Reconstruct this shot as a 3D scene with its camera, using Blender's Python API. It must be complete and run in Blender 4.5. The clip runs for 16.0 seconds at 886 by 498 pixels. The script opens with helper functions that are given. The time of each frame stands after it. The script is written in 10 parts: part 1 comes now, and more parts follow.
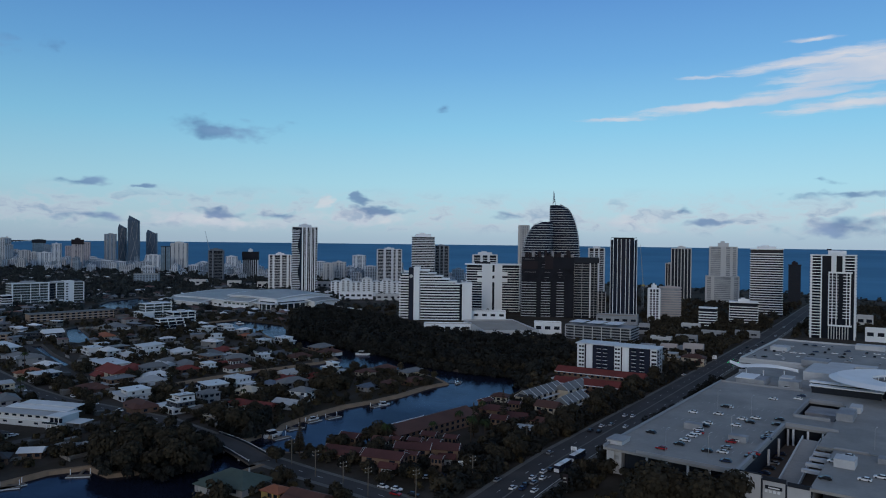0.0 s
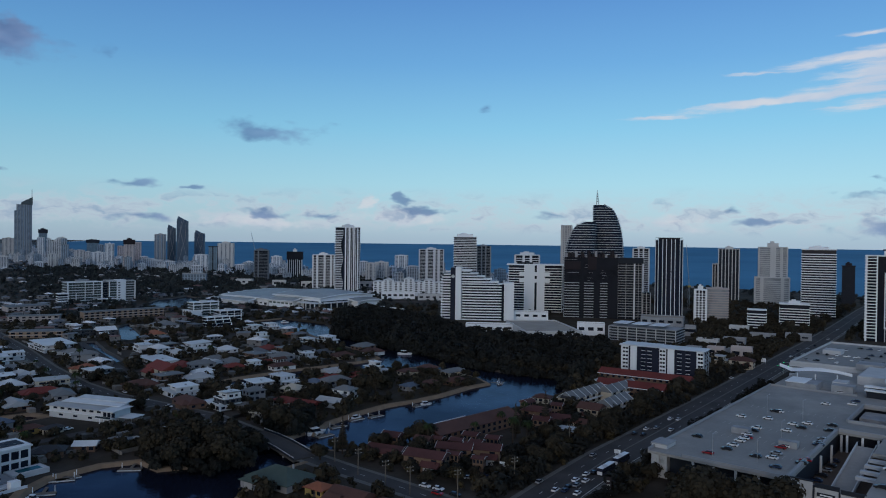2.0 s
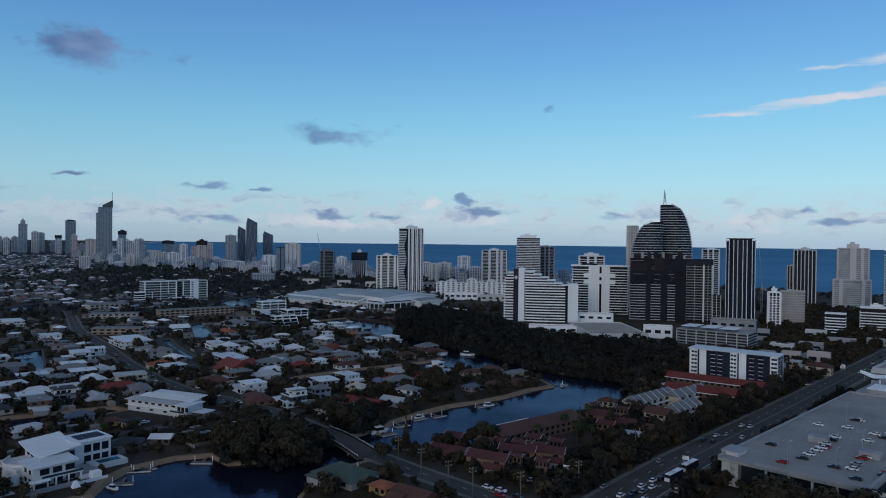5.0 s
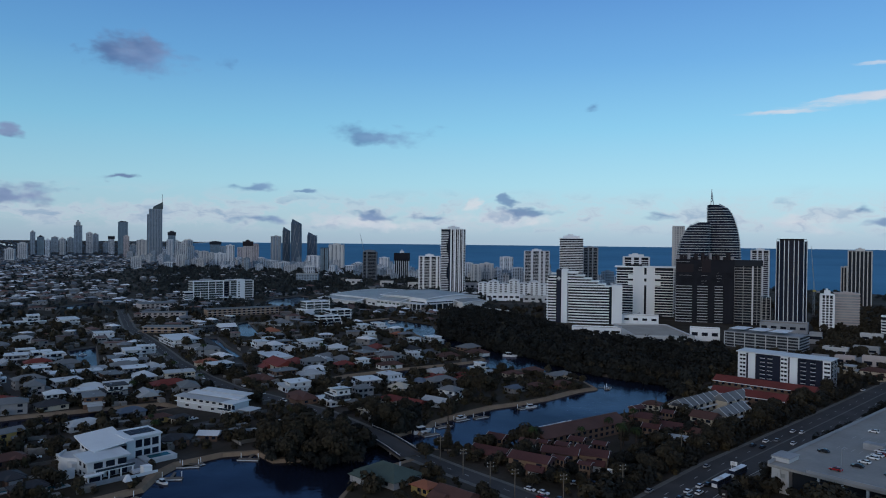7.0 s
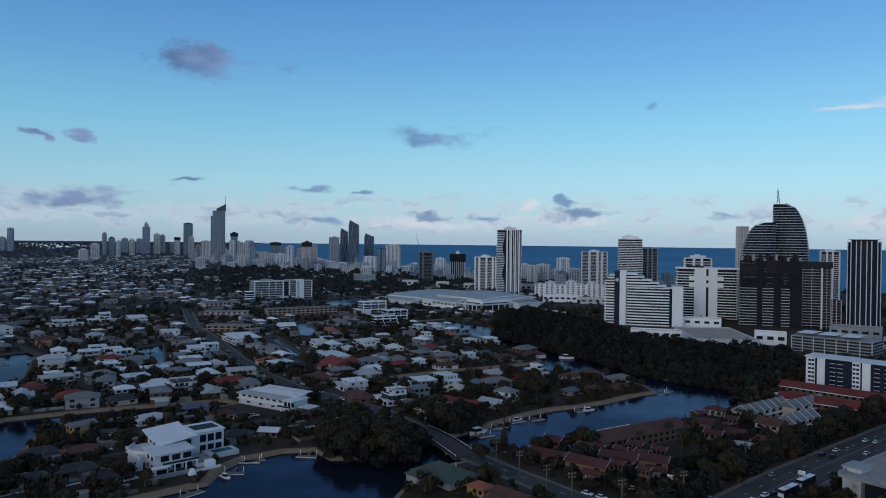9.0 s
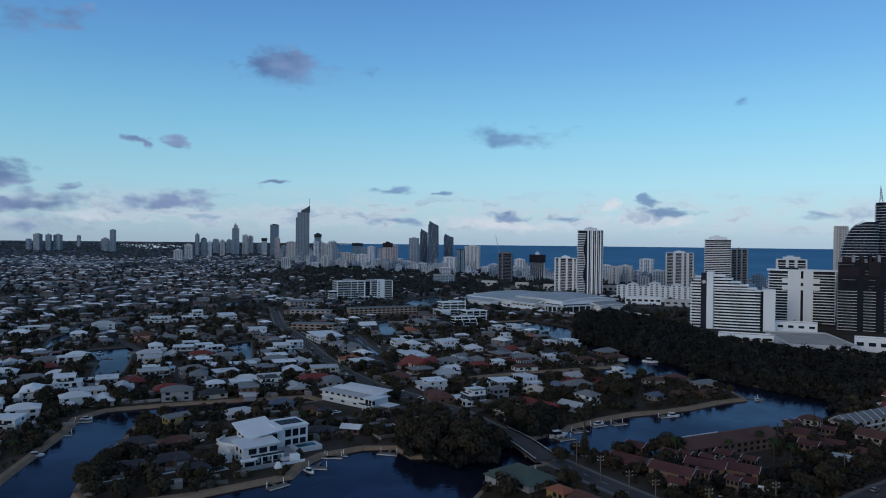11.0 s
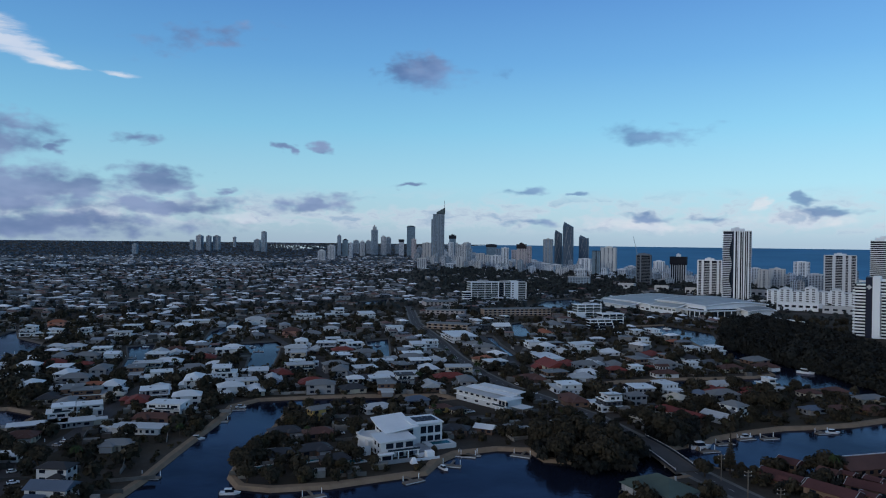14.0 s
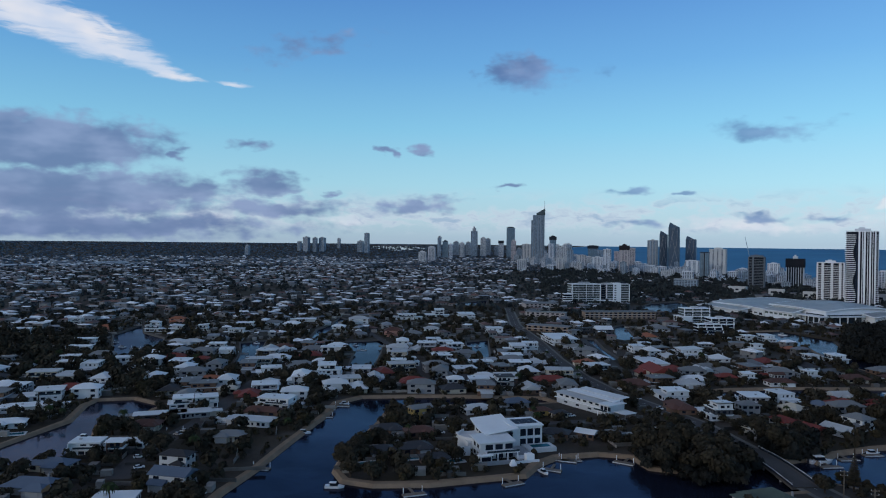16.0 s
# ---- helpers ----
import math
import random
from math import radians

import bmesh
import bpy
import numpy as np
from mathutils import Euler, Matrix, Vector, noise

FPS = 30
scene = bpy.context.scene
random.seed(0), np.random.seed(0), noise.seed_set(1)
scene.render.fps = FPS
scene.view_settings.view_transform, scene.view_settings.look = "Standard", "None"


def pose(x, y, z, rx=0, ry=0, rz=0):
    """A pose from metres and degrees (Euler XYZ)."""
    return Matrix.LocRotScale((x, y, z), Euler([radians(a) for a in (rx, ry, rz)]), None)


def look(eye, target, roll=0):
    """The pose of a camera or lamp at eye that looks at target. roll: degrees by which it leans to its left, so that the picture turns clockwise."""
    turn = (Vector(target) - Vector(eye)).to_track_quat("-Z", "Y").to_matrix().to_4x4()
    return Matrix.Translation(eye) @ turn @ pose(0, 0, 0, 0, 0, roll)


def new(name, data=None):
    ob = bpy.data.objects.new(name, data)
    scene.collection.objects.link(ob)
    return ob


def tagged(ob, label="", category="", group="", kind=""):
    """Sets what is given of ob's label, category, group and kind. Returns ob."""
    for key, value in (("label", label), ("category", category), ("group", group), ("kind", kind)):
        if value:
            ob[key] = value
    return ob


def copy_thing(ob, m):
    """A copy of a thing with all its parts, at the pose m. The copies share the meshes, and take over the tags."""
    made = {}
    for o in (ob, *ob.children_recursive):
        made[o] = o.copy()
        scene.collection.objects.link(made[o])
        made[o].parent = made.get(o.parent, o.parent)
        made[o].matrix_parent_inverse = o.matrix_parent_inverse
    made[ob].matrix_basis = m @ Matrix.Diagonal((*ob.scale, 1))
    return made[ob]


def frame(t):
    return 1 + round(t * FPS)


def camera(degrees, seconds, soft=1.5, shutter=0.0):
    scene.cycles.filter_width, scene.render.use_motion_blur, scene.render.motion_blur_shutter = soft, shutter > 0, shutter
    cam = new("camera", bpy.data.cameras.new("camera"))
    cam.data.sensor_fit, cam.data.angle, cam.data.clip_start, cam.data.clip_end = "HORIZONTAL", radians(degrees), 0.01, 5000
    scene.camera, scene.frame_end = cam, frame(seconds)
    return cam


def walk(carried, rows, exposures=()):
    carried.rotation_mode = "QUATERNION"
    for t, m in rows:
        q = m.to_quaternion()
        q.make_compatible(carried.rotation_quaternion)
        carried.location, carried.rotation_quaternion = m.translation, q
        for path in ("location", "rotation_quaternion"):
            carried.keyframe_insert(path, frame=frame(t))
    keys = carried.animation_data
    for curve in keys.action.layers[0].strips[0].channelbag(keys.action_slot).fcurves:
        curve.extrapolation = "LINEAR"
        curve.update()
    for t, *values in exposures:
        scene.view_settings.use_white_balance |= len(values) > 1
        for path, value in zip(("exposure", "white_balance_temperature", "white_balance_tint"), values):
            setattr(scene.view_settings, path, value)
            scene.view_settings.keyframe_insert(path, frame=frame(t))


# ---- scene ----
cam = camera(64.4, 16.0, soft=1.05)
PATH = [  # seconds, turn to the left, tilt, roll
    (0.0, 0.00, -0.62, -0.67),
    (0.5, 0.86, -0.63, -0.65),
    (1.0, 1.72, -0.64, -0.65),
    (1.5, 2.57, -0.64, -0.66),
    (2.0, 3.41, -0.65, -0.68),
    (2.5, 4.27, -0.65, -0.69),
    (3.0, 5.12, -0.64, -0.71),
    (3.5, 5.98, -0.64, -0.71),
    (4.0, 6.82, -0.64, -0.68),
    (6.5, 11.10, -0.63, -0.65),
    (7.0, 11.95, -0.62, -0.64),
    (7.5, 12.82, -0.62, -0.64),
    (8.0, 13.77, -0.61, -0.63),
    (8.5, 14.95, -0.60, -0.62),
    (9.0, 16.50, -0.60, -0.62),
    (11.5, 24.61, -0.61, -0.61),
    (12.0, 26.33, -0.61, -0.63),
    (12.5, 28.11, -0.62, -0.64),
    (13.0, 29.95, -0.62, -0.64),
    (13.5, 31.84, -0.63, -0.64),
    (14.0, 33.81, -0.63, -0.64),
    (14.5, 35.85, -0.62, -0.62),
    (15.0, 37.86, -0.61, -0.62),
    (15.5, 39.88, -0.62, -0.61),
    (16.0, 41.91, -0.61, -0.59),
]
# the clip brightens a little as the view swings inland
EXPOSE = [(0.0, -0.09), (7.0, 0.0), (12.5, 0.09), (16.0, 0.17)]
walk(cam, [(t, pose(0, 0, 95, 90 + tilt, roll, turn)) for t, turn, tilt, roll in PATH], EXPOSE)


# ---- world and sun ----
def lin(r, g, b):
    """Linear colour from 0-255 sRGB."""
    return tuple((c / 255 / 12.92) if c < 11 else ((c / 255 + 0.055) / 1.055) ** 2.4 for c in (r, g, b)) + (1.0,)


class Nodes:
    """Short way to write a node tree."""

    def __init__(self, tree):
        self.tree = tree
        tree.nodes.clear()

    def add(self, kind, inputs=(), **settings):
        n = self.tree.nodes.new(kind)
        for key, value in settings.items():
            setattr(n, key, value)
        for key, value in dict(inputs).items():
            if isinstance(value, bpy.types.NodeSocket):
                self.tree.links.new(value, n.inputs[key])
            else:
                n.inputs[key].default_value = value
        return n

    def math(self, op, a, b=0.0, c=0.0, clamp=False):
        return self.add("ShaderNodeMath", {0: a, 1: b, 2: c}, operation=op, use_clamp=clamp).outputs[0]

    def mix(self, fac, a, b, mode="MIX"):
        n = self.add("ShaderNodeMix", {0: fac, 6: a, 7: b}, data_type="RGBA", blend_type=mode)
        return n.outputs[2]

    def noise(self, vector, scale, detail=3.0, rough=0.55):
        return self.add("ShaderNodeTexNoise", {"Vector": vector, "Scale": scale, "Detail": detail, "Roughness": rough}).outputs[0]

    def smooth(self, value, lo, hi, to0=0.0, to1=1.0):
        return self.add("ShaderNodeMapRange", {0: value, 1: lo, 2: hi, 3: to0, 4: to1}, interpolation_type="SMOOTHSTEP").outputs[0]


world = bpy.data.worlds.new("world")
scene.world = world
world.use_nodes = True
W = Nodes(world.node_tree)
way = W.add("ShaderNodeTexCoord").outputs["Generated"]
xyz = W.add("ShaderNodeSeparateXYZ", {0: way})
elev = W.math("MULTIPLY", W.math("ARCSINE", xyz.outputs[2]), 57.296)
azim = W.math("MULTIPLY", W.math("ARCTAN2", W.math("MULTIPLY", xyz.outputs[0], -1.0), xyz.outputs[1]), 57.296)
sky_map = W.add("ShaderNodeCombineXYZ", {0: azim, 1: elev}).outputs[0]
# clear evening sky: pale at the sea, deepening upwards
ramp = W.add("ShaderNodeValToRGB", {0: W.math("DIVIDE", elev, 90.0, clamp=True)})
SKY = [(0.0, (158, 182, 202)), (0.02, (163, 196, 214)), (0.05, (150, 201, 223)), (0.10, (120, 186, 221)), (0.155, (93, 158, 212)),
       (0.22, (72, 130, 197)), (0.32, (84, 122, 170)), (0.5, (92, 108, 136)), (1.0, (96, 102, 116))]
for i, (at, colour) in enumerate(SKY):
    stop = ramp.color_ramp.elements[i] if i < 2 else ramp.color_ramp.elements.new(at)
    stop.position, stop.color = at, lin(*colour)
SUN_AZ, SUN_EL = 165.0, 11.0   # the low sun, far behind
nishita = W.add("ShaderNodeTexSky", sky_type="NISHITA", sun_disc=False, sun_elevation=radians(SUN_EL), sun_rotation=radians(-SUN_AZ), dust_density=1.5)
# the warm evening glow round the sun, behind the view
toward = W.add("ShaderNodeVectorMath", {0: way, 1: (-math.sin(radians(SUN_AZ)), math.cos(radians(SUN_AZ)), 0.15)}, operation="DOT_PRODUCT").outputs[1]
glow = W.mix(W.smooth(toward, 0.1, 1.0), (0, 0, 0, 1), (0.22, 0.2, 0.18, 1))
base = W.mix(1.0, ramp.outputs[0], W.mix(1.0, nishita.outputs[0], (0.02, 0.02, 0.02, 1), "MULTIPLY"), "ADD")
slant = W.smooth(azim, -25.0, 65.0, 1.06, 0.87)    # sky dimmed away from the sea, in place of lens falloff
base = W.mix(1.0, base, W.add("ShaderNodeCombineXYZ", {0: slant, 1: slant, 2: slant}).outputs[0], "MULTIPLY")
base = W.mix(1.0, base, glow, "ADD")
warp = W.add("ShaderNodeTexNoise", {"Vector": W.add("ShaderNodeMapping", {0: sky_map, 3: (0.16, 0.42, 1)}).outputs[0], "Scale": 1.0, "Detail": 3.0})
warped = W.add("ShaderNodeVectorMath", {0: warp.outputs["Color"], 1: (0.5, 0.5, 0.5)}, operation="SUBTRACT").outputs[0]
warped = W.add("ShaderNodeVectorMath", {0: warped, 1: (5.0, 1.6, 0)}, operation="MULTIPLY").outputs[0]
curl = W.add("ShaderNodeTexNoise", {"Vector": W.add("ShaderNodeMapping", {0: sky_map, 3: (0.7, 1.3, 1)}).outputs[0], "Scale": 1.0, "Detail": 2.0})
curled = W.add("ShaderNodeVectorMath", {0: curl.outputs["Color"], 1: (0.5, 0.5, 0.5)}, operation="SUBTRACT").outputs[0]
curled = W.add("ShaderNodeVectorMath", {0: curled, 1: (2.6, 1.1, 0)}, operation="MULTIPLY").outputs[0]
warped = W.add("ShaderNodeVectorMath", {0: sky_map, 1: warped}, operation="ADD").outputs[0]
warped = W.add("ShaderNodeVectorMath", {0: warped, 1: curled}, operation="ADD").outputs[0]
billow = W.noise(W.add("ShaderNodeMapping", {0: sky_map, 3: (0.5, 0.9, 1)}).outputs[0], 1.0, 3.5, 0.5)


def clouds(rows, coords=None):
    """Density of a family of clouds: azimuth, elevation, half width, half height (degrees), slope, strength."""
    total = None
    for a, e, rx, ry, slope, power in rows:
        m = W.add("ShaderNodeMapping", {0: coords or warped, 1: (a, e, 0), 2: (0, 0, radians(slope)), 3: (rx, ry, 1)}, vector_type="TEXTURE")
        size = W.add("ShaderNodeVectorMath", {0: m.outputs[0]}, operation="LENGTH").outputs[1]
        d = W.math("MULTIPLY", W.math("SUBTRACT", 1.0, size, clamp=True), power)
        total = d if total is None else W.math("MAXIMUM", total, d)
    return total


def cover(density, soft=0.45):
    mask = W.math("MULTIPLY_ADD", W.math("SUBTRACT", billow, 0.5), 1.5, density)
    return W.math("MULTIPLY", W.smooth(mask, 0.12, 0.12 + soft), W.smooth(density, 0.0, 0.12))


grey = clouds([
    (17.01, 8.51, 5.6, 1.15, 1, 1.0), (27.20, 4.28, 2.1, 0.6, 0, 1.0), (22.78, 3.78, 1.2, 0.28, 0, 1.0), (-0.01, 10.56, 1.3, 0.55, 0, 0.55),
    (6.18, 3.28, 1.1, 0.8, 0, 1.3), (5.17, 2.30, 2.6, 0.62, 0, 1.2), (12.87, 1.98, 2.4, 0.45, 0, 1.0), (17.79, 2.05, 3.0, 0.4, 0, 0.9),
    (-20.70, 1.81, 2.8, 0.5, 0, 1.0), (-18.65, 2.63, 0.8, 0.5, 0, 0.8), (-29.51, 3.59, 4.0, 0.4, -3, 0.9), (-28.08, 4.75, 1.8, 0.4, 0, 0.6),
    (-29.20, 1.43, 5.0, 1.0, 0, 0.8), (-5.30, 2.05, 2.2, 0.35, 0, 0.6), (27.00, 1.48, 4.0, 0.4, 0, 0.7),
    (35.37, 13.21, 4.4, 1.9, 0, 0.85), (29.68, 13.14, 1.2, 0.9, 0, 0.5), (16.81, 8.82, 6.0, 0.5, -3, 0.6)])
bank = clouds([
    (71.77, 6.77, 12.0, 2.9, 0, 1.6), (72.11, 3.20, 18.0, 2.6, 0, 1.6), (56.32, 4.56, 4.2, 1.5, -8, 1.2), (55.65, 2.53, 8.5, 1.1, 0, 1.1),
    (44.19, 3.00, 5.5, 0.9, -5, 1.0), (36.05, 13.84, 3.7, 1.7, -8, 0.85), (53.12, 14.97, 7.0, 1.7, -12, 0.55), (62.19, 6.49, 1.3, 0.8, 0, 1.0),
    (45.84, 7.20, 0.8, 0.5, 0, 1.1), (43.54, 7.28, 1.7, 0.65, 0, 1.1), (36.63, 4.70, 1.8, 0.4, -6, 1.0), (57.62, 7.53, 1.3, 0.6, 0, 0.6),
    (51.25, 3.70, 1.2, 0.35, 0, 0.8), (68.0, 1.0, 22.0, 1.6, 0, 1.15), (57.11, 7.50, 2.0, 0.5, 0, 0.7)])
pale = clouds([
    (9.25, 2.95, 1.1, 1.0, 0, 1.3), (6.62, 1.86, 6.0, 0.7, 0, 0.9),
    (16.32, 1.47, 11.0, 0.7, 0, 0.8), (-15.08, 1.75, 4.5, 0.9, 0, 0.7), (-31.91, 2.21, 1.5, 0.8, 0, 0.9),
    (60.94, 1.98, 4.5, 0.5, 0, 1.0), (50.33, 1.72, 4.0, 0.5, 0, 0.9)])
# thin wind-drawn cirrus: warped little, combed along its length; unseen sheets are added above the view in the west
light_warp = W.add("ShaderNodeVectorMath", {0: curled, 1: (0.55, 0.42, 0)}, operation="MULTIPLY").outputs[0]
light_warp = W.add("ShaderNodeVectorMath", {0: sky_map, 1: light_warp}, operation="ADD").outputs[0]
wisp = clouds([
    (-33.0, 12.6, 10.0, 1.7, -6, 1.8), (-27.5, 13.2, 8.5, 0.62, -6, 1.3), (-22.5, 10.5, 12.5, 0.5, -4, 1.5), (-13.0, 9.7, 4.5, 0.26, 0, 1.0),
    (-28.0, 11.5, 7.0, 0.75, -7, 1.2), (-30.5, 10.0, 8.0, 0.7, -4, 1.2), (-27.6, 14.6, 2.6, 0.3, 0, 1.0), (-20.5, 12.5, 3.4, 0.22, 2, 0.9), (-37.0, 12.0, 6.0, 2.2, -6, 1.6)], light_warp)
wisp_west = clouds([
    (71.5, 15.2, 9.5, 2.0, 15, 1.8), (65.8, 13.3, 5.6, 0.95, 18, 1.6), (76.0, 17.5, 9.0, 1.8, 15, 1.6), (67.5, 15.2, 2.0, 0.45, 32, 1.2), (58.6, 11.9, 1.8, 0.26, 3, 0.9), (63.0, 12.2, 3.0, 0.36, 8, 1.1),
    # unseen sheets, added so the western canal mirrors a brighter sky
    (82.0, 24.0, 19.0, 6.5, 8, 2.4), (86.0, 33.0, 20.0, 8.0, 0, 2.0)], light_warp)
comb = W.noise(W.add("ShaderNodeMapping", {0: light_warp, 2: (0, 0, radians(7)), 3: (0.16, 1.7, 1)}).outputs[0], 1.0, 5.0, 0.62)
comb_west = W.noise(W.add("ShaderNodeMapping", {0: light_warp, 2: (0, 0, radians(-15)), 3: (0.2, 1.6, 1)}).outputs[0], 1.0, 5.0, 0.62)


def wisp_cover(density, fibre):
    """Cirrus: the fibres thin out towards the edges."""
    mask = W.math("MULTIPLY_ADD", W.math("SUBTRACT", fibre, 0.5), 2.6, density)
    return W.math("MULTIPLY", W.smooth(mask, 0.0, 1.15), W.smooth(density, 0.0, 0.4))


streak = W.smooth(W.noise(W.add("ShaderNodeMapping", {0: sky_map, 2: (0, 0, 0.2), 3: (0.12, 0.9, 1)}).outputs[0], 1.0, 5.0, 0.6), 0.3, 0.7)
lump = W.smooth(W.noise(W.add("ShaderNodeMapping", {0: sky_map, 3: (0.22, 0.5, 1)}).outputs[0], 1.0, 3.0, 0.5), 0.35, 0.7)
low_noise = W.noise(W.add("ShaderNodeMapping", {0: warped, 3: (0.3, 0.75, 1)}).outputs[0], 1.0, 5.0, 0.6)
low_band = W.math("MULTIPLY", W.math("MULTIPLY", W.smooth(elev, 0.3, 1.5), W.smooth(elev, 4.6, 2.2)), W.smooth(low_noise, 0.4, 0.62))
pale_cover, bank_cover, grey_cover = cover(pale, 0.7), cover(bank, 0.7), cover(grey, 0.75)
sky = W.mix(W.math("MULTIPLY", pale_cover, W.math("MULTIPLY_ADD", streak, 0.45, 0.45)), base, W.mix(lump, lin(196, 206, 222), lin(220, 220, 226)))
for density, fibre in ((wisp, comb), (wisp_west, comb_west)):
    sky = W.mix(W.math("MULTIPLY", wisp_cover(density, fibre), 0.86), sky, W.mix(lump, lin(198, 208, 226), lin(226, 224, 228)))
sky = W.mix(W.math("MULTIPLY", low_band, 0.7), sky, W.mix(W.smooth(low_noise, 0.5, 0.72), lin(196, 204, 218), lin(140, 162, 192)))
sky = W.mix(W.math("MULTIPLY", bank_cover, 0.9), sky, W.mix(lump, lin(94, 116, 158), lin(128, 146, 184)))
sky = W.mix(W.math("MULTIPLY", grey_cover, 0.75), sky, W.mix(lump, lin(82, 116, 164), lin(114, 142, 186)))
ground_side = W.smooth(elev, -3.0, -0.6)
sky = W.mix(ground_side, lin(60, 70, 84), sky)
W.add("ShaderNodeOutputWorld", {0: W.add("ShaderNodeBackground", {0: sky, 1: 1.0}).outputs[0]})

sun = new("sun", bpy.data.lights.new("sun", "SUN"))
sun.data.energy, sun.data.angle, sun.data.color = 0.38, radians(14), (1.0, 0.91, 0.83)
sun.matrix_world = look((0, 0, 0), (math.sin(radians(SUN_AZ)), -math.cos(radians(SUN_AZ)), -math.tan(radians(SUN_EL))))


# ---- materials ----
def surf(name, rgb, rough=0.7, var=0.3, scale=0.35, bump=0.15, metal=0.0, spec=0.4, each=0.0, second=None):
    """A weathered surface: broad stains, fine grain and relief; each: how much one object differs from the next."""
    m = bpy.data.materials.new(name)
    m.use_nodes = True
    N = Nodes(m.node_tree)
    at = N.add("ShaderNodeTexCoord").outputs["Object"]
    broad, fine = N.noise(at, scale, 4.0), N.noise(at, scale * 14, 2.0)
    value = N.math("ADD", N.math("MULTIPLY", N.math("SUBTRACT", broad, 0.5), 2.4 * var), N.math("MULTIPLY", N.math("SUBTRACT", fine, 0.5), var))
    if each:
        value = N.math("ADD", value, N.math("MULTIPLY", N.math("SUBTRACT", N.add("ShaderNodeObjectInfo").outputs["Random"], 0.5), each))
    value = N.math("ADD", value, 1.0)
    colour = (*rgb, 1)
    if second:
        colour = N.mix(N.smooth(N.noise(at, scale * 0.6, 3.0), 0.42, 0.6), colour, (*second, 1))
    shade = N.add("ShaderNodeCombineXYZ", {0: value, 1: value, 2: value}).outputs[0]
    colour = N.mix(1.0, colour, shade, "MULTIPLY")
    inputs = {"Base Color": colour, "Roughness": rough, "Metallic": metal, "Specular IOR Level": spec}
    if bump:
        inputs["Normal"] = N.add("ShaderNodeBump", {"Strength": bump, "Distance": 0.1, "Height": fine}).outputs[0]
    b = N.add("ShaderNodeBsdfPrincipled", inputs)
    N.add("ShaderNodeOutputMaterial", {0: b.outputs[0]})
    return m


def facade(name, wall, glass, storey=3.1, bay=4.0, low=0.35, gap=0.3):
    """A far facade: rows of dark panes in a plain wall, for surfaces that stay a mile away."""
    m = bpy.data.materials.new(name)
    m.use_nodes = True
    N = Nodes(m.node_tree)
    at = N.add("ShaderNodeTexCoord").outputs["Object"]
    p = N.add("ShaderNodeSeparateXYZ", {0: at})
    up = N.math("FRACT", N.math("DIVIDE", p.outputs[2], storey))
    along = N.math("FRACT", N.math("DIVIDE", N.math("ADD", p.outputs[0], p.outputs[1]), bay))
    pane = N.math("MULTIPLY", N.math("GREATER_THAN", up, low), N.math("GREATER_THAN", along, gap))
    stain = N.smooth(N.noise(at, 0.06, 4.0), 0.3, 0.7, 0.82, 1.1)
    shade = N.add("ShaderNodeCombineXYZ", {0: stain, 1: stain, 2: stain}).outputs[0]
    colour = N.mix(1.0, N.mix(pane, (*wall, 1), (*glass, 1)), shade, "MULTIPLY")
    b = N.add("ShaderNodeBsdfPrincipled", {"Base Color": colour, "Roughness": N.math("MULTIPLY_ADD", pane, -0.4, 0.75)})
    N.add("ShaderNodeOutputMaterial", {0: b.outputs[0]})
    return m


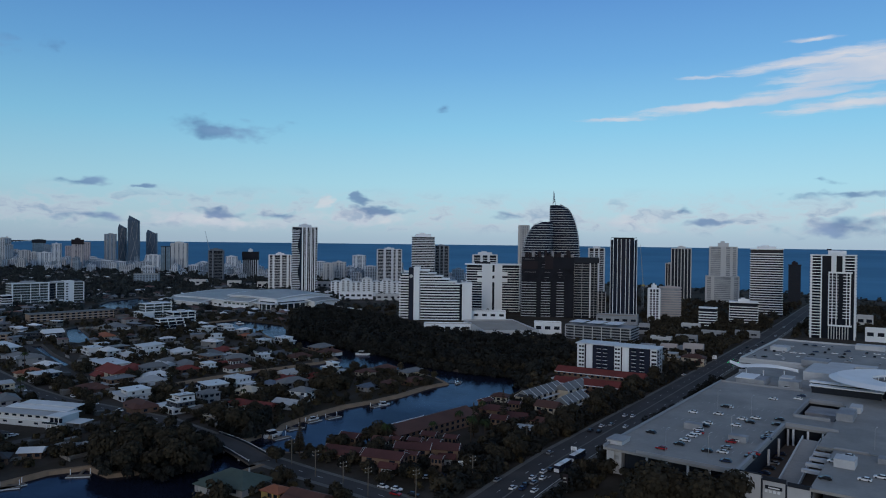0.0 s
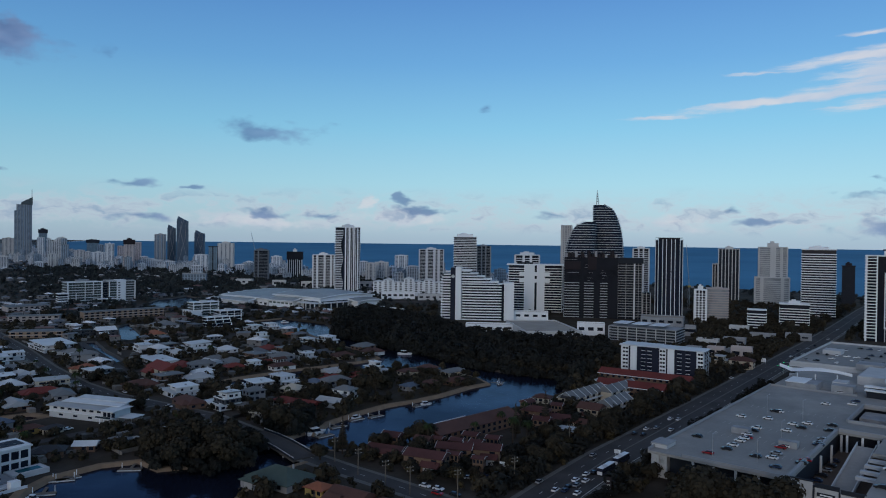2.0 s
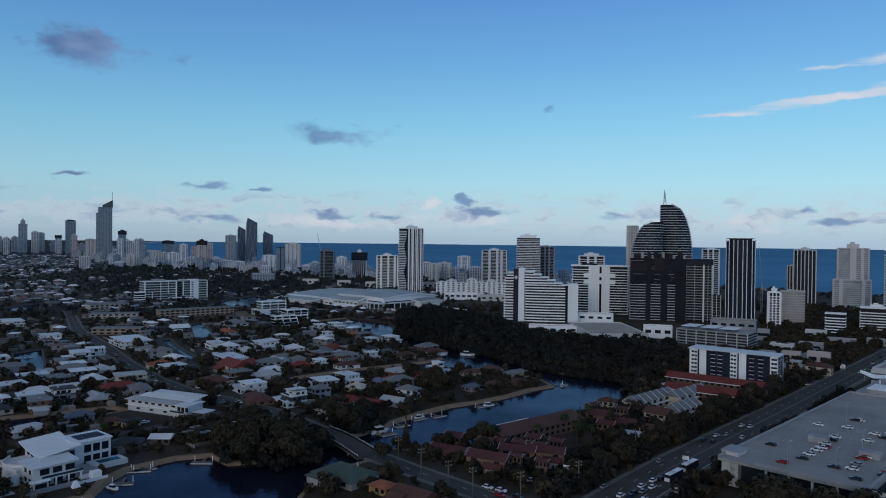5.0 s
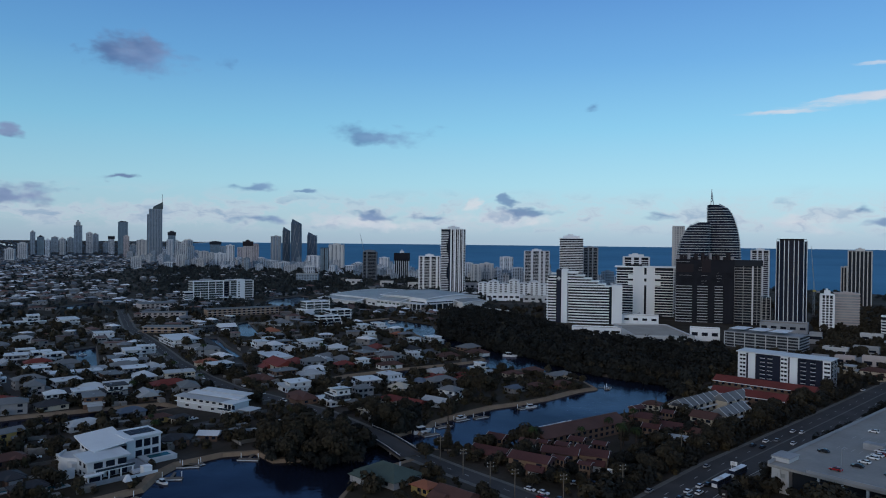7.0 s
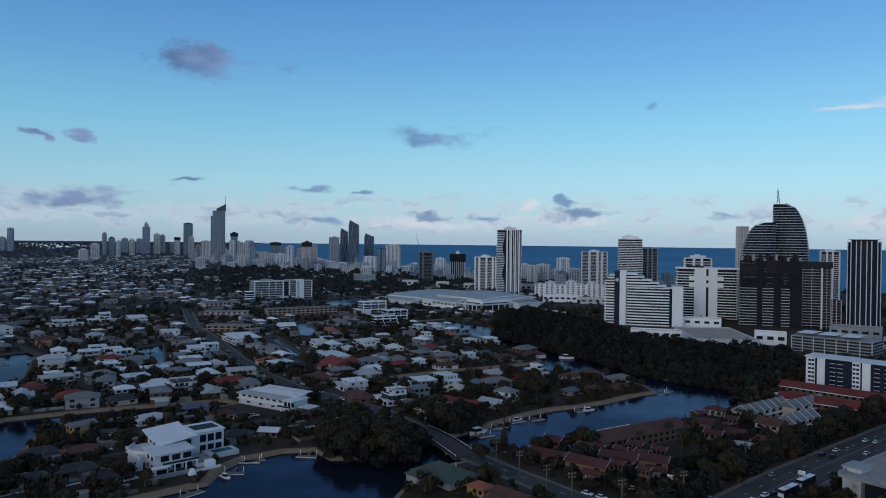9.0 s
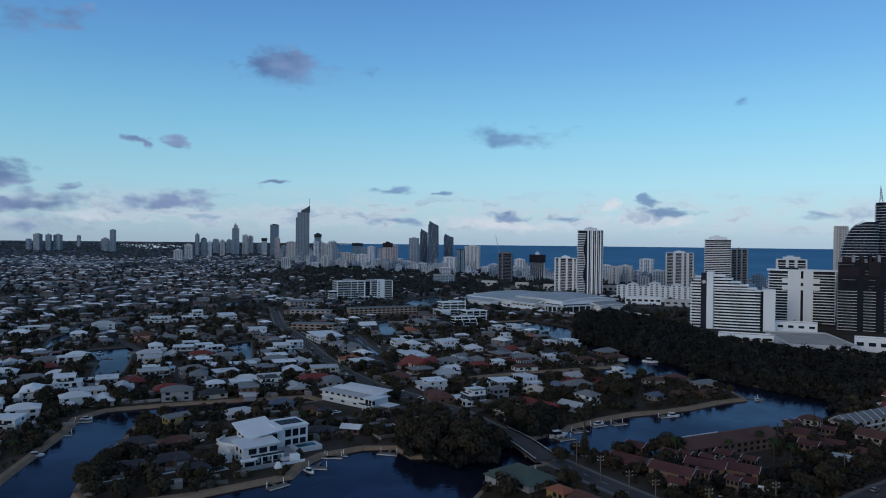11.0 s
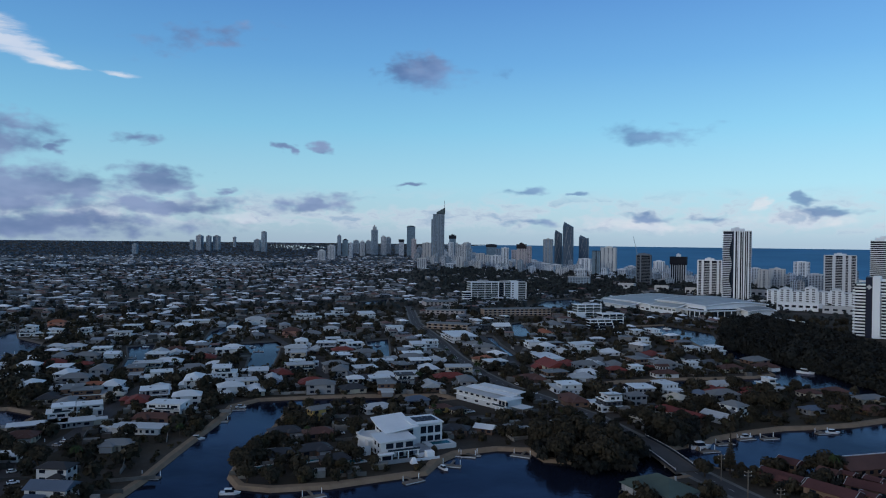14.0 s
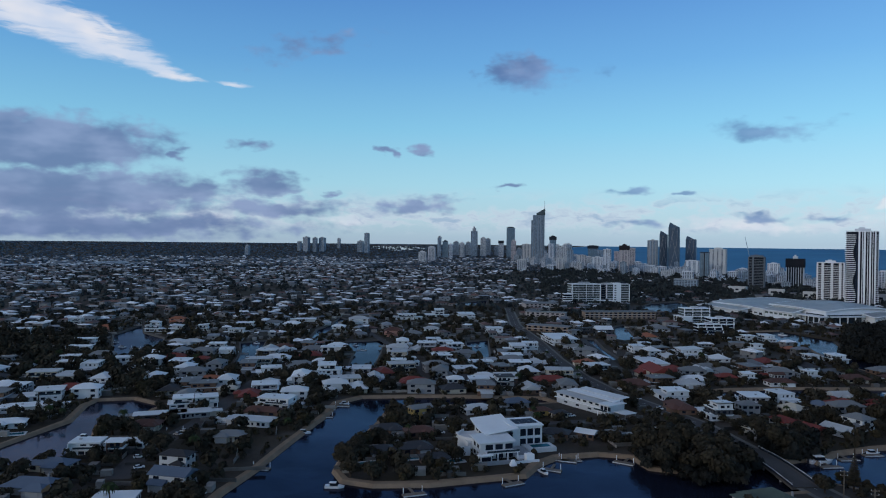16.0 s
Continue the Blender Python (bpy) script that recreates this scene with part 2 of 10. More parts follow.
M = dict(
    white=surf("white_render", (0.6, 0.63, 0.67), 0.75, 0.12, 0.08, 0.05),
    bright=surf("bright_white_paint", (0.76, 0.79, 0.82), 0.6, 0.08, 0.1, 0.03, each=0.1),
    cream=surf("cream_render", (0.5, 0.505, 0.51), 0.8, 0.15, 0.1, 0.05),
    beige=surf("beige_brick", (0.27, 0.195, 0.145), 0.85, 0.3, 0.3, 0.2),
    pink=surf("pinkish_render", (0.43, 0.385, 0.38), 0.8, 0.15, 0.1, 0.05),
    concrete=surf("concrete", (0.315, 0.33, 0.35), 0.85, 0.25, 0.12, 0.2, second=(0.25, 0.262, 0.285)),
    pale=surf("pale_concrete", (0.475, 0.49, 0.51), 0.85, 0.2, 0.1, 0.15),
    dark=surf("charcoal_cladding", (0.023, 0.028, 0.038), 0.7, 0.2, 0.1, 0.05, spec=0.12),
    sandstone=surf("sandy_membrane", (0.34, 0.31, 0.27), 0.9, 0.25, 0.08, 0.1),
    slate=surf("slate_grey_cladding", (0.13, 0.15, 0.18), 0.75, 0.25, 0.1, 0.05, spec=0.2),
    navy=surf("navy_cladding", (0.017, 0.021, 0.04), 0.6, 0.15, 0.1, 0.05, spec=0.15),
    net=surf("scaffold_netting", (0.019, 0.02, 0.026), 0.85, 0.5, 0.09, 0.1, spec=0.08),
    brown=surf("brown_cladding", (0.026, 0.021, 0.025), 0.7, 0.2, 0.1, 0.05, spec=0.12),
    glass=surf("dark_window_glass", (0.011, 0.015, 0.025), 0.25, 0.3, 0.15, 0.0, spec=0.16, each=0.5),
    greenglass=surf("green_tinted_glass", (0.11, 0.14, 0.14), 0.25, 0.25, 0.1, 0.0, spec=0.4, each=0.3),
    officeglass=surf("dark_green_office_glass", (0.035, 0.05, 0.052), 0.3, 0.4, 0.12, 0.0, spec=0.35, each=0.3),
    blueglass=surf("blue_tinted_glass", (0.03, 0.045, 0.06), 0.2, 0.25, 0.1, 0.0, spec=0.5, each=0.4),
    navyglass=surf("navy_tower_glass", (0.009, 0.015, 0.032), 0.45, 0.3, 0.12, 0.0, spec=0.1, each=0.3),
    jewelglass=surf("blue_grey_tower_glass", (0.055, 0.085, 0.125), 0.4, 0.3, 0.12, 0.0, spec=0.25, each=0.3),
    slabgrey=surf("netted_concrete", (0.27, 0.27, 0.29), 0.85, 0.35, 0.12, 0.1),
    steel=surf("galvanised_steel", (0.4, 0.41, 0.42), 0.45, 0.15, 0.5, 0.05, metal=0.7),
    yellow=surf("yellow_panels", (0.42, 0.33, 0.1), 0.7, 0.15, 0.1, 0.05),
)
# far facades: wall and pane colours carry a blue tint for distance haze
FAC = [facade("hazed_facade_white", (0.5, 0.56, 0.64), (0.055, 0.075, 0.11), 3.4, 5.5, 0.38, 0.42), facade("hazed_facade_grey", (0.25, 0.32, 0.4), (0.06, 0.09, 0.13), 3.4, 6.0),
       facade("hazed_facade_cream", (0.46, 0.48, 0.51), (0.06, 0.078, 0.11), 3.4, 6.5, 0.42, 0.45), facade("hazed_facade_blue", (0.17, 0.25, 0.32), (0.08, 0.13, 0.18), 3.3, 6.0, 0.25, 0.2),
       facade("hazed_facade_pink", (0.44, 0.4, 0.42), (0.08, 0.085, 0.115), 3.4, 6.0, 0.42, 0.4)]


# ---- building blocks ----
def lift(x, y):
    """The far land and sea climb gently towards the skyline."""
    return 72 * max(0.0, (math.hypot(x, y) - 2200) / 2700) ** 2


def box(bm, x0, x1, y0, y1, z0, z1, slot=0):
    v = [bm.verts.new(p) for p in ((x0, y0, z0), (x1, y0, z0), (x1, y1, z0), (x0, y1, z0), (x0, y0, z1), (x1, y0, z1), (x1, y1, z1), (x0, y1, z1))]
    for q in ((3, 2, 1, 0), (4, 5, 6, 7), (0, 1, 5, 4), (1, 2, 6, 5), (2, 3, 7, 6), (3, 0, 4, 7)):
        bm.faces.new([v[i] for i in q]).material_index = slot
    return v


def prism(bm, outline, z0, z1, top=None):
    """An upright prism over an outline; top: another outline of as many points."""
    a = [bm.verts.new((x, y, z0)) for x, y in outline]
    b = [bm.verts.new((x, y, z1)) for x, y in (top or outline)]
    n = len(a)
    for i in range(n):
        bm.faces.new((a[i], a[(i + 1) % n], b[(i + 1) % n], b[i]))
    bm.faces.new(a[::-1])
    bm.faces.new(b)
    return a, b


def rod(bm, p, q, r, sides=6):
    p, q = Vector(p), Vector(q)
    turn = (q - p).to_track_quat("Z", "Y")
    ends = [[bm.verts.new(e + turn @ Vector((r * math.cos(i * math.tau / sides), r * math.sin(i * math.tau / sides), 0))) for i in range(sides)] for e in (p, q)]
    for i in range(sides):
        bm.faces.new((ends[0][i], ends[0][(i + 1) % sides], ends[1][(i + 1) % sides], ends[1][i]))
    bm.faces.new(ends[0][::-1])
    bm.faces.new(ends[1])


def mesh_of(name, bm, *materials):
    me = bpy.data.meshes.new(name)
    bm.normal_update()
    bm.to_mesh(me)
    bm.free()
    for m in materials:
        me.materials.append(m)
    return me


def part(name, bm, material, parent, label=""):
    materials = material if isinstance(material, (list, tuple)) else (material,)
    ob = new(name, mesh_of(name, bm, *materials))
    ob.parent = parent
    if label:
        ob["label"] = label
    return ob


def piece(name, mesh, parent, x=0.0, y=0.0, z=0.0, rz=0.0, sx=1.0, sy=1.0, sz=1.0):
    ob = new(name, mesh)
    ob.parent = parent
    ob.location, ob.rotation_euler, ob.scale = (x, y, z), (0, 0, rz), (sx, sy, sz)
    return ob


def boxed(name, material, *size, parent=None, label=""):
    bm = bmesh.new()
    box(bm, *size)
    return part(name, bm, material, parent, label)


def thing(name, x, y, turn, label, category, group="", z=None):
    e = new(name)
    e.empty_display_size = 2
    e.matrix_world = pose(x, y, lift(x, y) if z is None else z, 0, 0, turn)
    return tagged(e, label, category, group)


BOXES = {}


def unit_box(material):
    """One shared box mesh, a metre each way and centred, for repeated pieces."""
    if material.name not in BOXES:
        bm = bmesh.new()
        box(bm, -0.5, 0.5, -0.5, 0.5, -0.5, 0.5)
        BOXES[material.name] = mesh_of("block", bm, material)
    return BOXES[material.name]


def block(name, material, parent, x0, x1, y0, y1, z0, z1):
    return piece(name, unit_box(material), parent, (x0 + x1) / 2, (y0 + y1) / 2, (z0 + z1) / 2, 0, x1 - x0, y1 - y0, z1 - z0)

# ---- ground, water, roads ----
from mathutils.geometry import delaunay_2d_cdt

GRASS = surf("suburban_ground", (0.039, 0.032, 0.023), 0.95, 0.5, 0.03, 0.3, spec=0.1, second=(0.058, 0.05, 0.044))
SAND = surf("canal_sand", (0.215, 0.158, 0.112), 0.95, 0.3, 0.2, 0.3, spec=0.1)
WALLSTONE = surf("canal_wall_stone", (0.09, 0.082, 0.075), 0.9, 0.35, 0.3, 0.3, spec=0.2)
ASPHALT = surf("asphalt", (0.05, 0.047, 0.048), 0.9, 0.3, 0.06, 0.15, spec=0.2, second=(0.064, 0.06, 0.06))
PAVING = surf("footpath_concrete", (0.13, 0.128, 0.12), 0.9, 0.25, 0.15, 0.15, spec=0.2)
PAINT = surf("road_paint", (0.45, 0.45, 0.43), 0.8, 0.25, 0.5, 0.0)


def water_material(name, deep, gleam, rough, wave, scale, tall=0.3, patchy=0.25):
    """Rippled water: dark depth under a tinted mirror."""
    m = bpy.data.materials.new(name)
    m.use_nodes = True
    N = Nodes(m.node_tree)
    at = N.add("ShaderNodeTexCoord").outputs["Object"]
    ripple = N.math("ADD", N.noise(at, scale, 3.0), N.math("MULTIPLY", N.noise(at, scale * 0.12, 3.0), 2.0))
    patch = N.smooth(N.noise(at, scale * 0.03, 4.0), 0.35, 0.65, 1 - patchy, 1 + patchy * 0.8)
    shade = N.add("ShaderNodeCombineXYZ", {0: patch, 1: patch, 2: patch}).outputs[0]
    bump = N.add("ShaderNodeBump", {"Strength": wave, "Distance": tall, "Height": ripple}).outputs[0]
    under = N.add("ShaderNodeBsdfDiffuse", {0: N.mix(1.0, (*deep, 1), shade, "MULTIPLY")})
    over = N.add("ShaderNodeBsdfGlossy", {0: N.mix(1.0, (*gleam, 1), shade, "MULTIPLY"), "Roughness": rough, "Normal": bump})
    fac = N.add("ShaderNodeFresnel", {"IOR": 1.33, "Normal": bump})
    N.add("ShaderNodeOutputMaterial", {0: N.add("ShaderNodeMixShader", {0: fac.outputs[0], 1: under.outputs[0], 2: over.outputs[0]}).outputs[0]})
    return m


CANAL = water_material("canal_water", (0.008, 0.011, 0.021), (0.375, 0.385, 0.5), 0.08, 0.25, 0.5)
SEA = water_material("sea_water", (0.03, 0.098, 0.15), (0.15, 0.32, 0.46), 0.5, 0.3, 0.05, 1.0, 0.08)

WATER_Z = -1.3
CANALS = [
    # the wide near canal that passes under the bridge
    [(-223, 119.5), (-238.6, 142.6), (-251, 164.2), (-269.1, 191), (-287.8, 219.6), (-303.1, 243.8), (-320.8, 266.4), (-322.3, 286.2),
     (-294.7, 317.2), (-262.8, 344.2), (-241.5, 361.8), (-228.3, 357.3), (-245.3, 332.3), (-271.7, 307.1), (-293.3, 282.2), (-274.6, 256.8), (-257.1, 228.5), (-243.7, 205.8),
     (-226.9, 186.9), (-214.9, 181.1), (-202.5, 186.1), (-186.9, 201.7), (-176.2, 220.2), (-165.8, 236.7), (-170.1, 252), (-169.9, 266.4), (-158.6, 283.7), (-145.5, 290.6),
     (-132.9, 281.2), (-116.3, 288.4), (-103.4, 311.3), (-87, 342.1), (-82.5, 339.1), (-79.9, 360.3), (-68, 383), (-54.6, 402.3), (-39.8, 416.1), (-25.3, 432.3),
     (-7.8, 459.9), (4.2, 472), (-3.6, 491), (-24.6, 515.4), (-51.3, 525.5), (-85.4, 514), (-133.3, 471.5), (-160.1, 440.8), (-182.9, 442.7)],
]
# the rest of the near canal: round the point, along the dark wood and back below the townhouses
CANALS[0] += [(-166.7, 469.3), (-141.8, 501.3), (-111.2, 528.4), (-93.1, 547.1), (-84.1, 565.8), (-108, 605.4), (-139.1, 636), (-177.4, 701.9), (-228.4, 742.7), (-269.7, 790.2), (-242.9, 833.3),
     (-179.1, 788.9), (-148.6, 704.5), (-92.7, 633.3), (-43.2, 585.4), (-9.3, 536.9), (20.1, 513.6), (58.7, 496.5), (51.5, 453.1), (33.3, 416.7), (6, 381), (-16.3, 338.6),
     (-36.5, 324), (-60.7, 314.2), (-78.2, 313.4), (-75.9, 296.5), (-87.7, 279.6), (-90.3, 252.3), (-89.6, 232.3)]
CANALS += [
    [(-390.7, 727.7), (-389.9, 751.9), (-324.6, 655), (-325.7, 630.9), (-337.6, 634.8)],
    [(-362.9, 615.1), (-352.1, 619.2), (-316.2, 571.6), (-277.3, 528.0), (-277.7, 515.8), (-308.1, 542.1), (-335.1, 569.4)],
    [(-471.6, 922.4), (-501.7, 1053.7), (-484.3, 1120.9), (-443, 1089.4), (-408.5, 955.3), (-428.4, 900.2)],
    [(-712.1, 831.8), (-716, 907.6), (-659.1, 832.8), (-674.5, 800.8)],
    [(-431.8, 514.9), (-424.3, 540.3), (-365.3, 468.4), (-352.1, 445.7), (-364.4, 444.8), (-395, 472.7)],
    [(-511.1, 433.3), (-493.4, 467.9), (-434.3, 406.7), (-394.7, 362.7), (-404.6, 345.4), (-459.3, 398.3)],
    [(-544.7, 415.4), (-600.9, 468.6), (-626.6, 508.5), (-674.3, 562.3), (-659.2, 558.6), (-599, 491.7), (-566.8, 452.1), (-535.5, 419)],
    [(-573.2, 358.3), (-569.1, 384.9), (-519.2, 346.1), (-485, 314.5), (-473.1, 290.1), (-526.1, 330)],
    [(-706.1, 299.5), (-758.7, 353.5), (-701.6, 329.2), (-648.5, 324.2), (-606.1, 299.4), (-595.9, 276.7), (-559.9, 254.5), (-564.8, 245.9), (-613.4, 259.3)],
    [(-626.4, 353), (-644.4, 389.6), (-607.6, 367.4), (-606.6, 345.4)],
    [(-354.1, 92.4), (-364.5, 104), (-376.4, 122.9), (-388.5, 143), (-418.6, 162.5), (-427.6, 172.4), (-415.7, 189.8), (-387.5, 193.3), (-382.3, 183.5), (-363.8, 163.8),
     (-369.3, 148.4), (-349.3, 139.1), (-336.3, 125.7), (-325.6, 117.1), (-326.5, 108.4), (-324.1, 92.5), (-318.3, 83.1)],
    [(-1168.4, 927.9), (-1204.6, 1006.9), (-1131.6, 942.9), (-1111.4, 885.5)],
    [(-2356.1, 1849.1), (-2180, 1838.9), (-2077.4, 1724.6), (-2280.4, 1775.4)],
    [(-3547.5, 3214.1), (-3231.1, 3327.4), (-2994.4, 3210.3), (-2981.2, 2902.9), (-3302.9, 2992.7)],
]
SHORE = [(1500, -600), (1150, 300), (766.4, 1226.2), (687.6, 1385.8), (494.3, 1597.3), (167.7, 1786.1), (-352.7, 1964.6), (-693.1, 2137.4), (-1183.3, 2324.1), (-1955.4, 3123.4), (-2500, 4050)]


def inside(p, poly):
    x, y = p
    hit = False
    for i in range(len(poly)):
        (x0, y0), (x1, y1) = poly[i - 1], poly[i]
        if (y0 > y) != (y1 > y) and x < x0 + (y - y0) / (y1 - y0) * (x1 - x0):
            hit = not hit
    return hit


EDGE = [(4940 * math.cos(a * math.tau / 120), 4940 * math.sin(a * math.tau / 120)) for a in range(120)]
SEA_AREA = SHORE + [(-1800, 7000), (7000, 7000), (7000, -600)]


SPANS = [(min(p[0] for p in c) - 20, max(p[0] for p in c) + 20, min(p[1] for p in c) - 20, max(p[1] for p in c) + 20) for c in CANALS]


def canals_at(x, y):
    """The canals whose bounds hold a place."""
    return [c for c, (x0, x1, y0, y1) in zip(CANALS, SPANS) if x0 < x < x1 and y0 < y < y1]


def in_water(p):
    return any(inside(p, c) for c in canals_at(*p))


def build_ground():
    points, edges = [], []

    def loop(poly, closed=True):
        k = len(points)
        points.extend(Vector(p) for p in poly)
        edges.extend((k + i, k + i + 1) for i in range(len(poly) - 1))
        if closed:
            edges.append((k + len(poly) - 1, k))
    loop(EDGE)
    for c in CANALS:
        loop(c)
    loop(SHORE, False)
    rng = random.Random(4)
    for r in (120, 300, 600, 900, 1300, 1700, 2100, 2300, 2500, 2700, 2900, 3100, 3400, 3700, 4000, 4300, 4600):
        for i in range(60):
            a = (i + rng.random() * 0.6) * math.tau / 60
            points.append(Vector((r * math.cos(a), r * math.sin(a))))
    verts, _, faces, *_ = delaunay_2d_cdt(points, edges, [], 0, 0.01)
    land, sea = bmesh.new(), bmesh.new()
    lv, sv = {}, {}
    for f in faces:
        mid = sum((verts[i] for i in f), Vector((0, 0))) / len(f)
        if in_water(mid):
            continue
        wet = inside(mid, SEA_AREA)
        bm, made = (sea, sv) if wet else (land, lv)
        for i in f:
            if i not in made:
                made[i] = bm.verts.new((*verts[i], lift(*verts[i]) - (1.5 if wet else 0)))
        try:
            bm.faces.new([made[i] for i in f])
        except ValueError:
            pass
    for bm in (land, sea):
        bmesh.ops.recalc_face_normals(bm, faces=bm.faces)
        if bm.faces and sum(f.normal.z for f in bm.faces) < 0:
            bmesh.ops.reverse_faces(bm, faces=bm.faces)
    tagged(new("ground", mesh_of("ground", land, GRASS)), "dark suburban ground of grass, gardens and paving", "ground", kind="structure")
    tagged(new("sea", mesh_of("sea", sea, SEA)), "calm deep blue ocean reaching the horizon", "sea", kind="structure")


def area(poly):
    return sum(poly[i - 1][0] * poly[i][1] - poly[i][0] * poly[i - 1][1] for i in range(len(poly))) / 2


def wooded(p):
    """The canal shore under the dark wood has no beach."""
    return p[0] > -250 and p[1] > 450 and p[0] + 0.9 * p[1] > 455


def build_canal(poly):
    sign = 1 if area(poly) > 0 else -1
    base = lift(*poly[0])
    bm = bmesh.new()
    bm.faces.new([bm.verts.new((x, y, WATER_Z + base)) for x, y in poly])
    bmesh.ops.triangulate(bm, faces=bm.faces)
    bmesh.ops.recalc_face_normals(bm, faces=bm.faces)
    if sum(f.normal.z for f in bm.faces) < 0:
        bmesh.ops.reverse_faces(bm, faces=bm.faces)
    tagged(new("canal_water", mesh_of("canal_water", bm, CANAL)), "still dark blue canal water mirroring the sky", "canal", kind="structure")
    # sandy bank: a low cap outside the water line and a slope into the water
    bm = bmesh.new()
    n = len(poly)
    rings = []
    rng = random.Random(int(abs(poly[0][0])))
    sandy = len(poly) > 12
    reach = [rng.uniform(1.2, 3.4) if sandy and not wooded(p) else 0.3 for p in poly]
    for share, out, z in ((1.0, 0.4, 0.03), (0.92, 0.3, 0.16), (0.0, 0.05, 0.1), (0.0, -1.6, WATER_Z - 0.3)):
        ring = []
        for i in range(n):
            a, b, c = Vector(poly[i - 1]), Vector(poly[i]), Vector(poly[(i + 1) % n])
            d0, d1 = (b - a).normalized(), (c - b).normalized()
            nrm = (Vector((d0.y, -d0.x)) + Vector((d1.y, -d1.x)))
            nrm = nrm.normalized() * sign if nrm.length > 0.2 else Vector((d0.y, -d0.x)) * sign
            ring.append(bm.verts.new((b.x + nrm.x * (out + share * reach[i]), b.y + nrm.y * (out + share * reach[i]), z + base)))
        rings.append(ring)
    for a, b in zip(rings, rings[1:]):
        for i in range(n):
            bm.faces.new((a[i], a[(i + 1) % n], b[(i + 1) % n], b[i])).material_index = 1 if wooded(poly[i]) else 0
    bmesh.ops.recalc_face_normals(bm, faces=bm.faces)
    if sum(f.normal.z for f in bm.faces) < 0:
        bmesh.ops.reverse_faces(bm, faces=bm.faces)
    tagged(new("canal_bank", mesh_of("canal_bank", bm, SAND if sandy else WALLSTONE, GRASS)), "low sandy canal bank with a stone edge", "bank", kind="structure")


def ribbon(name, line, width, z, thick, material, label, category, kind="structure", parent=None):
    """A strip of even width along a line, with real thickness."""
    bm = bmesh.new()
    rows = []
    n = len(line)
    for i in range(n):
        a, b = Vector(line[max(i - 1, 0)]), Vector(line[min(i + 1, n - 1)])
        d = (b - a).to_2d().normalized()
        side = Vector((-d.y, d.x)) * width / 2
        p = Vector(line[i])
        zz = z if len(line[i]) == 2 else line[i][2]
        zz += lift(p.x, p.y)
        rows.append([bm.verts.new((p.x + side.x, p.y + side.y, zz - thick)), bm.verts.new((p.x + side.x, p.y + side.y, zz)),
                     bm.verts.new((p.x - side.x, p.y - side.y, zz)), bm.verts.new((p.x - side.x, p.y - side.y, zz - thick))])
    for a, b in zip(rows, rows[1:]):
        for i in range(4):
            bm.faces.new((a[i], a[(i + 1) % 4], b[(i + 1) % 4], b[i]))
    bm.faces.new(rows[0])
    bm.faces.new(rows[-1][::-1])
    bmesh.ops.recalc_face_normals(bm, faces=bm.faces)
    ob = new(name, mesh_of(name, bm, material))
    ob.parent = parent
    return tagged(ob, label, category, kind=kind) if not parent else ob


def spaced(line, step):
    """Even points along a line, with the heading at each."""
    out, left = [], 0.0
    for a, b in zip(line, line[1:]):
        a, b = Vector(a[:2]), Vector(b[:2])
        length = (b - a).length
        d = (b - a) / max(length, 1e-6)
        while left < length:
            out.append((*(a + d * left), math.degrees(math.atan2(d.y, d.x))))
            left += step
        left -= length
    return out


def road(line, width, dashes=True, label="dark asphalt road"):
    ribbon("pavement", line, width + 4.5, 0.1, 0.2, PAVING, "narrow concrete footpath and kerb beside the road", "pavement")
    r = ribbon("road", line, width, 0.16, 0.1, ASPHALT, label, "road")
    if dashes:
        for x, y, turn in spaced(line, 11.0)[:90]:
            ob = piece("lane_marking", unit_box(PAINT), r, x, y, 0.17 + lift(x, y), radians(turn), 3.0, 0.22, 0.02)
    return r


build_ground()
for c in CANALS:
    build_canal(c)

HIGHWAY = [(13.5, 242), (30.2, 270.6), (54.7, 310.4), (89.7, 361.2), (139.2, 433.2), (225.6, 560), (316.2, 694), (415.9, 844.6), (565.9, 1077.9), (703.2, 1279.9)]
BRIDGE_ROAD = [(-608.3, 821.3), (-478, 658.9), (-384.1, 564.8), (-312.7, 488.5), (-258.1, 436.4), (-220.1, 407.3), (-179.2, 385.4), (-145.1, 366.3), (-108.8, 334.8),
               (-80.4, 308.7), (-84.7, 309.6), (-55.1, 285.7), (-34.7, 270.8), (-16.3, 256.5), (0.3, 244)]
HIGHWAY_ROAD = road(HIGHWAY, 20.0, False, "wide dark asphalt highway with several lanes")


def beside(line, off):
    """A line that runs beside another."""
    out = []
    for i, p in enumerate(line):
        a, b = Vector(line[max(0, i - 1)]), Vector(line[min(len(line) - 1, i + 1)])
        d = (b - a).normalized()
        out.append((p[0] - d.y * off, p[1] + d.x * off))
    return out


for off in (-5.0, 5.0):
    for x, y, turn in spaced(beside(HIGHWAY, off), 13.0)[:40]:
        piece("lane_marking", unit_box(PAINT), HIGHWAY_ROAD, x, y, 0.17 + lift(x, y), radians(turn), 3.0, 0.2, 0.02)
ribbon("median_strip", beside(HIGHWAY, 0.4), 0.7, 0.26, 0.14, PAVING, "low pale concrete median kerb", "kerb")
ribbon("edge_line", beside(HIGHWAY, -9.4), 0.3, 0.175, 0.02, PAINT, "white painted edge line of the highway", "road marking")
road(BRIDGE_ROAD, 9.0, True, "dark asphalt road that crosses the canal bridge")

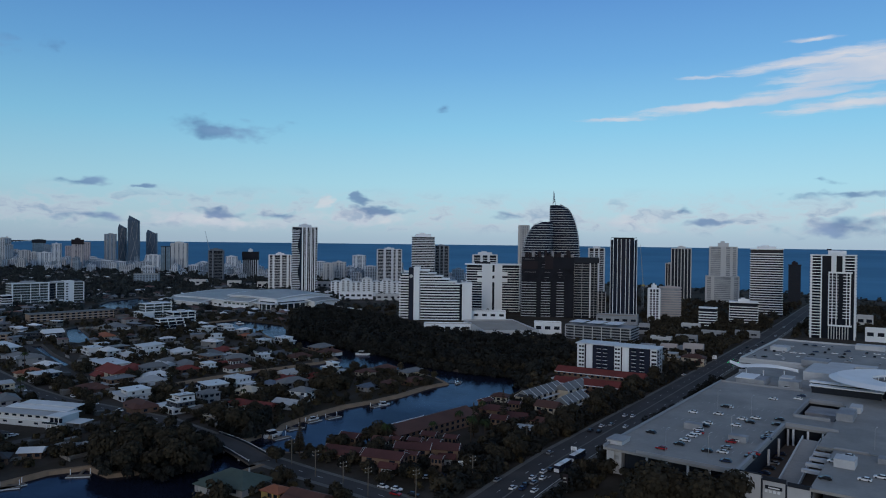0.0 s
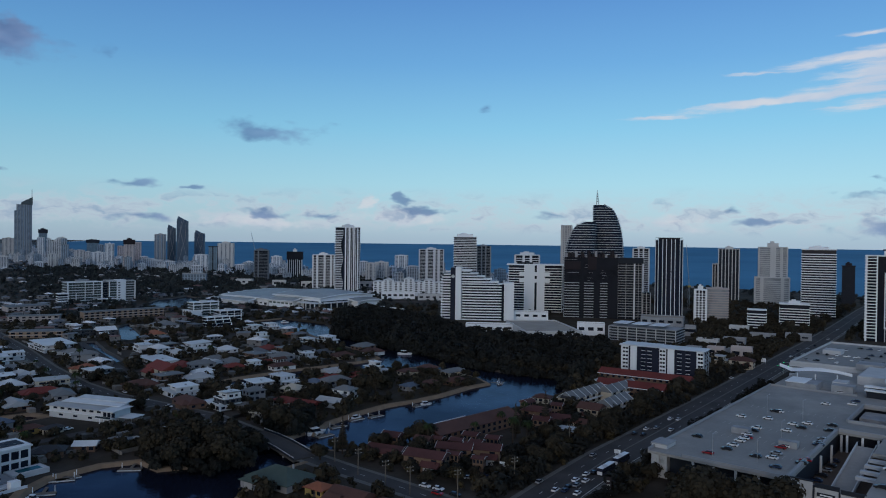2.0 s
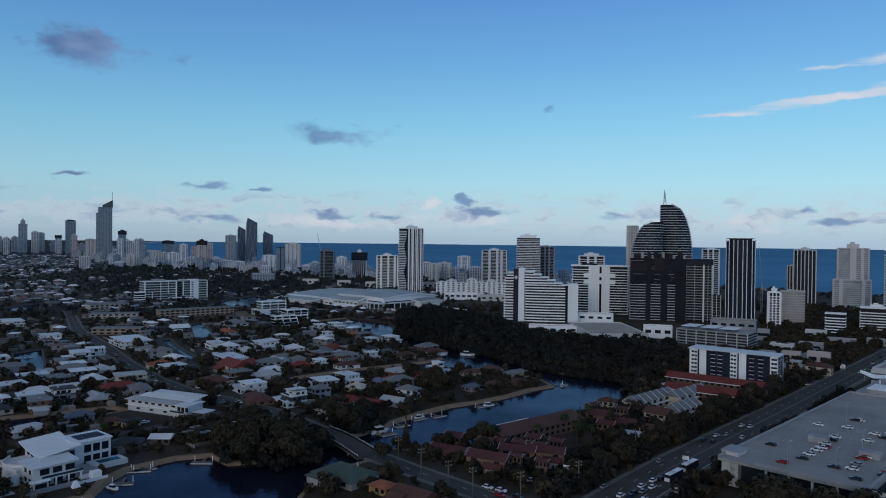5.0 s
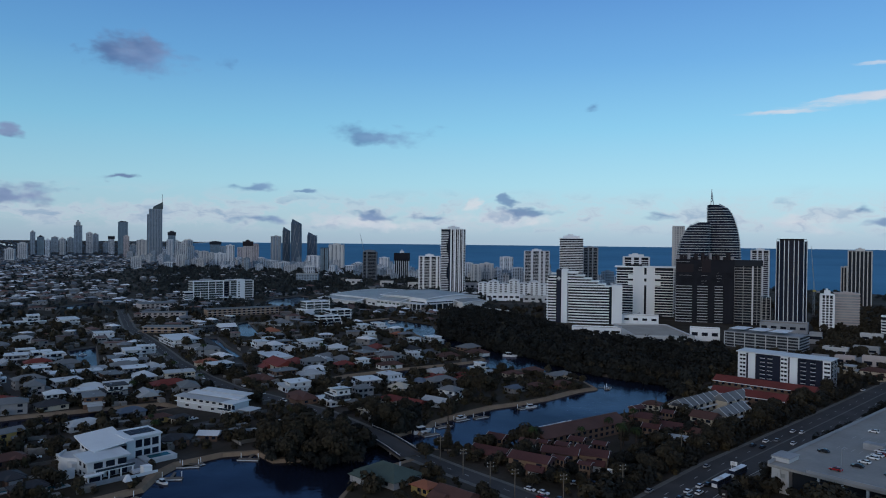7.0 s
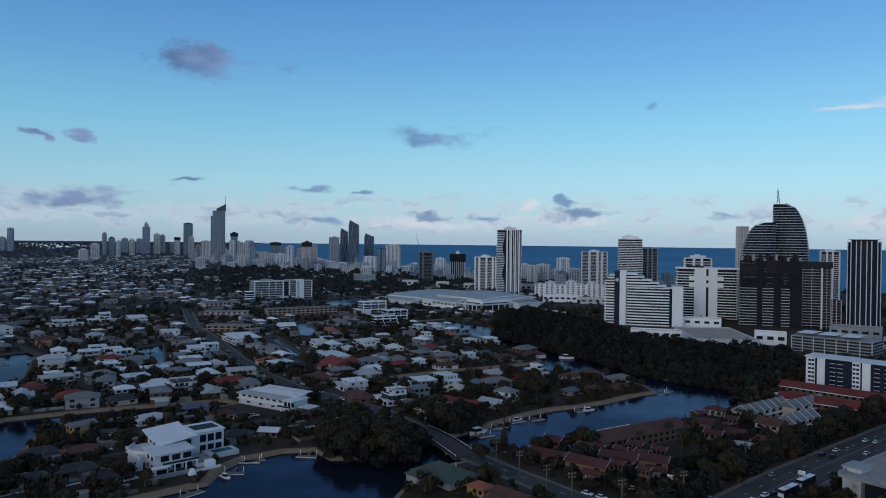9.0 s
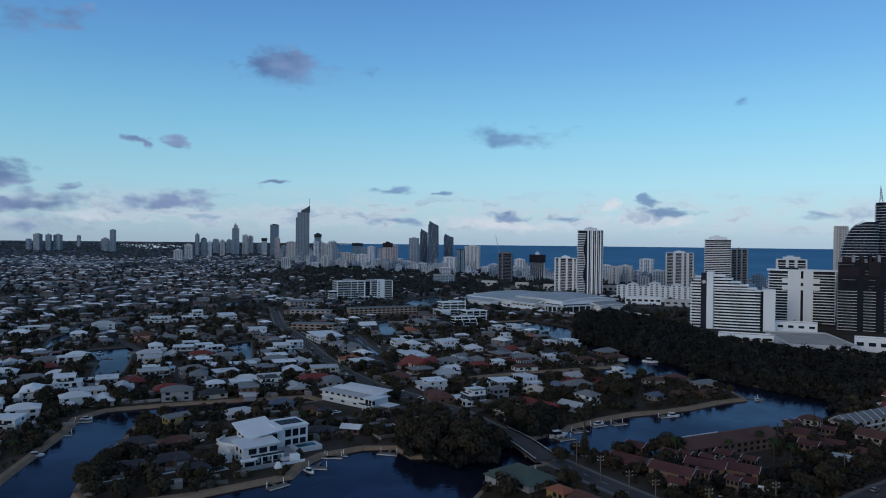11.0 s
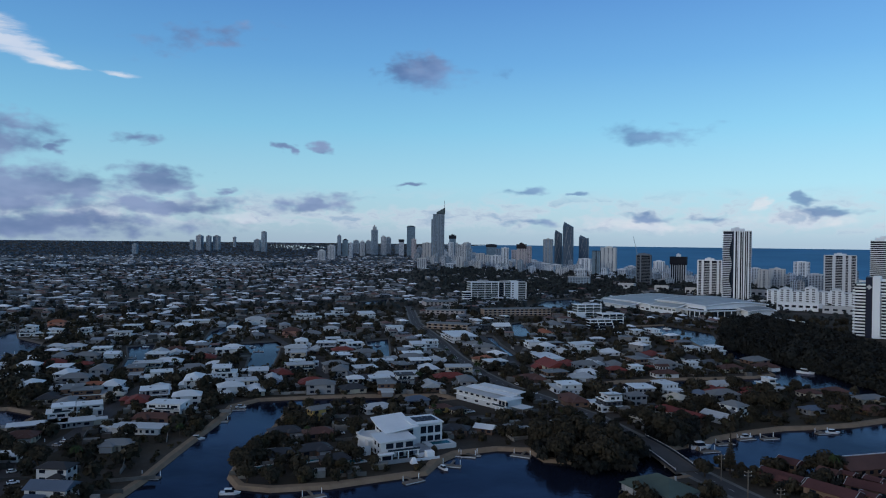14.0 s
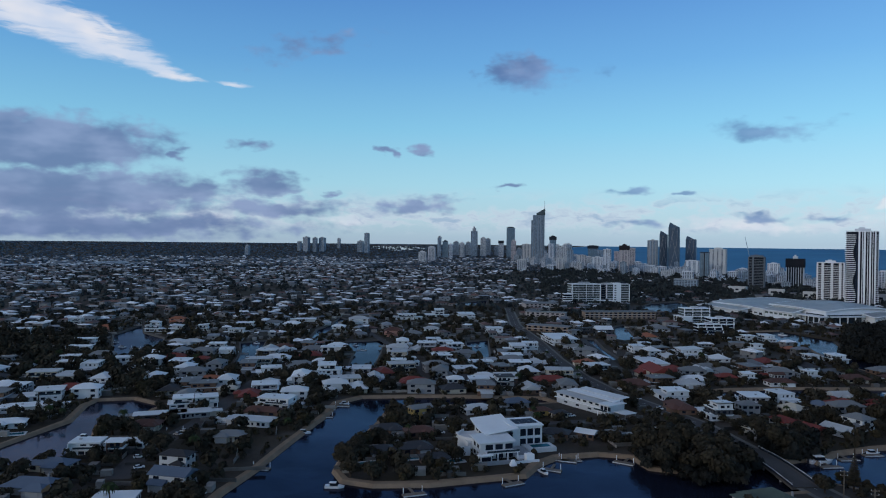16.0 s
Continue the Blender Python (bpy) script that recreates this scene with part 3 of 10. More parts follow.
# ---- towers ----
def slabs(parent, mat, w, d, h, storey, out, tall, first=3.0, name="floor_slab"):
    """One band of balcony or spandrel for every storey."""
    for i in range(int((h - first) / storey)):
        z = first + i * storey
        block(name, mat, parent, -w / 2 - out, w / 2 + out, -d / 2 - out, d / 2 + out, z, z + tall)


def plant(parent, mat, w, d, h, tall=4.0, k=0.5, shift=0.0):
    block("plant_room", mat, parent, -w * k / 2 + shift, w * k / 2 + shift, -d * k / 2, d * k / 2, h, h + tall)
    block("lift_housing", mat, parent, -w * k / 4 + shift, w * k / 8 + shift, -d * k / 4, d * k / 4, h + tall, h + tall * 1.5)


def tower(x, y, w, d, h, turn, style="mixed", wall="white", core="glass", label="white apartment tower with balconies", storey=3.1, roof=4.0, k=0.5, group="coastal towers", shafts=(-0.15, 0.15)):
    e = thing("tower", x, y, turn, label, "high-rise", group)
    wall, core = M[wall], M[core]
    if style == "bands":
        boxed("body", core, -w / 2, w / 2, -d / 2, d / 2, 0, h, parent=e)
        slabs(e, wall, w, d, h, storey, 0.7, storey * 0.36)
    elif style == "piers":
        boxed("body", core, -w / 2, w / 2, -d / 2, d / 2, 0, h, parent=e)
        n = max(3, round(w / 5))
        for i in range(n + 1):
            px = -w / 2 + w * i / n
            for s in (-1, 1):
                block("pier", wall, e, px - 0.7, px + 0.7, s * d / 2 - 0.6, s * d / 2 + 0.6, 0, h + 0.5)
        n = max(2, round(d / 5))
        for i in range(1, n):
            py = -d / 2 + d * i / n
            for s in (-1, 1):
                block("pier", wall, e, s * w / 2 - 0.6, s * w / 2 + 0.6, py - 0.7, py + 0.7, 0, h + 0.5)
        slabs(e, core, w, d, h, storey, 0.15, 0.5)
    elif style == "mixed":
        boxed("body", core, -w / 2, w / 2, -d / 2, d / 2, 0, h, parent=e)
        slabs(e, wall, w, d, h, storey, 1.1, storey * 0.28)
        for f in shafts:
            for s in (-1, 1):
                block("wall_panel", wall, e, f * w - w * 0.05, f * w + w * 0.05, s * d / 2 - 1.5, s * d / 2 + 1.5, 0, h + 0.8)
        for f in shafts[:2]:
            for s in (-1, 1):
                block("wall_panel", wall, e, s * w / 2 - 1.5, s * w / 2 + 1.5, f * d - d * 0.07, f * d + d * 0.07, 0, h + 0.4)
        for sx in (-1, 1):
            for sy in (-1, 1):
                block("corner_column", wall, e, sx * w / 2 - 0.9, sx * w / 2 + 1.15, sy * d / 2 - 0.9, sy * d / 2 + 1.15, 0, h)
    elif style == "glass":
        boxed("body", core, -w / 2, w / 2, -d / 2, d / 2, 0, h, parent=e)
        slabs(e, wall, w, d, h, storey, 0.25, 0.5)
    boxed("roof_slab", wall, -w / 2 - 0.8, w / 2 + 0.8, -d / 2 - 0.8, d / 2 + 0.8, h, h + 1.2, parent=e)
    if roof:
        plant(e, wall, w, d, h + 1.2, roof, k)
    return e


def far_tower(x, y, w, d, h, turn, f=0, roof=4.0, k=0.55, label="distant pale apartment tower on the coast", cap=None, piers=0):
    """A tower so far away that its storeys are a texture."""
    e = thing("tower", x, y, turn, label, "high-rise", "distant skyline")
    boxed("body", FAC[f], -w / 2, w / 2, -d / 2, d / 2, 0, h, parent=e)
    wall = (M["white"], M["concrete"], M["cream"], M["dark"], M["pink"])[f]
    boxed("parapet", wall, -w / 2 - 0.6, w / 2 + 0.6, -d / 2 - 0.6, d / 2 + 0.6, h, h + 1.6, parent=e)
    for i in range(piers):
        px = -w / 2 + w * (i + 0.5) / piers
        for s in (-1, 1):
            block("pier", wall, e, px - w * 0.06, px + w * 0.06, s * d / 2 - 1, s * d / 2 + 1, 0, h)
            block("pier", wall, e, s * w / 2 - 1, s * w / 2 + 1, px * d / w - d * 0.06, px * d / w + d * 0.06, 0, h)
    if cap:
        boxed("crown", M[cap], -w * 0.56, w * 0.56, -d * 0.56, d * 0.56, h - 12, h + 2.2, parent=e)
    if roof:
        plant(e, M[cap] if cap else wall, w, d, h + 1.6, roof, k)
    return e


# the far skyline, along the coast to the north
far_tower(-3170.5, 2399.4, 31.4, 25.1, 78, 20, 1)
far_tower(-3142.1, 2435.9, 22.7, 18.1, 75.2, 30, 1)
far_tower(-3126.7, 2475.1, 32.3, 25.8, 75.4, 25, 1)
far_tower(-3363.3, 2791, 16.5, 13.2, 58.9, 25, 1, 2)
far_tower(-2966.9, 2616.5, 31.3, 25, 59.7, 30, 1)
far_tower(-2900.2, 2604.1, 23.3, 23.3, 105.5, 30, 1, 3)
far_tower(-3017.5, 1927.1, 19.8, 19.8, 44.1, 30, 1)
far_tower(-3282.4, 2434.4, 19.2, 19.2, 51.3, 30, 1, 0)
far_tower(-2084.7, 2191.3, 32.6, 26, 40.9, 34, 2)
far_tower(-2134, 2303.4, 31.8, 25.4, 60.2, 34, 2, 3)
far_tower(-2338, 2579, 17.5, 15.8, 97.6, 34, 1, 5, .6)
far_tower(-2322.8, 2606, 25.2, 22.7, 78.2, 34, 3)
far_tower(-2265.2, 2580.8, 17.5, 15.7, 66, 34, 0)
far_tower(-2446.2, 2830.2, 27.3, 24.6, 68.9, 34, 1, 3)
far_tower(-2271.2, 2673.1, 23.2, 20.9, 70.2, 34, 2)
far_tower(-2405.1, 2881.7, 25, 22.5, 66.1, 34, 1)
far_tower(-2311.3, 2817.3, 32.5, 29.2, 128.2, 34, 1, 16, .55, "slender grey-blue tower with a narrow crown")
far_tower(-2279.5, 2852.4, 27.3, 24.6, 93.4, 34, 2)
far_tower(-2337.6, 2966.2, 24.3, 21.9, 84.5, 30, 1)
far_tower(-2306.2, 2999.6, 20.1, 18.1, 45.3, 34, 1)
far_tower(-2183, 2877.4, 24.7, 22.3, 80.7, 34, 0, 0, .5, "distant pale tower with a dark glass front", "dark")
far_tower(-2120.4, 2875, 41.1, 37, 148, 34, 3, 3, .7, "tall blue glass tower")
far_tower(-1969.8, 2693.4, 23.1, 20.8, 87.7, 34, 4)
far_tower(-2019.4, 2810.1, 26.8, 24.1, 46.7, 34, 1)
far_tower(-1867.8, 2656.7, 40.6, 32.4, 74.7, 34, 2, 2, .4, piers=3)
far_tower(-1385.7, 1943.5, 31.7, 19, 34, 34, 2, 2)
far_tower(-1558, 2384.3, 21.3, 19.2, 85.6, 30, 0, 0, piers=2)
far_tower(-1668.5, 2566.4, 27.5, 24.8, 111.4, 30, 3, 4, .6, "tall dark tower with a stepped crown", "dark")
far_tower(-1541.1, 2403.5, 17.2, 15.5, 79, 30, 2)
far_tower(-1475.3, 2337.1, 20.9, 18.8, 74.1, 30, 2)
far_tower(-1409.5, 2274, 22.3, 20.1, 86.4, 30, 2, 3, .5, piers=2)
far_tower(-1302.2, 1986.5, 25.3, 15.2, 18.6, 30, 0, 1)
far_tower(-1303.6, 2052.8, 24.1, 14.5, 40.2, 30, 2, 1, piers=2)
far_tower(-1425.9, 2399.1, 32.1, 19.3, 43.7, 30, 2, 1, piers=3)
far_tower(-1775.6, 3091.4, 47.1, 28.3, 61.3, 25, 3, 2, .7, "distant dark blue tower with a flat crown", "dark")
far_tower(-1264.4, 2173.2, 16.3, 13.1, 45.3, 25, 2, 1)
far_tower(-1224.7, 2163.8, 36.5, 21.9, 44.5, 25, 0, 2, .4, piers=3)
far_tower(-1379.2, 2453.9, 20.5, 14.4, 61.6, 25, 1, 1)
far_tower(-1137.5, 2072.3, 24.5, 12.2, 73.7, 25, 0, 2, .3, "distant tall plain white slab tower", piers=2)
far_tower(-1382.1, 2596.1, 21.5, 15.1, 54.9, 25, 4, 1)
far_tower(-1063.8, 2049, 28.7, 20.1, 85.8, 25, 4, 4, .5, "pinkish tower with a dark brown crown", "brown", piers=3)
far_tower(-1250.6, 2469.3, 24.4, 17.1, 72.8, 25, 4, 1)
far_tower(-1405, 2245.5, 14.2, 9.9, 86.4, 25, 2, 2, .6)
far_tower(-1390, 2254.7, 21.5, 15.1, 64.9, 25, 1, 1)
far_tower(-1193.6, 2401.3, 23.6, 16.5, 24.7, 25, 0, 1)
far_tower(-1094.8, 2257.1, 18.4, 12.9, 23.1, 25, 0, 1)
far_tower(-1085.2, 2193.8, 23.6, 16.5, 27.9, 20, 0, 0)
far_tower(-1023.5, 2131.4, 41.8, 16.7, 23.7, 20, 0, 1)
far_tower(-947.6, 2070.5, 29.4, 11.8, 23.1, 20, 0, 1)
far_tower(-1116, 2361.4, 34.3, 20.6, 103.9, 20, 1, 2, .4, piers=3)
far_tower(-864.3, 2100.6, 39.9, 20, 43.5, 15, 0, 1, piers=3)
far_tower(-763.3, 1938.5, 22.7, 18.2, 71.2, 15, 3, 0, .5, "dark bronze glass tower", piers=1)
far_tower(-824.2, 2200.6, 48.8, 29.3, 78.9, 15, 2, 3, .5, piers=4)
far_tower(-681, 1923.9, 24.5, 14.7, 21.3, 12, 0, 1)
far_tower(-677.9, 1991.9, 17.1, 10.3, 28.6, 12, 0, 1)
far_tower(-626.2, 2086.5, 30.7, 18.4, 41.6, 12, 0, 2, .5, piers=3)
far_tower(-702, 1681.7, 25.6, 15.4, 26.7, 15, 0, 1)
far_tower(-621, 1476.5, 48.2, 19.3, 18.5, 15, 1, 0, .5, "low pale office block with long balconies")
# nearer towers behind the convention centre and the hotels
tower(-509.6, 1582.2, 30.7, 21.5, 68, 12, "mixed", "slate", "glass", "charcoal tower with one pale vertical strip", 3.3, 3, .8, shafts=(-0.2,))
netted = tower(-468.4, 1715.2, 34, 26, 62.7, 10, "piers", "white", "dark", "unfinished concrete tower with a dark netted crown", 3.2, 6, .3)
block("netting", M["net"], netted, -19, 19, -15, 15, 45, 64.5)
tower(-310.9, 1342.6, 39.5, 27.7, 65, 14, "mixed", "bright", "glass", "white apartment tower with stacked dark balconies", 3.0, 3, .4, shafts=(-0.3, 0.05, 0.36))


def wave_tower(x, y, w, d, h, turn):
    """Banded balconies on one half, upright dark strips on the other."""
    e = thing("tower", x, y, turn, "tall black and white tower with banded balconies and upright fins", "high-rise", "coastal towers")
    boxed("body", M["glass"], -w / 2, w / 2, -d / 2, d / 2, 0, h, parent=e)
    for i in range(int((h - 3) / 3.1)):
        z = 3 + i * 3.1
        out, inner = 1.2 + 0.7 * math.sin(i * 0.55), w * (-0.24 + 0.05 * math.sin(i * 0.42))
        block("balcony", M["bright"], e, -w / 2 - out, inner, -d / 2 - out, d * 0.3, z, z + 1.1)
        block("balcony", M["white"], e, w * 0.43, w / 2 + out, -d / 2 - 0.9, d / 2 + 0.4, z, z + 0.9)
    for f, k in ((-0.1, 1.3), (0.0, 0.5), (0.07, 1.5), (0.17, 0.45), (0.25, 1.2), (0.33, 0.45), (0.41, 1.1)):
        block("fin", M["bright"], e, w * f - k, w * f + k, -d / 2 - 1.6, d / 2 + 1.0, 0, h + 1.5)
    block("window_strip", M["navyglass"], e, -w * 0.2, -w * 0.13, -d / 2 - 1.2, -d / 2 + 0.2, 2, h)
    for f in (-0.3, -0.05, 0.2, 0.45):
        block("fin", M["bright"], e, w / 2 - 0.5, w / 2 + 1.2, d * f - 0.8, d * f + 0.8, 0, h + 1.0)
    boxed("roof_slab", M["bright"], -w / 2 - 0.6, w / 2 + 0.8, -d / 2 - 0.8, d / 2 + 0.8, h, h + 1.2, parent=e)
    plant(e, M["white"], w, d, h + 1.2, 4, 0.5, 1.0)


wave_tower(-252.6, 1282.6, 42.9, 34.3, 117.1, 14)
far_tower(-298, 1718.5, 20.4, 14.3, 41.1, 10, 0, 1)
far_tower(-261.2, 1607, 22.7, 15.9, 41, 10, 2, 1, piers=2)
far_tower(-244.5, 1660.4, 31.1, 21.8, 42.2, 10, 2, 2, .4, piers=3)
far_tower(-219.9, 1851.1, 33.5, 23.4, 54.5, 8, 0, 1, piers=2)
far_tower(-165.4, 1605.7, 25.1, 17.5, 35.7, 8, 0, 1)
tower(-118.5, 1558.1, 52.8, 31.7, 75.5, 6, "mixed", "white", "glass", "pale apartment tower with rows of shaded balconies", 3.1, 3, .4, shafts=(-0.2, 0.12, 0.3))
tower(-39.6, 1407.8, 44, 30.8, 102.9, 4, "bands", "bright", "glass", "white banded hotel tower with a stepped roof", 3.3, 5, .7)
tower(-3, 1477.9, 28.4, 19.9, 84.8, 4, "mixed", "concrete", "glass", "grey apartment tower behind the hotel", 3.1, 2, .5)
tower(61.3, 1025.5, 34, 23.8, 75.6, -2, "mixed", "white", "glass", "pale tower rising behind the hotel", 3.1, 3, .6)
tower(123.1, 1071.8, 14.3, 11.4, 120, -8, "mixed", "cream", "concrete", "cream and ochre panelled construction tower", 3.2, 0, shafts=(-0.38, -0.2, 0.1, 0.3))
tower(261.9, 1198.7, 25.3, 17.7, 86, -12, "mixed", "white", "glass", "white apartment tower with dark balconies", 3.1, 2, .5)
tower(406.6, 1198.8, 31.4, 25.1, 86.8, -20, "piers", "cream", "dark", "cream tower with tall dark window strips", 3.1, 3, .4)
tower(391.1, 1213.6, 11.6, 11.6, 61.1, -20, "piers", "cream", "dark", "lower cream tower with dark strips", 3.1, 1, .4)
tower(464.4, 1165.9, 40.9, 32.7, 90.6, -20, "mixed", "cream", "concrete", "cream stepped apartment tower", 3.1, 6, .4, shafts=(-0.05, 0.05, 0.3))
tower(460.4, 1158.2, 49.1, 39.3, 42.5, -20, "mixed", "cream", "concrete", "stepped lower wings of the cream tower", 3.1, 0, .4, shafts=(-0.3, 0.3))
tower(437.8, 951.5, 39, 24.8, 89, -22, "bands", "bright", "glass", "white tower with layered dark balconies and a roof frame", 3.2, 3, .6, shafts=(-0.03, 0.06))
tower(566.1, 1131.2, 17.4, 17.4, 63, -25, "glass", "brown", "dark", "dark brown tower with a pointed top", 3.1, 4, .5)
def grid_tower(x, y, w, d, h, turn):
    """A broad tower: stacked balconies at one side, a white-framed grid and dark glass at the other."""
    e = thing("tower", x, y, turn, "tall white tower with gridded balconies and dark glass", "high-rise", "coastal towers")
    wall, dark = M["bright"], M["glass"]
    boxed("body", dark, -w / 2, w / 2, -d / 2, d / 2, 0, h, parent=e)
    f = -d / 2
    n = int(h / 3.05)
    for i in range(n):
        z = 3 + i * 3.05
        block("balcony", wall, e, -w * 0.5, -w * 0.24, f - 1.6, f + 0.4, z, z + 0.85)
        if 5 < i < n * 0.78:
            block("floor_slab", wall, e, -w * 0.08, w * 0.12, f - 1.0, f + 0.4, z, z + 0.7)
            block("floor_slab", wall, e, w * 0.22, w * 0.36, f - 1.0, f + 0.4, z, z + 0.7)
        for s in (-1, 1):
            block("side_slab", wall, e, s * w / 2 - 0.8, s * w / 2 + 0.8, f + 0.5, -f, z, z + 0.9)
        if i > n * 0.8:
            block("balcony", wall, e, w * 0.26, w * 0.46, f - 1.4, f + 0.4, z, z + 0.85)
    for x0, x1, z0, z1, out in ((-0.5, -0.455, 0, h, 1.9), (-0.27, -0.24, 0, h, 1.8), (-0.1, -0.075, 14, h * 0.79, 1.6), (-0.02, 0.0, 14, h * 0.79, 1.2), (0.07, 0.09, 14, h * 0.79, 1.2), (0.29, 0.31, 14, h * 0.79, 1.2),
                                (0.36, 0.39, 14, h * 0.79, 1.6), (0.46, 0.5, 0, h, 1.9), (-0.04, 0.07, h * 0.8, h + 3, 2.4), (0.2, 0.26, h * 0.8, h + 2, 1.8)):
        block("column", wall, e, x0 * w, x1 * w, f - out, f + 0.4, z0, z1)
    for z in (13.0, h * 0.79):
        block("frame_beam", wall, e, -0.1 * w, 0.42 * w, f - 1.8, f + 0.4, z, z + 1.6)
    for i in range(8):
        cx = -0.08 * w + i * w * 0.06
        block("column", M["pale"], e, cx - 0.4, cx + 0.4, f - 0.8, f + 0.4, 0, 13)
    boxed("roof_slab", wall, -w / 2 - 0.6, w / 2 + 0.6, -d / 2 - 1.8, d / 2 + 0.6, h, h + 1.2, parent=e)
    boxed("plant_room", wall, -w * 0.12, w * 0.28, -d * 0.3, d * 0.3, h + 1.2, h + 5.5, parent=e)
    boxed("lift_housing", M["dark"], -w * 0.15, -w * 0.05, -d * 0.2, d * 0.2, h + 5.5, h + 7, parent=e)


grid_tower(406.4, 731.4, 41.2, 28.8, 84.8, -30)
tower(255.4, 848.6, 11.9, 11.9, 40.5, -14, "mixed", "bright", "glass", "small white gabled tower", 3.0, 4, .5)
tower(285.2, 880.5, 24.3, 19.5, 40.2, -14, "bands", "pink", "concrete", "pinkish-grey concrete apartment block", 3.0, 1, .5)
tower(302.1, 798.5, 18.4, 11, 22.6, -22, "bands", "bright", "glass", "low white apartment block with a slanted roof", 3.0, 0)
tower(359.5, 838.7, 30.6, 18.4, 26.3, -22, "bands", "bright", "glass", "white stepped apartment block", 3.0, 3, .4)


def gabled_flats(x, y, w, d, h, turn):
    """Seven bays side by side, each with its own gable, balconies and windows."""
    e = thing("apartment_building", x, y, turn, "long white apartment block with stepped bays and gabled rooflines", "apartments")
    n = 7
    storeys = max(4, int(h / 3.1))
    for i in range(n):
        x0, x1 = -w / 2 + w * i / n, -w / 2 + w * (i + 1) / n
        out = (0.0, 2.4, 0.8, 3.0)[i % 4]
        top = h * (0.9, 1.0, 0.86, 1.08)[i % 4]
        boxed("bay", M["bright"], x0, x1 - 0.004, -d / 2 - out, d / 2, 0, top, parent=e)
        bm = bmesh.new()
        m = (x0 + x1) / 2
        r = 3.4 if i % 2 else 1.8
        pts = [(x0 + 0.6, -d / 2 - out - 0.4), (x1 - 0.6, -d / 2 - out - 0.4), (x1 - 0.6, d / 2), (x0 + 0.6, d / 2)]
        v = [bm.verts.new((*p, top + 0.01)) for p in pts] + [bm.verts.new((m, -d / 2 - out - 0.4, top + r)), bm.verts.new((m, d / 2, top + r))]
        for q in ((3, 2, 1, 0), (0, 1, 4), (1, 2, 5, 4), (2, 3, 5), (3, 0, 4, 5)):
            bm.faces.new([v[k] for k in q])
        part("gable", bm, M["white"], e)
        for s in range(storeys):
            z = top * (s + 0.3) / storeys
            for c in (0.25, 0.72):
                cx = x0 + (x1 - x0) * c
                block("window", M["glass"], e, cx - 2.3, cx + 1.5, -d / 2 - out - 0.06, -d / 2 - out + 0.1, z, z + 1.7)
            block("balcony", M["bright"], e, x0 + 1.2, x1 - 1.2, -d / 2 - out - 1.5, -d / 2 - out - 0.07, z - 0.75, z + 0.1)
    for i in range(9):
        cx = -w / 2 + w * (i + 0.5) / 9
        block("arcade", M["white"], e, cx - 5, cx + 3, -d / 2 - 9, -d / 2 - 4.6, 0, 4.0 + (i % 3))


gabled_flats(-131, 1217.4, 122.6, 24.5, 26.7, 6)

# ---- houses ----
def roofing(name, rgb, var=0.2, rough=0.75):
    return surf(name, rgb, rough, var, 0.12, 0.25, spec=0.25, each=0.25)


ROOF = dict(
    white=roofing("white_metal_roof", (0.6, 0.63, 0.66), 0.14, 0.55), light=roofing("light_grey_roof", (0.4, 0.42, 0.44)), grey=roofing("grey_tile_roof", (0.16, 0.17, 0.18)),
    dark=roofing("charcoal_tile_roof", (0.035, 0.036, 0.042)), blue=roofing("blue_grey_roof", (0.09, 0.12, 0.17)), red=roofing("red_tile_roof", (0.16, 0.034, 0.027), 0.3),
    orange=roofing("orange_tile_roof", (0.28, 0.1, 0.055), 0.3), brown=roofing("brown_tile_roof", (0.085, 0.04, 0.032), 0.35), maroon=roofing("maroon_tile_roof", (0.072, 0.028, 0.027), 0.5), cream=roofing("cream_tile_roof", (0.45, 0.41, 0.34)),
    teal=roofing("weathered_teal_roof", (0.06, 0.085, 0.075), 0.35))
WALL = dict(
    white=surf("house_white_render", (0.57, 0.58, 0.59), 0.8, 0.1, 0.3, 0.1, each=0.2), cream=surf("house_cream_render", (0.45, 0.4, 0.32), 0.85, 0.12, 0.3, 0.1, each=0.2),
    tan=surf("house_tan_brick", (0.17, 0.11, 0.075), 0.9, 0.25, 0.6, 0.3, each=0.3), brick=surf("house_brown_brick", (0.14, 0.085, 0.06), 0.9, 0.25, 0.6, 0.3, each=0.2), grey=surf("house_grey_render", (0.25, 0.25, 0.26), 0.85, 0.15, 0.3, 0.1, each=0.2),
    dark=surf("house_dark_cladding", (0.06, 0.06, 0.065), 0.7, 0.2, 0.3, 0.1, each=0.2), ochre=surf("house_ochre_render", (0.45, 0.3, 0.1), 0.85, 0.15, 0.3, 0.1),
    pink=surf("house_pink_render", (0.42, 0.22, 0.17), 0.85, 0.15, 0.3, 0.1))
FRAME = surf("window_frame_white", (0.6, 0.6, 0.6), 0.6, 0.05, 0.5, 0.0)
DOOR = surf("painted_door", (0.12, 0.09, 0.07), 0.6, 0.2, 0.5, 0.05, each=0.8)
GARAGE = surf("garage_door_panel", (0.3, 0.3, 0.3), 0.6, 0.1, 0.5, 0.1, each=0.6)
POOL = water_material("pool_water", (0.02, 0.11, 0.14), (0.4, 0.55, 0.65), 0.05, 0.05, 0.6)


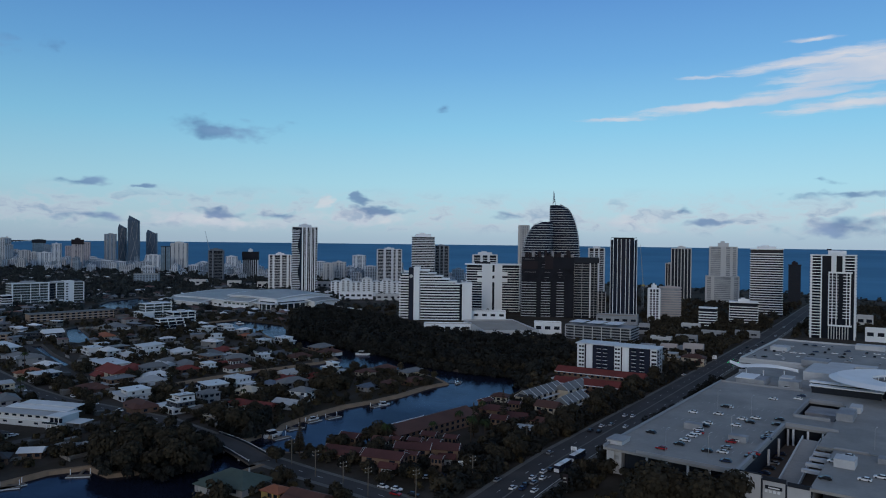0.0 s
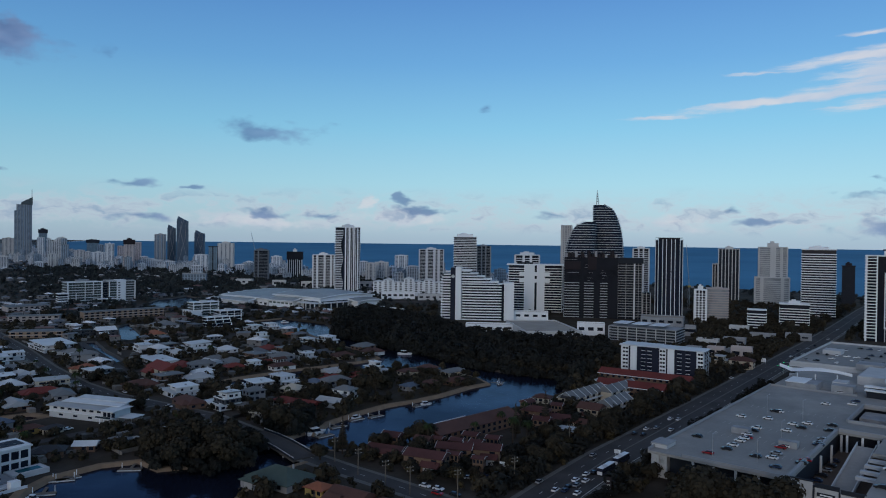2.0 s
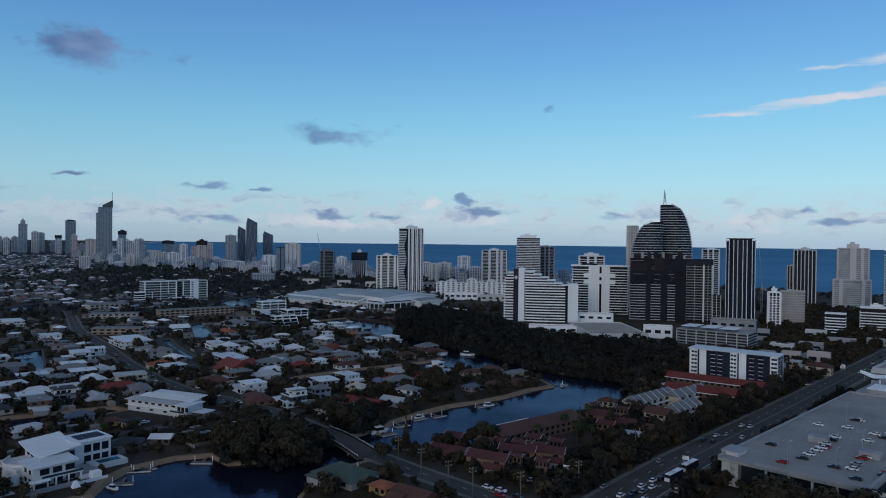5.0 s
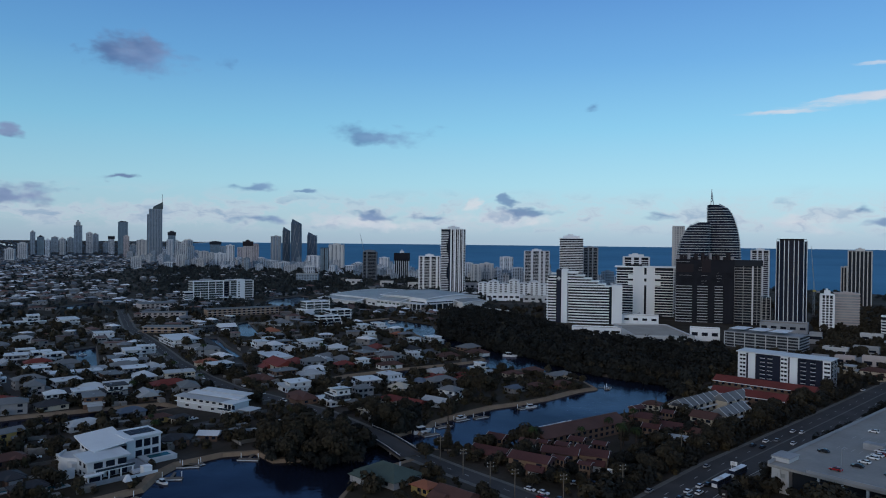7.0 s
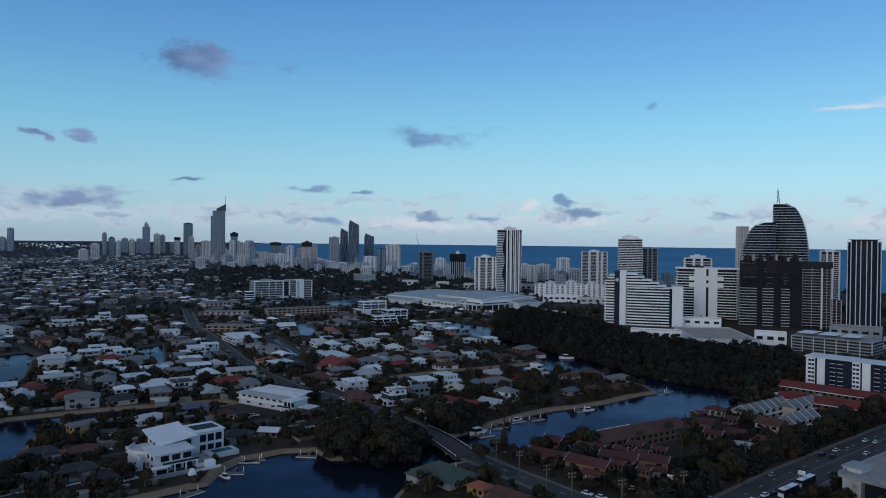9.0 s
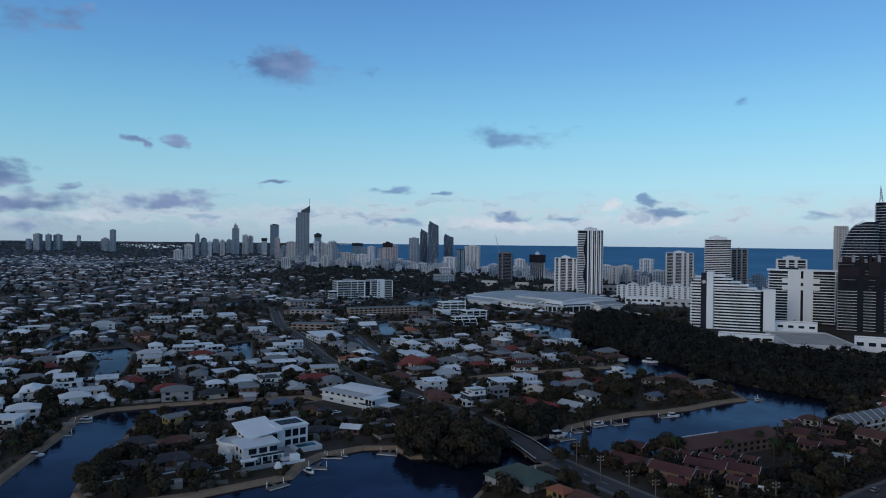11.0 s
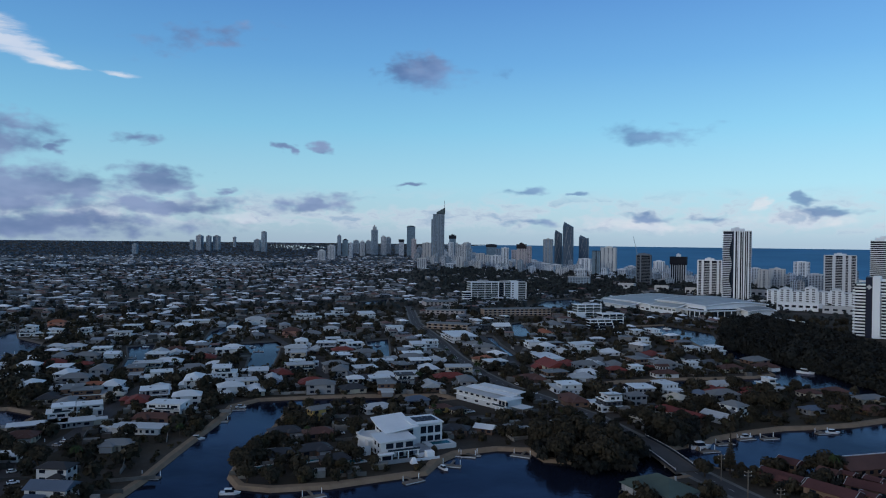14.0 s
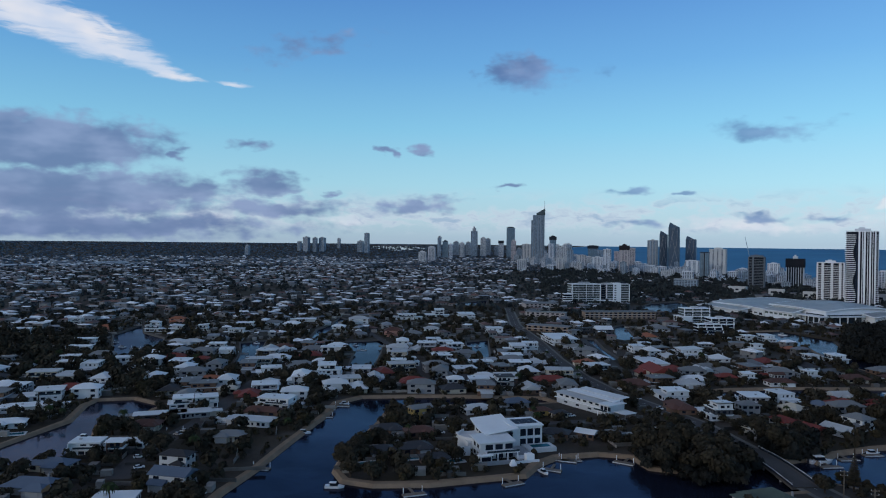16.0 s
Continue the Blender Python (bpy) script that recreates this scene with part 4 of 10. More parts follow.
def hip_roof(bm, x0, x1, y0, y1, z, rise, over=0.7, gable=False):
    x0, x1, y0, y1 = x0 - over, x1 + over, y0 - over, y1 + over
    w, d = x1 - x0, y1 - y0
    along = w >= d
    cut = 0.0 if gable else min(w, d) / 2
    if along:
        ridge = ((x0 + cut, (y0 + y1) / 2), (x1 - cut, (y0 + y1) / 2))
    else:
        ridge = (((x0 + x1) / 2, y0 + cut), ((x0 + x1) / 2, y1 - cut))
    low = [bm.verts.new((x, y, z - 0.22)) for x, y in ((x0, y0), (x1, y0), (x1, y1), (x0, y1))]
    top = [bm.verts.new((v.co.x, v.co.y, z)) for v in low]
    a, b = [bm.verts.new((*p, z + rise)) for p in ridge]
    for i in range(4):
        bm.faces.new((low[i], low[(i + 1) % 4], top[(i + 1) % 4], top[i]))
    bm.faces.new(low[::-1])
    if along:
        quads = ((top[0], top[1], b, a), (top[1], top[2], b), (top[2], top[3], a, b), (top[3], top[0], a))
    else:
        quads = ((top[0], top[1], a), (top[1], top[2], b, a), (top[2], top[3], b), (top[3], top[0], a, b))
    for q in quads:
        bm.faces.new(q)


def opening(e, face, at, z, width, tall, w, d, kind="window"):
    """A window (frame and pane) or a door on one side of a box of w by d."""
    mat = {"window": M["glass"], "door": DOOR, "garage_door": GARAGE, "sliding_door": M["glass"]}[kind]
    s = 1 if face in "ne" else -1
    if face in "sn":
        args = lambda o, g: (at - width / 2 - g, at + width / 2 + g, s * d / 2 - o, s * d / 2 + o, z - g, z + tall + g)
    else:
        args = lambda o, g: (s * w / 2 - o, s * w / 2 + o, at - width / 2 - g, at + width / 2 + g, z - g, z + tall + g)
    if FAR_PANES is not None and kind == "window":
        box(FAR_PANES, *args(0.1, 0.0))
    else:
        block(kind, mat, e, *args(0.1, 0.0))


FAR_PANES = None


def pane(name, e, *size):
    """A pane of its own on a near house; on a far one it joins the rest."""
    if FAR_PANES is not None:
        box(FAR_PANES, *size)
    else:
        block(name, M["glass"], e, *size)


def house(x, y, *args, **kw):
    global FAR_PANES
    FAR_PANES = bmesh.new() if math.hypot(x, y) > 400 else None
    e = build_house(x, y, *args, **kw)
    if FAR_PANES is not None:
        tagged(part("glazing", FAR_PANES, M["glass"], e), kind="stuff")
    FAR_PANES = None
    return e


def build_house(x, y, w, d, turn, storeys=1, kind="hip", roof="white", wall="white", label="", group="canal houses"):
    """A suburban house: walls, roof, windows and doors; modern ones have stacked flat-roofed storeys and balconies."""
    words = dict(white="white", light="pale grey", grey="grey", dark="charcoal", blue="blue-grey", red="red tiled", orange="orange tiled", brown="brown tiled", maroon="maroon tiled", cream="cream", teal="weathered teal")
    shape = dict(hip="hipped", gable="gabled", flat="flat", modern="flat stepped")[kind]
    e = thing("house", x, y, turn, label or f"{'two-storey' if storeys > 1 else 'single-storey'} {wall} house with a {shape} {words[roof]} roof", "house", group)
    hs = 3.0
    h = hs * storeys
    wm, rm = WALL[wall], ROOF[roof]
    rng = random.Random(int(abs(x * 7 + y * 13)))
    if kind in ("hip", "gable"):
        bm = bmesh.new()
        box(bm, -w / 2, w / 2, -d / 2, d / 2, 0, h)
        side = rng.choice((-1, 1))
        wing = w > 11
        if wing:   # a wing makes the plan an L
            wx = side * w * 0.22
            box(bm, wx - w * 0.2, wx + w * 0.2, -d / 2 - d * 0.28, -d / 2 + 0.5, 0, min(h, 3.0))
        part("outer_wall", bm, wm, e)
        bm = bmesh.new()
        rise = min(w, d) * 0.24
        hip_roof(bm, -w / 2, w / 2, -d / 2, d / 2, h, rise, gable=kind == "gable")
        if wing:
            hip_roof(bm, wx - w * 0.2, wx + w * 0.2, -d / 2 - d * 0.28, -d / 2 + d * 0.2, min(h, 3.0) + 0.01, w * 0.1, gable=kind == "gable")
        roof_ob = part("roof", bm, rm, e)
        if roof == "maroon" and kind == "gable":    # white verges on the gable ends
            for s in (-1, 1):
                verge = bmesh.new()
                for q in (-1, 1):
                    a, b = ((s * (w / 2 + 0.55), q * (d / 2 + 0.6), h + 0.1), (s * (w / 2 + 0.55), 0, h + rise + 0.1)) if w >= d else ((q * (w / 2 + 0.6), s * (d / 2 + 0.55), h + 0.1), (0, s * (d / 2 + 0.55), h + rise + 0.1))
                    rod(verge, a, b, 0.09, 4)
                part("verge", verge, M["pale"], roof_ob)
        for st in range(storeys):
            for at in ((-0.3, 0.3) if wing else (-0.33, 0.0, 0.33)):
                if st or at * side < 0.01:
                    opening(e, "s", at * w, st * hs + 1.0, min(2.4, w * 0.2), 1.4, w, d)
                opening(e, "n", at * w, st * hs + 1.0, min(2.4, w * 0.2), 1.4, w, d)
            for f in "ew":
                for at in (-0.25, 0.25):
                    opening(e, f, at * d, st * hs + 1.0, min(2.0, d * 0.22), 1.3, w, d)
        if wing and FAR_PANES is None:
            block("garage_door", GARAGE, e, wx - 2.4, wx + 2.4, -d / 2 - d * 0.28 - 0.08, -d / 2 - d * 0.28 + 0.08, 0.05, 2.4)
        if FAR_PANES is None:
            opening(e, "s", -side * w * 0.08, 0.05, 1.1, 2.1, w, d, "door")
        if rng.random() < 0.25 and storeys == 1:
            bm = bmesh.new()
            box(bm, w * 0.2, w * 0.2 + 0.6, d * 0.1, d * 0.1 + 0.6, h + rise * 0.3, h + rise + 0.8)
            part("chimney", bm, wm, roof_ob)
    else:
        accent = WALL[rng.choice(("grey", "dark", "cream", "white"))]
        levels = [(-w / 2, w / 2, -d / 2, d / 2, 0.0, hs)]
        for st in range(1, storeys):
            x0, x1, y0, y1, _, _ = levels[-1]
            if kind == "flat":
                k = rng.uniform(0.78, 1.0)
            else:
                k = rng.uniform(0.55, 0.8)
            ww, dd = (x1 - x0) * k, (y1 - y0) * (rng.uniform(0.75, 1.0) if kind == "modern" else 0.95)
            left = rng.random() < 0.5
            levels.append((x0, x0 + ww, y1 - dd, y1, st * hs, st * hs + hs) if left else (x1 - ww, x1, y1 - dd, y1, st * hs, st * hs + hs))
        for st, (x0, x1, y0, y1, z0, z1) in enumerate(levels):
            last = st == len(levels) - 1
            boxed("outer_wall", accent if st == 1 and not last else wm, x0, x1, y0, y1, z0 + (0.41 if st else 0.0), z1, parent=e)
            over = rng.uniform(0.3, 1.1)
            bm = bmesh.new()
            v = box(bm, x0 - over, x1 + over, y0 - over - (rng.uniform(0, 1.2) if last else 0.0), y1 + over, z1 + 0.004, z1 + 0.4)
            if last and kind == "modern" and rng.random() < 0.5:
                for i in rng.choice(((0, 3, 4, 7), (1, 2, 5, 6), (2, 3, 6, 7))):
                    v[i].co.z += rng.uniform(0.5, 1.3)
            roof_ob = part("roof" if last else "terrace_slab", bm, rm if last or rng.random() < 0.6 else ROOF["light"], e)
            if last and w > 10:
                cx = x0 + (x1 - x0) * rng.choice((0.25, 0.4, 0.65))
                block("roof_vent", M["steel"], roof_ob, cx - 0.6, cx + 0.6, (y0 + y1) / 2 - 0.5, (y0 + y1) / 2 + 0.5, z1 + 0.4, z1 + 1.0)
            for yy, f in ((y0, -1), (y1, 1)):
                at = x0 + rng.uniform(0.6, 1.5)
                while at < x1 - 1.6:
                    ww = min(rng.choice((1.0, 1.6, 2.4, 3.6)), x1 - 0.5 - at)
                    tall, z = rng.choice(((2.1, 0.5), (1.3, 0.95), (0.7, 1.6), (1.5, 0.9)))
                    if rng.random() < 0.85:
                        pane("sliding_door" if tall > 2 else "window_pane", e, at, at + ww, yy - 0.06, yy + 0.06, z0 + z, z0 + z + tall)
                    at += ww + rng.uniform(0.5, 2.2)
            for s in (x0, x1):
                at = y0 + rng.uniform(0.8, 2.0)
                while at < y1 - 1.5:
                    ww = rng.choice((0.8, 1.4, 2.2))
                    if at + ww < y1 - 0.3 and rng.random() < 0.8:
                        pane("window_pane", e, s - 0.06, s + 0.06, at, at + ww, z0 + 1.0, z0 + 2.3)
                    at += ww + rng.uniform(1.0, 2.6)
            if st and rng.random() < 0.8:   # part-width balcony with a glass rail
                b0, b1 = sorted((x0 + (x1 - x0) * rng.uniform(0, 0.4), x0 + (x1 - x0) * rng.uniform(0.6, 1.0)))
                block("balcony", M["bright"], e, b0, b1, y0 - 1.8, y0 - 0.01, z0 + 0.42, z0 + 0.6)
                block("balcony_rail", M["blueglass"], e, b0, b1, y0 - 1.8, y0 - 1.74, z0 + 0.6, z0 + 1.5)
            if last and st and rng.random() < 0.5:
                fx = rng.choice((x0 - 0.2, x1 - 0.1))
                block("fin_wall", wm, e, fx, fx + 0.3, y0 - 2.0, y0 - 0.02, z0 - hs + 0.5, z1)
        if w > 9 and rng.random() < 0.7:   # a lower side wing
            sx = rng.choice((-1, 1))
            x0, x1 = (w / 2 + 0.01, w / 2 + w * 0.3) if sx > 0 else (-w / 2 - w * 0.3, -w / 2 - 0.01)
            boxed("side_wing", accent, x0, x1, -d * 0.3, d * 0.35, 0, 2.7, parent=e)
            boxed("side_roof", ROOF[rng.choice(("light", "grey", "white"))], x0 - 0.4, x1 + 0.4, -d * 0.3 - 0.5, d * 0.35 + 0.5, 2.704, 2.95, parent=e)
        if FAR_PANES is None:
            block("garage_door", GARAGE, e, levels[0][0] + 1, levels[0][0] + 5.5, d / 2 - 0.05, d / 2 + 0.1, 0.05, 2.5)
    return e


TAKEN = []    # centre and radius of all that stands, so that nothing later grows through it


def take(x, y, r):
    TAKEN.append((x, y, r))


def put(x, y, w, d, turn, *args, **kw):
    take(x, y, math.hypot(w, d) / 2)
    return house(x, y, w, d, turn, *args, **kw)


# houses round the near canals
put(-184.2, 415.9, 19.2, 15.4, -42, 2, "modern", "white")
put(-146.8, 387.3, 18.5, 12.9, -40, 3, "modern", "white", label="stepped white three-tier house with terraces")
put(-135, 407.3, 10.4, 8.3, 45, 2, "hip", "grey", "grey")
put(-117.7, 429.4, 13.5, 10.8, -20, 1, "hip", "cream", "cream", label="wide low house with a cream hipped roof")
put(-109.8, 451.1, 10.2, 8.2, -20, 1, "hip", "blue", "grey")
put(-82.4, 416.3, 11.9, 9.5, -25, 2, "hip", "grey", "white", label="two-storey house with solar panels on a grey roof")
put(-86.8, 398.4, 15.4, 7.7, -25, 1, "gable", "light", "white")
put(-98.7, 389.9, 13.2, 7.9, -25, 1, "gable", "red", "brick")
put(-112.9, 396.6, 13.3, 8, -25, 1, "hip", "red", "white")
put(-119, 367.3, 8.6, 6, -25, 1, "flat", "cream", "cream")
put(-107.5, 471.1, 9.3, 6.5, 45, 1, "hip", "red", "brick")
put(-75.7, 494.2, 12.9, 10.3, 45, 3, "modern", "white", "white", "tall white modern house with three terraces at the canal")
put(-86.6, 481.2, 8, 6.4, 45, 1, "hip", "red", "brick")
put(-137.8, 543.5, 14.3, 10, -42, 2, "modern", "white")
put(-168, 504.3, 8.5, 7.6, -42, 2, "flat", "white", "white", "white cube house with tall framed windows")
put(-180.8, 499, 12.8, 9, 45, 1, "hip", "red", "brick")
put(-163.4, 522.8, 6.4, 5.1, 45, 1, "gable", "red", "brick")
put(-151.4, 515.5, 7.3, 5.8, 45, 2, "gable", "brown", "white")
put(-192.8, 473.1, 18.2, 10.9, 48, 1, "hip", "white", "white")
put(-218.7, 471.7, 25.9, 15.6, -42, 2, "gable", "red", "cream")
put(-216.1, 430.5, 18.8, 11.3, 48, 1, "hip", "brown", "brick")
put(-240.1, 581.2, 24.6, 17.2, -42, 2, "modern", "white")
put(-214.2, 576.7, 14.6, 11.7, -42, 1, "hip", "white", "white")
put(-205.7, 633.5, 14.3, 11.4, -42, 3, "modern", "white")
put(-239.8, 714.8, 17.1, 10.3, -42, 2, "modern", "white")
put(-224.4, 730, 16.7, 10, -42, 2, "modern", "white")
put(-158.2, 624.8, 13.3, 10.7, -42, 2, "modern", "white")
put(-143.4, 641, 16.1, 11.3, -42, 2, "modern", "white")
put(-187.8, 673.7, 10.7, 8.6, 45, 1, "hip", "orange", "brick")
put(-186.6, 568.4, 14.2, 11.3, 45, 1, "hip", "grey", "cream")
put(-165.1, 594.2, 11.3, 9.1, 45, 1, "hip", "grey", "grey")
put(-246, 521.2, 31.2, 15.6, -42, 1, "flat", "white", "white")
put(-286.7, 590.8, 10.5, 8.4, 45, 2, "flat", "white", "white")
put(-278.2, 478.6, 16, 12.8, -42, 1, "hip", "orange", "cream")
put(-319.2, 530.9, 10.7, 8.6, 45, 1, "hip", "light", "white")
put(-364.8, 573.5, 46.9, 23.4, -42, 2, "flat", "white", "white", "long white two-storey house with a flat roof")
put(-381.5, 647.5, 15.6, 9.4, 45, 2, "flat", "dark", "dark")
put(-364, 656.5, 16.5, 13.2, 45, 2, "gable", "white", "dark")
put(-338.2, 730.5, 25.1, 17.6, -42, 1, "hip", "grey", "white")
put(-316.4, 660.5, 19, 13.3, -42, 1, "hip", "orange", "cream")
put(-450, 582.4, 19.5, 15.6, -42, 2, "modern", "white")
put(-562.1, 669.9, 30.7, 18.4, -42, 2, "flat", "white", "white")
put(-359, 494.5, 18.2, 12.7, 48, 2, "modern", "white")
put(-331.1, 471.7, 15.7, 9.4, 48, 1, "hip", "grey", "white")
put(-295.4, 437.7, 13.2, 9.2, 48, 1, "hip", "grey", "cream")
put(-263.1, 402.3, 20.7, 10.4, 48, 1, "hip", "red", "brick")
put(-328.2, 412.2, 16.1, 11.3, 48, 2, "flat", "white", "white")
put(-290, 358.4, 14.2, 9.9, 48, 2, "flat", "white", "white", "white two-storey canal house with wide windows")
put(-272.1, 362.9, 13.4, 10.7, 48, 3, "flat", "dark", "white", "tall white canal house with a dark roof")
put(-299.8, 347.1, 10.1, 8.1, 48, 2, "hip", "white", "white")
put(-424.5, 416.5, 17.7, 10.6, 48, 2, "hip", "light", "white")
put(-377.5, 372.9, 12.4, 8.7, 48, 2, "flat", "white", "white")
put(-375.5, 386.1, 8.2, 6.6, 48, 2, "modern", "white")
put(-386.3, 431.1, 16.7, 10, 48, 2, "hip", "red", "white")
put(-418.5, 470.8, 13.1, 10.5, 48, 2, "flat", "white", "white")
put(-382.6, 286.5, 20, 11, -42, 2, "hip", "white", "white", "large white two-storey house with a pale hipped roof")
put(-385.1, 308, 21.7, 13, 48, 3, "modern", "white", "white", "tall white stepped house over the canal corner")
put(-462.6, 376.3, 16.4, 9.8, 48, 2, "flat", "white", "white")
put(-425.8, 339, 16.1, 9.6, 48, 1, "hip", "white", "white")
put(-388.6, 334, 16.1, 6.4, 48, 1, "flat", "white", "white")
put(-339.2, 312.9, 14.6, 8.8, 48, 1, "hip", "blue", "grey")
put(-335.9, 234, 20.3, 11.2, 30, 2, "flat", "white", "white", "white two-storey house with a long flat roof")
put(-325.5, 218.9, 20.7, 8.3, 30, 1, "hip", "brown", "brick")
put(-313.4, 203.2, 23.5, 9.4, 30, 1, "flat", "light", "white")
put(-296, 181.1, 13.5, 8.1, 40, 1, "hip", "grey", "cream")
put(-373.5, 196.6, 12.3, 9.9, 61, 2, "flat", "white", "white", "white cube house with small square windows")
put(-366.8, 207, 14.5, 10.2, 61, 2, "flat", "white", "white")
put(-358.1, 176.8, 25.2, 7.6, 61, 1, "flat", "white", "dark")
put(-350.3, 189.2, 20.4, 8.2, 61, 1, "flat", "light", "grey")
put(-449.8, 150.2, 21.8, 13.1, 62, 2, "modern", "white", "white", "large white modern house above the canal")
put(-426.3, 135.2, 25.3, 10.1, 62, 1, "flat", "white", "white")
put(-394.6, 116.3, 15.6, 7.8, 62, 1, "hip", "white", "white")
put(-321.8, 125.5, 13.9, 8.4, 48, 2, "flat", "white", "white", "white box house with narrow slot windows")
put(-312.6, 134.3, 6, 4.8, 48, 2, "flat", "white", "brick")
put(-316.8, 145, 8.3, 6.6, 48, 1, "gable", "white", "white")
put(-255, 131.2, 14.9, 8.9, 30, 2, "gable", "blue", "white", "white two-storey house with blue-grey gabled roofs")
put(-276.1, 143.8, 12.1, 7.2, 30, 2, "hip", "dark", "white")
put(-310.6, 107.5, 17.5, 8.7, 35, 1, "hip", "blue", "cream")
put(-288.5, 94, 20.9, 10.4, 35, 1, "hip", "blue", "grey")
put(-253.1, 108.7, 14.4, 8.7, 48, 1, "flat", "white", "white")
put(-322.9, 86.2, 13.1, 7.9, 35, 1, "hip", "grey", "grey")
put(-343.4, 162.6, 13.8, 8.3, 48, 1, "hip", "brown", "cream")
# houses on the point round the large white house
put(-260.5, 273.2, 11.2, 6.7, 70, 2, "gable", "grey", "ochre", "ochre house with a long grey gabled roof")
put(-246.4, 304, 15.5, 9.3, 62, 1, "hip", "light", "white")
put(-240.5, 331.9, 14.1, 8.4, 62, 1, "hip", "blue", "grey")
put(-218.1, 324.9, 10.6, 6.4, 62, 1, "hip", "brown", "ochre")
put(-207.6, 327, 8.6, 5.2, 62, 1, "hip", "dark", "cream")
put(-251.9, 240.1, 14.1, 8.5, 62, 1, "hip", "dark", "brick")
put(-237.3, 248, 14.1, 8.5, 62, 1, "hip", "brown", "brick")
put(-220.2, 227.2, 14.6, 8.7, 62, 1, "hip", "dark", "brick")
put(-227.8, 213.4, 12.2, 7.3, 62, 1, "hip", "dark", "brick")
put(-203.2, 222.2, 11.3, 6.8, 62, 1, "hip", "dark", "brick")
put(-187, 292.5, 12.8, 7.7, 20, 1, "hip", "dark", "brick")
put(-175.8, 302.2, 9.2, 6.4, 10, 1, "gable", "white", "brick", "small house with a bright white gable at the canal")
put(-165.3, 309.3, 9.6, 6.7, 10, 1, "hip", "grey", "white")
put(-150.5, 330, 7.9, 5.5, 10, 1, "flat", "white", "grey")
put(-166.2, 389.1, 21.7, 10.8, -42, 1, "hip", "brown", "brick")
# houses of the west
put(-452, 186.7, 8.2, 5.7, 48, 1, "hip", "grey", "white")
put(-432.2, 227.4, 13, 7.8, 48, 1, "hip", "white", "white")
put(-425.2, 244.8, 14.2, 8.5, 48, 1, "hip", "orange", "white")
put(-389.2, 235.4, 11.1, 7.8, 48, 1, "hip", "cream", "cream")
put(-539.3, 197.8, 17.8, 8.9, 48, 2, "flat", "white", "white")
put(-564.3, 209.5, 14.3, 7.2, 48, 2, "flat", "white", "white")
put(-606.9, 233.2, 22.3, 8.9, 48, 2, "flat", "white", "white")
put(-651, 252.5, 19.9, 8, 48, 2, "flat", "white", "white")
put(-590.8, 173.6, 15.4, 7.7, 48, 2, "flat", "grey", "grey")
put(-765.9, 237, 20, 10, 48, 2, "flat", "white", "white")
put(-822.4, 309.3, 13.1, 9.2, 48, 2, "flat", "white", "white")
put(-810.5, 319.7, 10.4, 7.3, 48, 2, "gable", "grey", "grey")
put(-751.2, 311.7, 12.7, 8.9, 48, 1, "hip", "orange", "pink")
put(-701.6, 341.1, 19.1, 11.5, 48, 3, "modern", "white", "white", "white three-storey house with ribbon balconies at the lagoon")
put(-747.6, 388.8, 15.9, 9.6, 48, 2, "hip", "orange", "pink")
put(-685.3, 354.7, 13.6, 8.2, 48, 2, "modern", "white")
put(-672, 375.5, 12.8, 8.9, 48, 2, "modern", "white")
put(-603.9, 313.6, 11.7, 8.2, 48, 1, "hip", "light", "white")
put(-589.2, 321.1, 17.3, 10.4, 48, 1, "hip", "light", "white")
put(-553.2, 270.4, 15.9, 9.5, 48, 1, "hip", "white", "grey")
put(-546.5, 318.7, 16.8, 10.1, 48, 2, "flat", "white", "white")
put(-502.3, 280.9, 11.2, 6.7, 48, 1, "hip", "red", "brick")
put(-620.3, 386.5, 17.9, 10.8, 48, 2, "flat", "light", "white")
put(-661.5, 421.7, 17.3, 10.4, 48, 2, "flat", "white", "white")
put(-463.9, 324.3, 19.5, 11.7, 48, 1, "hip", "white", "white")
put(-509.9, 363.4, 14.5, 8.7, 48, 1, "hip", "brown", "brick")
put(-643.8, 468.3, 17.4, 10.4, 48, 1, "hip", "white", "white")
put(-665.9, 459.9, 17.3, 10.4, 48, 1, "hip", "grey", "white")
put(-669.3, 506.9, 22.4, 13.4, 48, 1, "flat", "white", "white")
put(-507.2, 491.8, 17.7, 12.4, 48, 2, "hip", "brown", "pink", "two-storey salmon pink house")
put(-493.8, 505.7, 17.5, 10.5, 48, 1, "hip", "grey", "grey")
put(-491.2, 530.4, 14.4, 8.6, 48, 2, "hip", "light", "white")
put(-438.4, 475.9, 13.6, 10.9, 48, 2, "flat", "white", "white")
put(-588.4, 489.2, 14.1, 9.9, 48, 1, "hip", "white", "white")
put(-609.5, 535.9, 21.7, 13, 48, 2, "hip", "light", "white")
put(-607.4, 608, 26.9, 13.5, 48, 2, "flat", "white", "white")
put(-599.7, 653.6, 23, 13.8, 48, 3, "modern", "white")
put(-627.6, 499.6, 15.8, 9.5, 48, 1, "hip", "light", "white")
